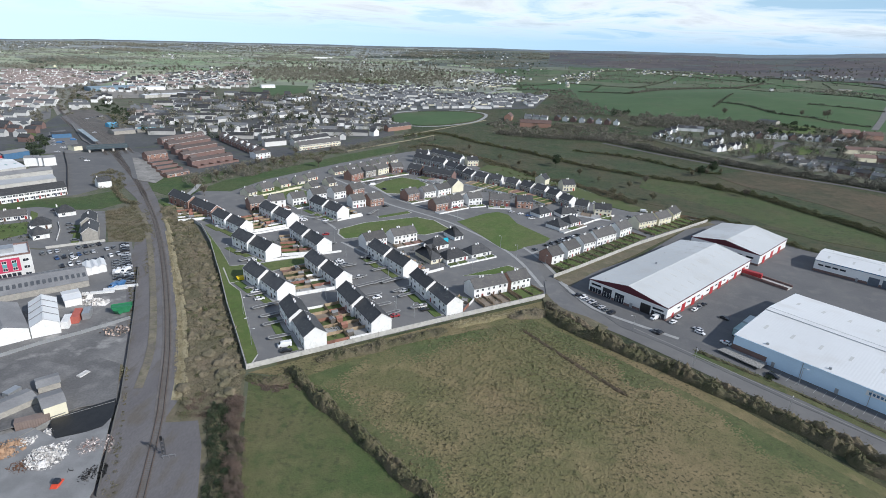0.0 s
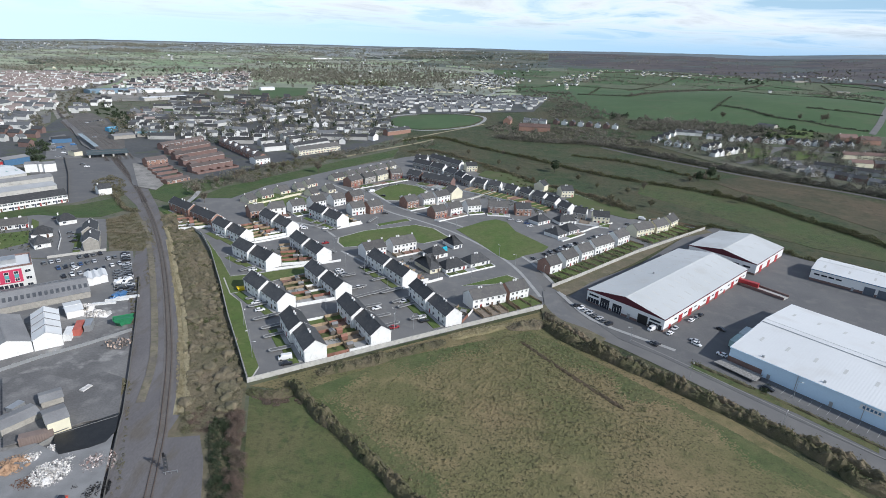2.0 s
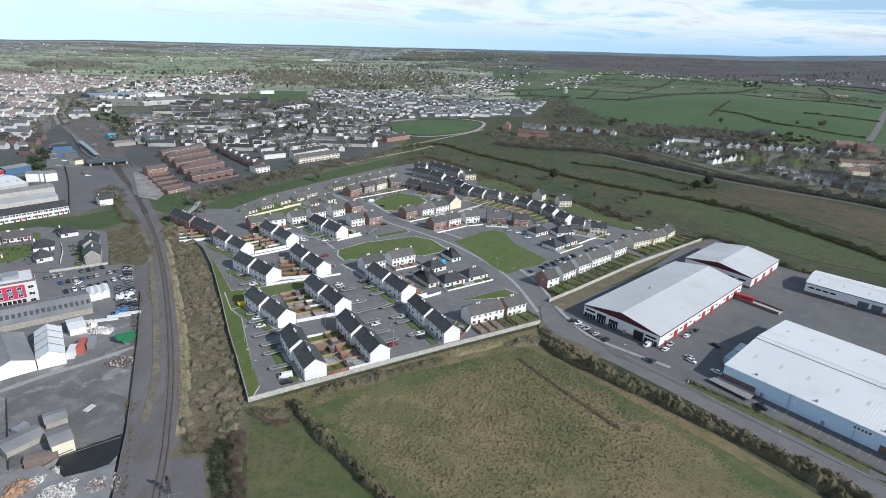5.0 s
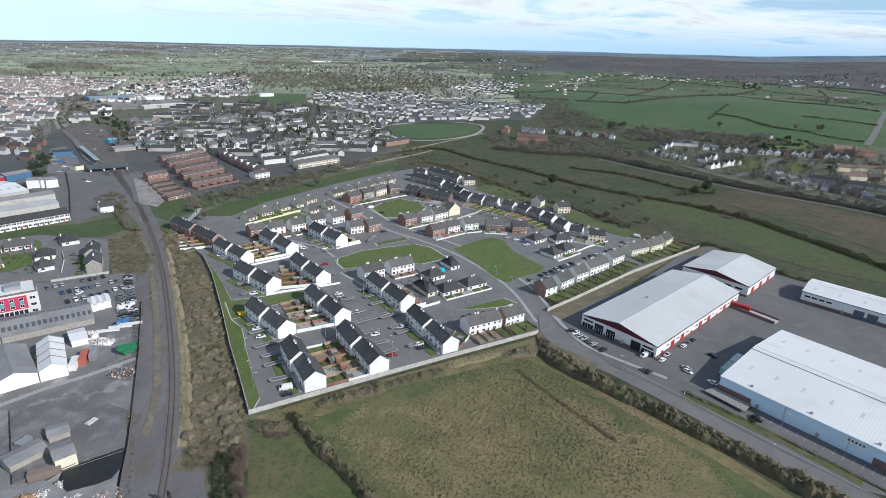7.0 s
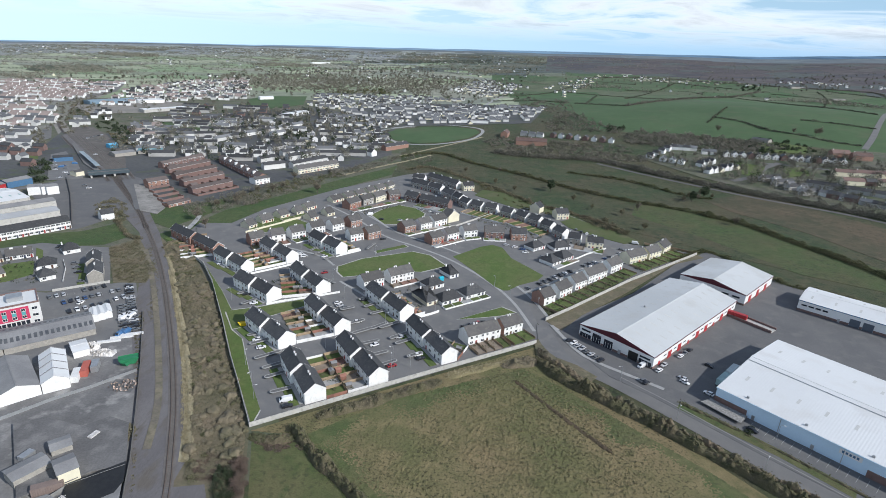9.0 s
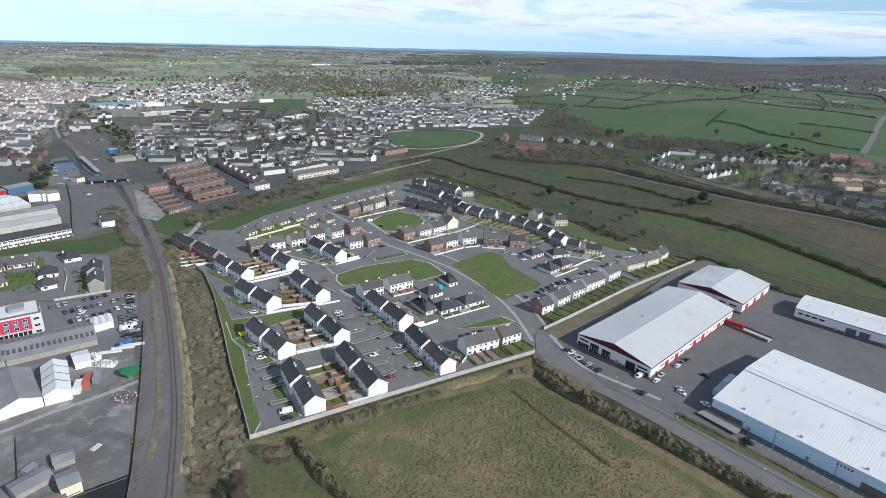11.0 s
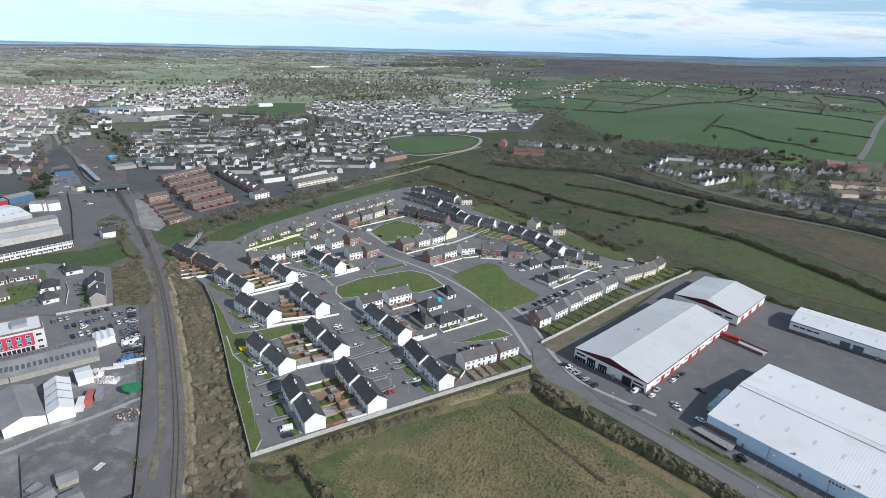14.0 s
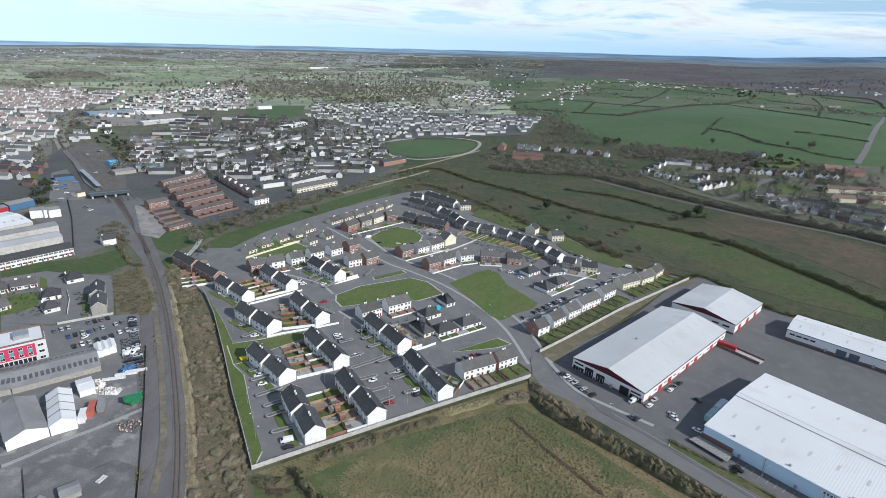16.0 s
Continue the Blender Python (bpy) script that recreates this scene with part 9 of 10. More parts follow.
# ---- street lamps ----
def street_lamp():
    e = tagged(new("street_lamp"), "tall grey steel street lamp", "street lamp", "street lamps")
    bm = bmesh.new()
    bmesh.ops.create_cone(bm, cap_ends=True, segments=8, radius1=0.11, radius2=0.06, depth=7.0, matrix=Matrix.Translation((0, 0, 3.5)))
    part("pole", bm, STEEL, e)
    part("arm", boxm(0, 1.2, -0.04, 0.04, 6.9, 7.0), STEEL, e)
    part("lamp_head", boxm(1.0, 1.7, -0.14, 0.14, 6.85, 7.02, taper=0.03), FRAME, e)
    return e


LAMP = street_lamp()
SITES = [(-71.4, 167.8), (-82.8, 190.7), (-110.9, 248.9), (-74.9, 176.1), (-43.3, 253.4), (-28.8, 231.3), (-35.2, 245.2), (-21.8, 200.4), (-13.9, 195.7), (-65.1, 282.2), (-54.0, 258.5), (28.3, 284.7), (36.2, 272.2), (49.7, 259.4), (4.0, 333.9), (-5.1, 247.3), (-52.9, 207.2), (-95.8, 328.6), (-46.2, 324.1), (-120.6, 332.9), (-21.7, 194.2), (76.0, 194.8), (91.3, 171.0), (124.2, 161.2), (109.7, 142.7), (-20.2, 387.7), (-66.3, 399.7), (11.3, 249.1)]
for i, (x, y) in enumerate(SITES):
    m = pose(x, y, 0.15, 0, 0, (i * 77) % 360)
    if i == 0:
        LAMP.matrix_world = m
    else:
        copy_thing(LAMP, m)

# ---- garden shrubs ----
def shrubs(name, polys, per_area, size, h, mat, label, seed):
    rng = np.random.default_rng(seed)
    c, s = [], []
    for poly in polys:
        xs, ys = [p[0] for p in poly], [p[1] for p in poly]
        n = int((max(xs) - min(xs)) * (max(ys) - min(ys)) * per_area)
        for x, y in scatter(poly, n, rng):
            r, hh = rng.uniform(0.4, 1.1), h * rng.uniform(0.5, 1.3)
            for _ in range(26):
                q = rng.normal(size=3)
                q /= np.linalg.norm(q)
                c.append((x + q[0] * r, y + q[1] * r, 0.2 + abs(q[2]) * hh))
                s.append(size * rng.uniform(0.6, 1.4))
    quads(name, c, s, mat, seed=seed, label=label, category="shrubs")


GARDENS = [[(-44.2, 170.7), (-29.4, 179.6), (-44.0, 202.7), (-58.3, 192.9)], [(-66.6, 210.0), (-51.4, 218.7), (-66.9, 241.7), (-81.1, 232.3)], [(-86.3, 254.8), (-69.9, 260.6), (-84.5, 285.1), (-99.6, 275.8)], [(-112.4, 288.6), (-97.7, 301.1), (-113.4, 322.2), (-127.9, 311.0)], [(11.6, 215.7), (38.9, 232.9), (41.7, 227.5), (13.3, 208.9)], [(52.8, 259.7), (113.4, 321.9), (114.8, 310.2), (55.0, 250.2)], [(120.5, 330.9), (159.8, 363.9), (170.2, 360.1), (125.0, 319.9)], [(-29.9, 270.0), (-16.3, 282.3), (-11.3, 252.6), (-18.4, 245.9)], [(19.4, 440.4), (77.0, 386.8), (62.8, 365.0), (18.7, 413.9)], [(-80.2, 417.0), (-41.6, 455.2), (-36.6, 443.1), (-73.3, 401.2)], [(-25.5, 445.1), (0.1, 432.5), (2.7, 411.2), (-23.5, 428.4)], [(-232.1, 246.2), (-210.2, 262.2), (-229.0, 290.3), (-262.8, 285.7)], [(-161.3, 299.4), (-145.3, 307.7), (-176.7, 356.8), (-177.8, 334.7)]]
shrubs("garden_shrubs", GARDENS, 0.03, 0.24, 1.3, EVERGREEN, "dark shrubs and bins in the back gardens", 51)
shrubs("garden_shrubs", GARDENS, 0.016, 0.24, 1.0, BRAMBLE, "bare shrubs in the back gardens", 52)

# ---- vehicles ----
def loft(stations):
    """A closed body through cross-sections (x, half width, bottom, top)."""
    bm = bmesh.new()
    prev = None
    rings = []
    for x, w, z0, z1 in stations:
        h = z1 - z0
        ring = [bm.verts.new((x, y, z)) for y, z in ((-w * 0.9, z0), (w * 0.9, z0), (w, z0 + h * 0.35), (w * 0.95, z0 + h * 0.85), (w * 0.8, z1), (-w * 0.8, z1), (-w * 0.95, z0 + h * 0.85), (-w, z0 + h * 0.35))]
        if prev:
            for k in range(8):
                bm.faces.new((prev[k], prev[(k + 1) % 8], ring[(k + 1) % 8], ring[k]))
        rings.append(ring)
        prev = ring
    bm.faces.new(rings[0][::-1])
    bm.faces.new(rings[-1])
    bmesh.ops.recalc_face_normals(bm, faces=bm.faces)
    return bm


def wheel_mesh(r=0.32):
    bm = bmesh.new()
    bmesh.ops.create_cone(bm, cap_ends=True, segments=12, radius1=r, radius2=r, depth=0.22, matrix=Matrix.Rotation(math.pi / 2, 4, "X"))
    return mesh_of("wheel", bm, TYRE)


WHEEL = wheel_mesh()
GLASS_CAR = mesh_of("window_glass", loft([(-1.75, 0.62, 0.85, 0.95), (-1.3, 0.74, 0.85, 1.36), (0.1, 0.75, 0.85, 1.4), (0.95, 0.68, 0.85, 0.97)]), PANE)
GLASS_VAN = mesh_of("window_glass", loft([(1.2, 0.8, 1.1, 1.85), (1.7, 0.78, 1.05, 1.7), (2.15, 0.7, 1.0, 1.1)]), PANE)


def car_model(label, col):
    paint = car_paint(label.split()[0] + " car paint", col)
    e = tagged(new("car"), label, "car", "parked cars")
    part("body", loft([(-2.1, 0.7, 0.35, 0.75), (-1.95, 0.83, 0.22, 0.92), (-1.2, 0.87, 0.2, 0.96), (0.9, 0.87, 0.2, 0.93), (1.8, 0.84, 0.22, 0.78), (2.1, 0.7, 0.32, 0.62)]), paint, e)
    part("window_glass", GLASS_CAR, None, e)
    part("roof", loft([(-1.35, 0.66, 1.33, 1.38), (-0.6, 0.7, 1.36, 1.46), (0.15, 0.66, 1.36, 1.42)]), paint, e)
    for x in (-1.3, 1.3):
        for y in (-0.78, 0.78):
            part("wheel", WHEEL, None, e, m=pose(x, y, 0.32))
    return e


def van_model(label, col):
    paint = car_paint(label.split()[0] + " van paint", col)
    e = tagged(new("van"), label, "van", "parked vans")
    part("body", loft([(-2.5, 0.9, 0.3, 1.9), (-2.4, 0.95, 0.25, 2.1), (1.2, 0.95, 0.25, 2.1), (1.75, 0.92, 0.25, 1.6), (2.4, 0.85, 0.3, 1.0), (2.5, 0.8, 0.35, 0.8)]), paint, e)
    part("window_glass", GLASS_VAN, None, e, m=pose(0.05, 0, 0.06))
    for x in (-1.5, 1.6):
        for y in (-0.84, 0.84):
            part("wheel", WHEEL, None, e, m=pose(x, y, 0.32))
    return e


PAINTS = {"w": ("white parked hatchback car", (0.75, 0.75, 0.75)), "s": ("silver parked saloon car", (0.42, 0.43, 0.45)), "k": ("black parked saloon car", (0.015, 0.015, 0.018)), "r": ("red parked hatchback car", (0.30, 0.02, 0.025)), "b": ("blue parked saloon car", (0.03, 0.07, 0.18)), "g": ("grey parked estate car", (0.12, 0.125, 0.13)), "v": ("white parked panel van", (0.78, 0.78, 0.78)), "y": ("blue parked panel van", (0.05, 0.14, 0.30))}
CAR_MODELS = {}


def car(kind, site, turn, z=0.2):
    m = pose(site[0], site[1], terrain(*site) + z, 0, 0, turn)
    if kind not in CAR_MODELS:
        CAR_MODELS[kind] = (van_model if kind in "vy" else car_model)(*PAINTS[kind])
        CAR_MODELS[kind].matrix_world = m
        return CAR_MODELS[kind]
    return copy_thing(CAR_MODELS[kind], m)


def parked(turn, *items):
    for i, (k, site) in enumerate(items):
        car(k, site, turn + (i * 37 % 9 - 4) + (180 if i % 3 == 0 else 0))


def car_line(A, B, n, turn, seed, full=0.8, z=0.2):
    """Parked cars side by side along a line, with gaps."""
    rng = random.Random(seed)
    a, b = Vector(A), Vector(B)
    for k in range(n):
        if rng.random() < full:
            p = a.lerp(b, k / max(1, n - 1))
            car(rng.choice("wwsskkggbskgk" if k % 3 == 0 else "wsskgkgs"), (p.x, p.y), turn + rng.uniform(-3, 3) + rng.choice((0, 180)), z)


parked(28, ("v", (-59.3, 168.1)), ("k", (-57.7, 164.6)), ("w", (-80.8, 204.5)), ("w", (-84.8, 211.0)), ("k", (-91.7, 223.7)), ("r", (-21.8, 195.8)), ("w", (-31.5, 212.0)), ("w", (-56.1, 252.0)), ("s", (-54.6, 249.1)), ("g", (-52.4, 246.9)), ("k", (-43.3, 257.2)), ("w", (-42.7, 233.1)), ("s", (-20.7, 220.3)), ("w", (-11.1, 205.7)), ("k", (-9.8, 202.8)), ("w", (-135.3, 295.3)), ("r", (-111.8, 266.5)), ("k", (-105.8, 256.4)), ("w", (-98.7, 246.6)), ("s", (-91.2, 337.2)), ("w", (-92.4, 316.8)), ("w", (-90.3, 314.3)), ("s", (-94.7, 320.1)), ("w", (-77.6, 316.1)), ("r", (-71.9, 290.6)), ("g", (-43.1, 257.8)), ("k", (-45.2, 354.5)), ("v", (-62.5, 410.0)), ("s", (-37.3, 399.1)), ("k", (-27.2, 400.8)))
parked(-58, ("k", (9.9, 233.7)), ("g", (13.4, 235.7)), ("r", (17.0, 238.2)), ("k", (19.9, 239.6)))
parked(10, ("w", (53.3, 343.7)), ("g", (64.0, 336.4)), ("b", (52.0, 349.6)), ("r", (3.0, 359.5)), ("s", (41.5, 356.5)), ("w", (47.2, 353.1)))
car_line((48.0, 284.2), (77.8, 313.8), 9, 115, 5, 0.8)
car_line((80.1, 316.7), (120.0, 351.0), 10, 115, 6, 0.7)
car_line((-24.7, 432.7), (0.3, 417.8), 9, 70, 7, 0.6)
car_line((99.7, 400.3), (109.1, 386.9), 4, 60, 8, 0.6)
parked(-20, ("w", (127.7, 358.3)), ("v", (138.0, 374.9)), ("g", (123.2, 359.7)), ("k", (-52.0, 399.4)))
# by the warehouses
car_line((60.4, 226.4), (71.2, 209.5), 8, 38, 9, 1.0)
parked(40, ("v", (89.1, 206.7)), ("k", (86.8, 193.8)), ("g", (85.8, 195.2)), ("s", (99.6, 208.5)), ("w", (95.9, 203.9)), ("w", (110.4, 217.2)), ("g", (113.3, 219.8)), ("k", (117.2, 223.5)))
parked(-48, ("s", (104.1, 198.4)), ("w", (103.8, 195.6)), ("k", (120.6, 210.0)), ("w", (110.9, 188.2)), ("k", (117.5, 165.5)))
# car park in the west
car_line((-200.1, 240.6), (-182.0, 256.7), 9, 131, 10, 0.7)
car_line((-189.6, 235.8), (-172.3, 253.2), 9, 131, 11, 0.65)
car_line((-181.1, 227.1), (-167.0, 241.3), 7, 131, 12, 0.65)
car_line((-170.1, 258.9), (-141.8, 213.7), 17, 33, 13, 0.9)
car_line((-160.3, 235.6), (-147.0, 214.0), 8, 33, 14, 0.9)
car_line((-170.2, 240.7), (-165.2, 245.4), 3, 131, 15, 0.9)
parked(80, ("y", (-145.8, 208.8)), ("y", (-144.0, 211.3)), ("v", (-152.5, 223.1)), ("v", (-149.9, 225.0)), ("w", (-181.6, 236.7)))
car_line((-215.5, 283.9), (-196.6, 260.4), 5, 20, 16, 0.8)
car_line((-240.9, 307.9), (-230.5, 305.7), 4, 80, 17, 0.8)
parked(30, ("y", (-373.7, 506.2)), ("y", (-371.2, 523.4)), ("w", (-357.2, 487.8)), ("s", (-371.9, 495.4)), ("w", (-305.5, 440.6)), ("g", (-314.0, 447.8)), ("s", (-379.2, 568.8)), ("w", (-330.2, 423.8)), ("k", (-379.7, 462.3)))
car_line((-402.3, 535.9), (-349.7, 468.8), 7, 20, 18, 0.8)
car_line((-346.3, 404.8), (-338.4, 412.5), 5, 80, 19, 0.8)
car_line((-443.6, 630.4), (-440.4, 680.5), 9, 60, 20, 0.5)
car_line((-402.0, 546.5), (-348.3, 479.2), 7, 20, 21, 0.8)


def lorry(site, turn, label, col, length=11.0):
    e = tagged(new("lorry"), label, "lorry")
    e.matrix_world = pose(site[0], site[1], 0.2, 0, 0, turn)
    body = plain(label.split()[0] + " trailer paint", col, 0.5)
    part("trailer", boxm(-length / 2, length / 2 - 2.4, -1.25, 1.25, 1.0, 3.8), body, e)
    part("cab", loft([(length / 2 - 2.1, 1.2, 0.5, 3.0), (length / 2 - 0.4, 1.2, 0.5, 2.9), (length / 2, 1.1, 0.5, 1.9)]), FRAME, e)
    part("windscreen", boxm(length / 2 - 0.35, length / 2 - 0.02, -1.0, 1.0, 1.8, 2.6), PANE, e)
    for x in (-length / 2 + 1, -length / 2 + 2.2, length / 2 - 1.2):
        for y in (-1.1, 1.1):
            part("wheel", WHEEL, None, e, m=Matrix.Translation((x, y, 0.45)) @ Matrix.Scale(1.4, 4))
    return e


lorry((121.1, 197.5), 44, "pale green curtain-sided lorry beside the shed", (0.35, 0.48, 0.47))
lorry((128.4, 204.7), 44, "pale grey curtain-sided lorry beside the shed", (0.5, 0.56, 0.56))

# ---- loading ramp, skip and the west yards ----
def ramp():
    e = tagged(new("loading_dock"), "concrete loading ramp with a red container", "loading dock")
    a, b = Vector((155.0, 266.6)), Vector((170.2, 247.4))
    t = (b - a).normalized()
    e.matrix_world = pose((a.x + b.x) / 2, (a.y + b.y) / 2, 0.15, 0, 0, math.degrees(math.atan2(t.y, t.x)))
    L = (b - a).length
    part("ramp", boxm(-L / 2, L / 2, -2.6, 2.6, -0.2, 0.5), CONCRETE, e)
    for s in (-1, 1):
        part("side_wall", boxm(-L / 2, L / 2, s * 2.9 - 0.25, s * 2.9 + 0.25, -0.3, 1.5), DARKBRICK, e)
    return e, L


dock, dock_len = ramp()


def container(site, turn, label, mat, length=12.0, width=2.5, h=2.7, z=0.2):
    e = tagged(new("shipping_container"), label, "container")
    e.matrix_world = pose(site[0], site[1], terrain(*site) + z, 0, 0, turn)
    n = int(length / 0.3)
    for s in (-1, 1):
        bm = bmesh.new()
        prev = None
        for k in range(n + 1):
            x, y = -length / 2 + length * k / n, s * (width / 2 - (0.06 if k % 2 else 0))
            cur = (bm.verts.new((x, y, 0.1)), bm.verts.new((x, y, h - 0.1)))
            if prev:
                bm.faces.new((prev[0], cur[0], cur[1], prev[1]))
            prev = cur
        part("side_panel", bm, mat, e)
    part("roof", boxm(-length / 2, length / 2, -width / 2, width / 2, h - 0.12, h), mat, e)
    part("floor", boxm(-length / 2, length / 2, -width / 2, width / 2, 0, 0.12), mat, e)
    for s in (-1, 1):
        part("end_panel", boxm(s * length / 2 - 0.06, s * length / 2 + 0.06, -width / 2, width / 2, 0.0, h + 0.003), mat, e)
    return e


container((156.5, 262.4), -42, "red shipping container on the loading ramp", RED, 13, z=0.7)
container((-143.1, 179.8), 112, "rusty red shipping container in the yard", plain("rusty red container paint", (0.45, 0.12, 0.09), 0.7), 8)
container((-140.7, 182.3), 112, "dark steel container in the yard", STEEL, 6)
container((-143.9, 175.2), 112, "white portable cabin in the yard", FRAME, 7)
container((109.9, 261.6), 42, "pale grey tank store beside the warehouse", STEEL, 6)


def skip(site, label, mat, s=1.0, turn=30):
    """An open skip with sloped ends."""
    e = tagged(new("skip"), label, "skip")
    e.matrix_world = pose(site[0], site[1], 0.3, 0, 0, turn)
    bm = bmesh.new()
    lo = [bm.verts.new((x * s, y * s, 0)) for x, y in ((-1.1, -0.8), (1.1, -0.8), (1.1, 0.8), (-1.1, 0.8))]
    hi = [bm.verts.new((x * s, y * s, 1.4 * s)) for x, y in ((-1.9, -0.9), (1.9, -0.9), (1.9, 0.9), (-1.9, 0.9))]
    bm.faces.new(lo[::-1])
    for k in range(4):
        bm.faces.new((lo[k], lo[(k + 1) % 4], hi[(k + 1) % 4], hi[k]))
    part("body", bm, mat, e)
    part("lid", boxm(-1.7 * s, 1.7 * s, -0.8 * s, 0.8 * s, 1.1 * s, 1.2 * s), mat, e)
    return e


skip((-95.9, 223.8), "bright yellow skip beside the green", YELLOW, 1.1)
skip((-130.0, 187.6), "green waste skip in the yard", GREENPAINT, 2.0)
skip((-130.2, 186.3), "green machinery hopper in the yard", GREENPAINT, 1.3, 80)
DARKWALL = material("dark weathered block wall", (0.15, 0.145, 0.14), (0.11, 0.108, 0.10), 0.4, 4.0, 0.95, 0.3, spread=0.25)
panel_wall([(-148.0, 231.8), (-125.0, 186.8), (-109.1, 153.8), (-99.1, 132.6), (-95.7, 124.2), (-83.1, 95.1)], "low dark wall between the yard and the track bed", name="yard_wall", step=5, h=1.1, mat=DARKWALL)
panel_wall([(-117.2, 108.4), (-111.4, 120.4), (-99.1, 130.1)], "grey block wall across the yard", name="yard_wall", step=5, h=1.4, mat=material("grey blockwork", (0.26, 0.255, 0.245), (0.2, 0.2, 0.19), 0.4, 4.0, 0.95, 0.3, spread=0.2))
slab("concrete_floor", [(-120.8, 112.6), (-114.6, 116.8), (-105.9, 113.4), (-96.2, 123.2), (-84.6, 96.6), (-80.0, 70.0), (-160, 70), (-150, 105)], material("pale wet concrete", (0.25, 0.25, 0.25), (0.19, 0.19, 0.19), 0.2, 3.0, 0.8, 0.2, spread=0.2), 0.05, "pale concrete floor of the scrap yard", category="ground")
slab("yard_floor", [(-122.1, 114.7), (-146.7, 145.9), (-138.6, 150.2), (-122.9, 146.6), (-117.0, 152.4), (-108.9, 149.7), (-99.1, 130.6), (-107.8, 126.3), (-112.2, 121.5)], material("dark yard ground", (0.105, 0.103, 0.104), (0.15, 0.147, 0.146), 0.05, 1.5, 0.93, 0.4, c=(0.20, 0.195, 0.19), spread=0.35), 0.10, "dark ground of the scrap yard", category="yard")
panel_wall([(-154.9, 146.8), (-151.6, 150.5), (-144.0, 160.2), (-134.6, 169.3), (-123.7, 182.2)], "old grey fence along the workshop", name="yard_fence", step=4, h=1.3, mat=STEEL, post=STEEL, category="fence")
panel_wall([(-203.4, 247.6), (-182.1, 262.1)], "pale wall of the car park", name="car_park_wall", step=5, h=1.4)
panel_wall([(-205.8, 259.2), (-215.6, 276.1), (-224.0, 286.8), (-203.4, 247.6)][:3], "white wall along the close", name="garden_wall", step=5, h=1.2, mat=RENDER)
panel_wall([(-344.3, 469.9), (-304.8, 415.8), (-256.6, 344.2)], "dark fence of the station yard", name="yard_fence", step=5, h=1.8, mat=SLEEPER, category="fence")

# cabins and stores of the scrap yard
shed((-113.4, 120.5), (-109.5, 124.4), 8, 4.6, 1.0, False, CREAM, OLDSHEET, "cream site office with a grey roof", name="site_office")
shed((-123.2, 131.5), (-118.9, 135.3), 6, 3.2, 0.7, False, STONE, OLDSHEET, "small grey-roofed yard store", name="store")
shed((-125.6, 118.7), (-120.2, 127.3), 7, 3.2, 0.8, False, STONE, OLDSHEET, "long grey-roofed lean-to store", name="store")
container((-115.9, 119.1), 30, "brown steel container beside the wall", plain("brown container", (0.22, 0.17, 0.15), 0.7), 8)
container((-130.6, 130.8), 75, "grey steel bin in the yard", STEEL, 4)
container((-116.7, 142.5), 75, "pale rubbish cage in the yard", PAPER, 3.5, 1.8, 1.6)
slab("plastic_sheet", [(-111.8, 120.6), (-99.6, 131.6), (-95.8, 123.5), (-96.0, 118.8), (-99.0, 116.2), (-105.4, 112.9), (-109.3, 116.5)], BLACKSHEET, 0.12, "black plastic sheeting over a clamp", kind="", category="sheeting")


MIXED = material("mixed pale rubbish", (0.55, 0.5, 0.48), (0.18, 0.12, 0.11), 0.9, 6.0, 0.9, 0.2, per="island", spread=0.75)


def heap(site, rx, ry, h, mat, label, seed, bits=None, n=0, size=0.7, name="heap"):
    """A lumpy mound, with loose pieces on it."""
    bm = bmesh.new()
    bmesh.ops.create_grid(bm, x_segments=26, y_segments=26, size=1.0)
    for v in bm.verts:
        r = math.hypot(v.co.x, v.co.y)
        k = max(0.0, 1 - r * r) ** 0.7
        v.co = Vector((v.co.x * rx, v.co.y * ry, h * k * (0.8 + 0.7 * noise.noise((v.co.x * 3, v.co.y * 3, seed)))))
    for f in bm.faces:
        f.smooth = True
    e = tagged(new(name), label, "heap")
    e.matrix_world = pose(site[0], site[1], 0.14)
    part("mound", bm, mat, e)
    if n:
        rng = np.random.default_rng(seed)
        c = []
        for _ in range(n):
            a, r = rng.uniform(0, 6.28), rng.uniform() ** 0.6
            c.append((rx * r * math.cos(a), ry * r * math.sin(a), h * max(0, 1 - r * r) ** 0.7 + rng.uniform(0.05, 0.4)))
        q = quads("rubble", c, size * rng.uniform(0.5, 1.6, n), bits or mat, seed=seed)
        q.parent = e
    return e


heap((-103.0, 106.0), 6.2, 6.0, 2.0, PAPER, "heap of pale baled plastic and paper", 3, PAPER, 1300, 0.36)
heap((-111.8, 111.3), 3.2, 3.4, 1.3, PAPER, "heap of white sacks", 4, PAPER, 420, 0.36)
heap((-108.9, 115.9), 2.2, 2, 1.0, PAPER, "little heap of white plastic sacks", 5, PAPER, 160, 0.34)
heap((-114.4, 107.9), 5.0, 5.4, 2.2, CHIPS, "heap of orange-brown wood chips", 6, CHIPS, 500, 0.25)
heap((-106.7, 102.4), 5.0, 4.4, 1.2, SCRUB, "heap of rusty brown scrap", 7, plain("rusty scrap", (0.14, 0.07, 0.04), 0.9), 480, 0.32)
heap((-94.6, 111.0), 5.4, 6.0, 1.0, DARKWALL, "heap of mixed broken rubbish", 8, MIXED, 1500, 0.36)
heap((-101.8, 111.9), 3, 2, 0.9, PAPER, "low heap of pale rubbish", 9, PAPER, 60, 0.7)
heap((-88.8, 101.1), 3.4, 5.5, 1.0, BLACKSHEET, "heap of black sacks and tyres", 10, BLACKSHEET, 500, 0.45)
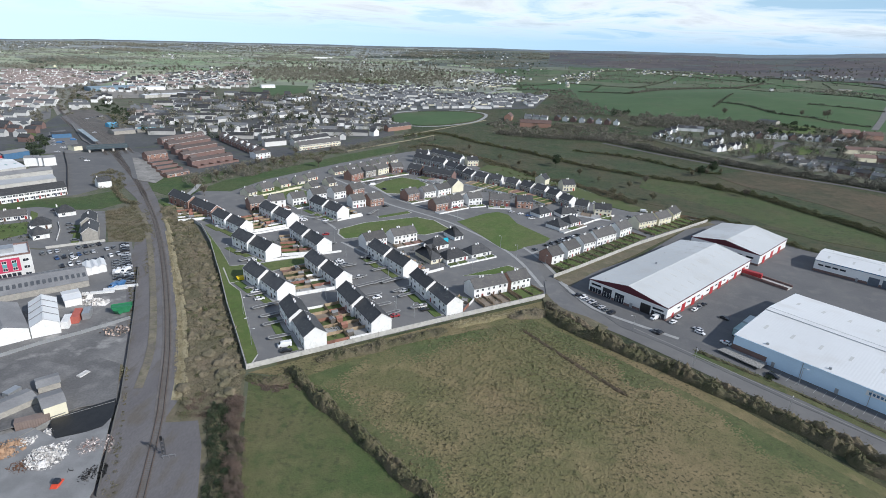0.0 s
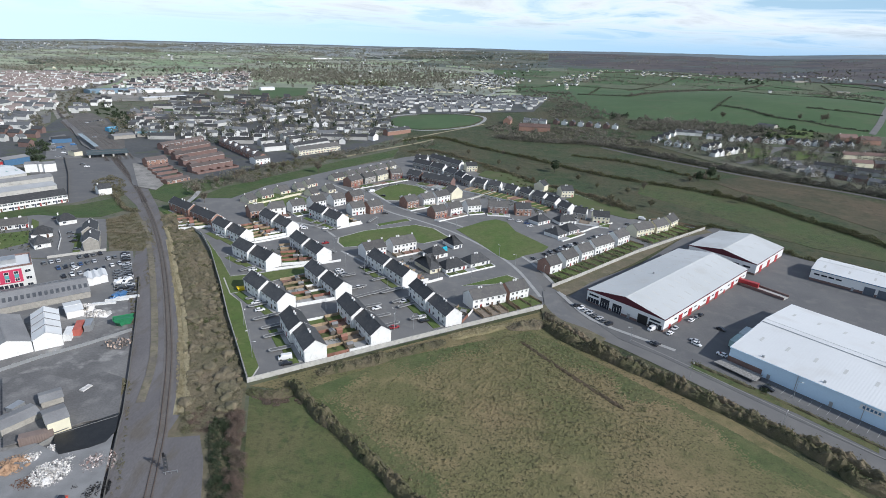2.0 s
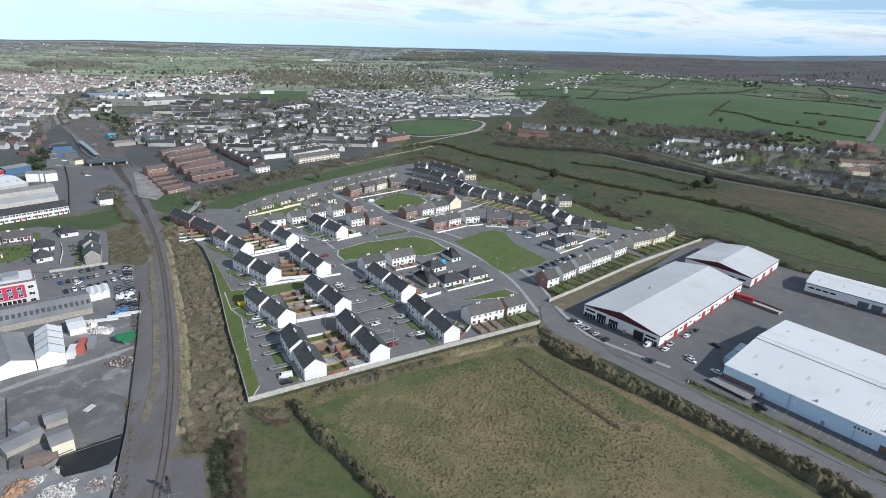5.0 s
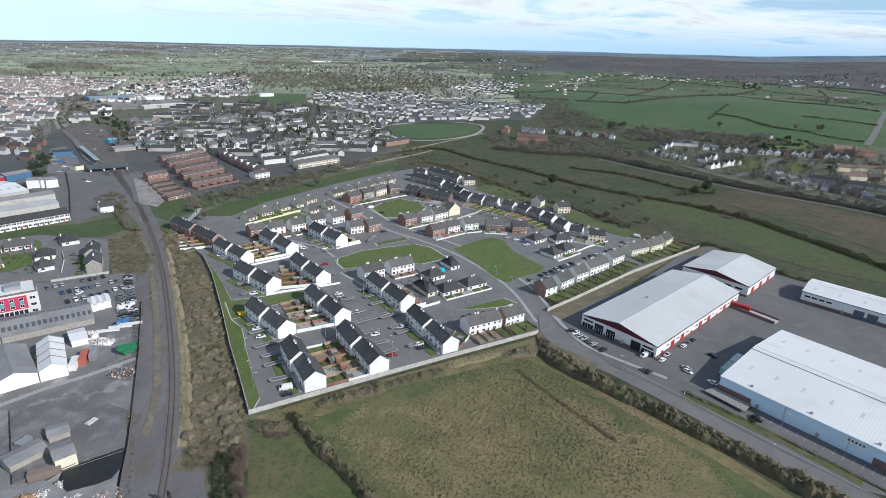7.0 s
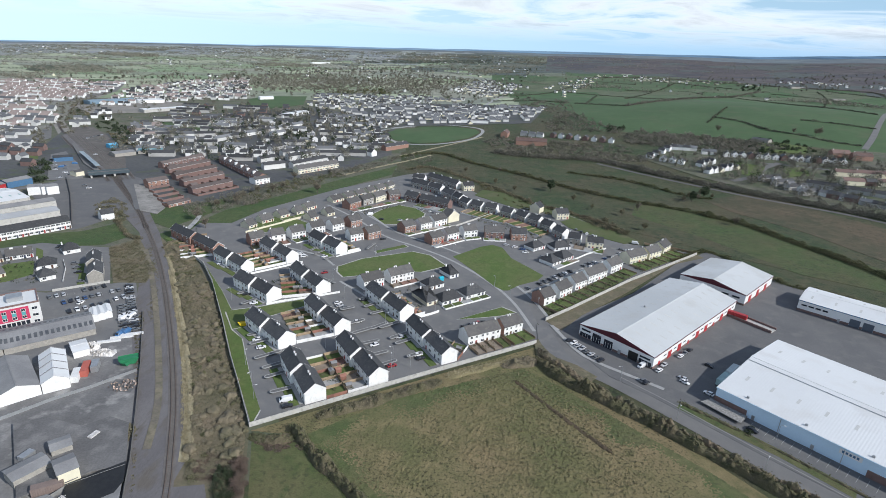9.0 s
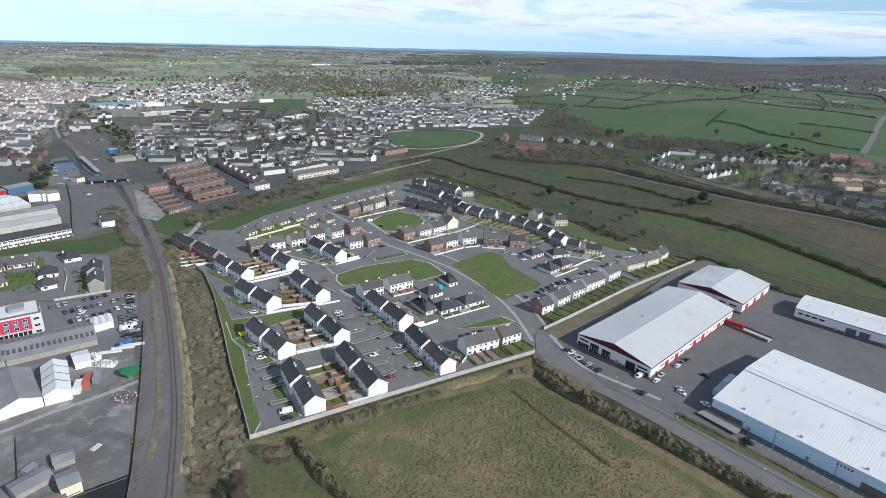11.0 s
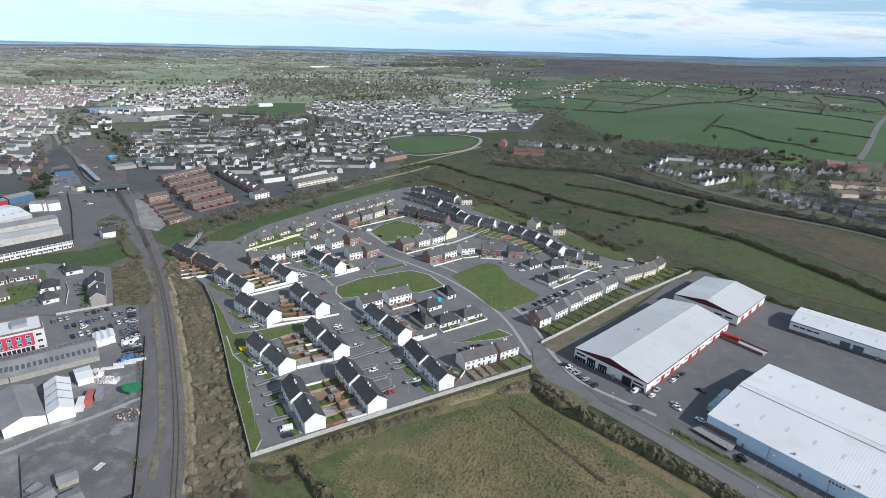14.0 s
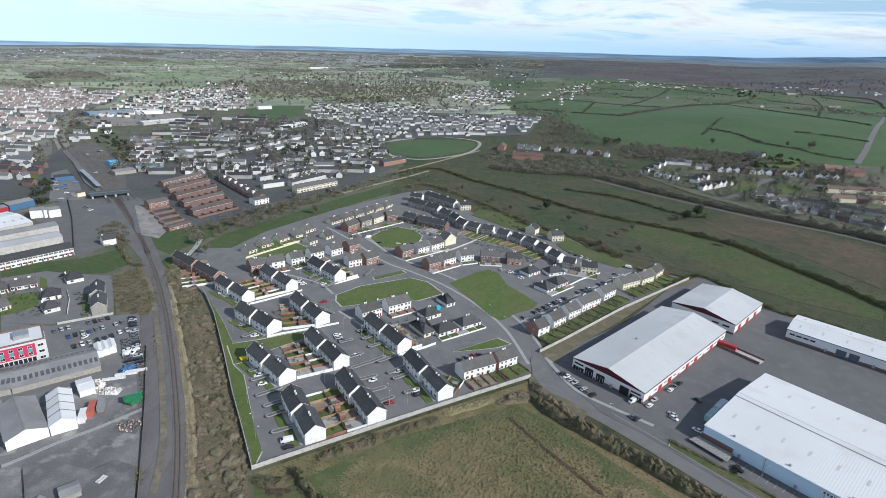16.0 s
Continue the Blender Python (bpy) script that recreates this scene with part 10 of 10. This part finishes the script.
heap((-93.9, 101.8), 1.5, 1.4, 0.9, BLACKSHEET, "pile of black tyres", 11, BLACKSHEET, 40, 0.6)
heap((-123.9, 172.0), 5, 4, 0.5, YARD, "low pile of grey rubble", 12, RUBBISH, 90, 0.7)
heap((-110.8, 145.1), 6, 6, 0.5, SCRUB, "weedy mound in the yard", 13, BRAMBLE, 200, 0.5)
heap((-144.4, 193.2), 5, 2, 1.0, PAPER, "stack of white plastic pipes and sheets", 14, PAPER, 60, 1.4)
heap((-154.3, 197.4), 6, 3, 1.0, PAPER, "pile of white panels behind the workshop", 15, PAPER, 80, 1.6)
heap((-130.5, 190.4), 2, 2, 1.0, RUBBISH, "pile of dark scrap machinery", 16, RUBBISH, 80, 0.8)
for k, (x, y) in enumerate(((-147.3, 202.6), (-144.0, 206.6), (-141.1, 209.7))):
    container((x, y), 22, "long stack of white pipes", FRAME, 9, 1.2, 0.9)


def telehandler(site, turn):
    e = tagged(new("loader"), "orange-red wheeled loader in the yard", "loader")
    e.matrix_world = pose(site[0], site[1], 0.15, 0, 0, turn)
    part("body", loft([(-2.0, 0.9, 0.5, 1.3), (-1.0, 1.0, 0.4, 1.7), (0.8, 1.0, 0.4, 1.5), (2.0, 0.8, 0.5, 1.0)]), ORANGE, e)
    part("cab", boxm(-0.9, 0.5, -0.7, 0.7, 1.5, 2.5, taper=0.1), PANE, e)
    part("bucket", boxm(2.2, 3.0, -1.1, 1.1, 0.1, 0.9, taper=0.1), STEEL, e)
    for x in (-1.2, 1.3):
        for y in (-0.95, 0.95):
            part("wheel", WHEEL, None, e, m=Matrix.Translation((x, y, 0.6)) @ Matrix.Scale(1.8, 4))
    return e


telehandler((-94.2, 97.7), 95)


DARKIRON = plain("dark weathered iron", (0.09, 0.09, 0.095), 0.6, 0.3)


def rail_signal(site):
    e = tagged(new("rail_signal"), "dark steel rail signal with a caged ladder", "signal")
    e.matrix_world = pose(site[0], site[1], 0.2, 0, 0, 20)
    for x, y in ((-0.4, -0.4), (0.4, -0.4), (0.4, 0.4), (-0.4, 0.4)):
        part("leg", boxm(x - 0.06, x + 0.06, y - 0.06, y + 0.06, 0, 5.2), DARKIRON, e)
    for z in (1.2, 2.5, 3.8, 5.1):
        part("brace", boxm(-0.45, 0.45, -0.45, 0.45, z, z + 0.08), DARKIRON, e)
    part("signal_head", boxm(-0.3, 0.3, -0.75, -0.5, 5.2, 6.6), DARK, e)
    part("guard_rail", boxm(-0.5, 3.0, -1.6, -1.5, 0.9, 1.0), STEEL, e)
    for x in (0, 1.4, 2.9):
        part("guard_post", boxm(x - 0.05, x + 0.05, -1.6, -1.5, 0, 1.0), STEEL, e)
    return e


rail_signal((-74.6, 110.4))

# ---- tussocks in the rough field ----
FIELD = [(-57.7, 141.7), (-19.2, 173.2), (35.0, 200.1), (49.2, 187.9), (91.6, 143.4), (117.7, 110.1), (190, 70), (60, 30), (-8, 76), (-9.3, 107.5), (-31.9, 131.1)]


def tussocks():
    """The rough field's own surface: tufts about a metre across, dense in the middle, smooth and greener at the rim."""
    xs, ys = [p[0] for p in FIELD], [p[1] for p in FIELD]
    cell = 0.55
    nx, ny = int((max(xs) - min(xs)) / cell) + 1, int((max(ys) - min(ys)) / cell) + 1
    verts, faces, index = [], [], {}
    for i in range(nx):
        for j in range(ny):
            x, y = min(xs) + i * cell + 0.2 * math.sin(j * 12.9), min(ys) + j * cell + 0.2 * math.sin(i * 7.7)
            if not inside((x, y), FIELD):
                continue
            dense = min(1.0, max(0.05, 0.5 + 1.6 * noise.noise((x * 0.016, y * 0.016, 5.0)) + 0.5 * noise.noise((x * 0.07, y * 0.07, 1.0))))
            tuft = max(0.0, noise.noise((x * 0.85, y * 0.85, 2.0)) + 0.45 * noise.noise((x * 1.9, y * 1.9, 4.0)) + 0.1)
            index[i, j] = len(verts)
            verts.append((x, y, 0.075 + 0.42 * dense * tuft + 0.06 * noise.noise((x * 0.3, y * 0.3, 0.0))))
    for (i, j) in index:
        q = ((i, j), (i + 1, j), (i + 1, j + 1), (i, j + 1))
        if all(k in index for k in q):
            faces.append([index[k] for k in q])
    me = bpy.data.meshes.new("tussock_grass")
    me.from_pydata(verts, [], faces)
    me.materials.append(ROUGH)
    me.materials.append(MARGIN)
    loop = list(zip(FIELD, FIELD[1:] + FIELD[:1]))
    pick_rng = random.Random(31)
    for p in me.polygons:
        x, y = verts[faces[p.index][0]][:2]
        near = 1e9
        for (ax, ay), (bx, by) in loop:
            t = max(0.0, min(1.0, ((x - ax) * (bx - ax) + (y - ay) * (by - ay)) / ((bx - ax) ** 2 + (by - ay) ** 2)))
            near = min(near, math.hypot(x - ax - t * (bx - ax), y - ay - t * (by - ay)))
        if near + 9 * noise.noise((x * 0.06, y * 0.06, 9.0)) + pick_rng.uniform(-3, 3) < 7.5:
            p.material_index = 1
    tagged(new("tussock_grass", me), "tufted brown and green rough grass", "grass", kind="stuff")
    v = np.array(verts)
    rng = np.random.default_rng(17)
    for name, mat, n, size, seed, lab in (("tuft_blades", TUFT, 26000, 0.2, 3, "dry blades of rough grass"), ("rushes", HEDGE, 14000, 0.2, 4, "dark green rush blades")):
        tall = v[:, 2] > (0.2 if mat is TUFT else 0.16)
        pick = rng.choice(np.nonzero(tall)[0], n)
        c = v[pick] + rng.normal(size=(n, 3)) * (0.25, 0.25, 0.05) + (0, 0, 0.04)
        quads(name, c, size * rng.uniform(0.5, 1.5, n), mat, seed=seed, label=lab, category="grass", up=0.3)


tussocks()
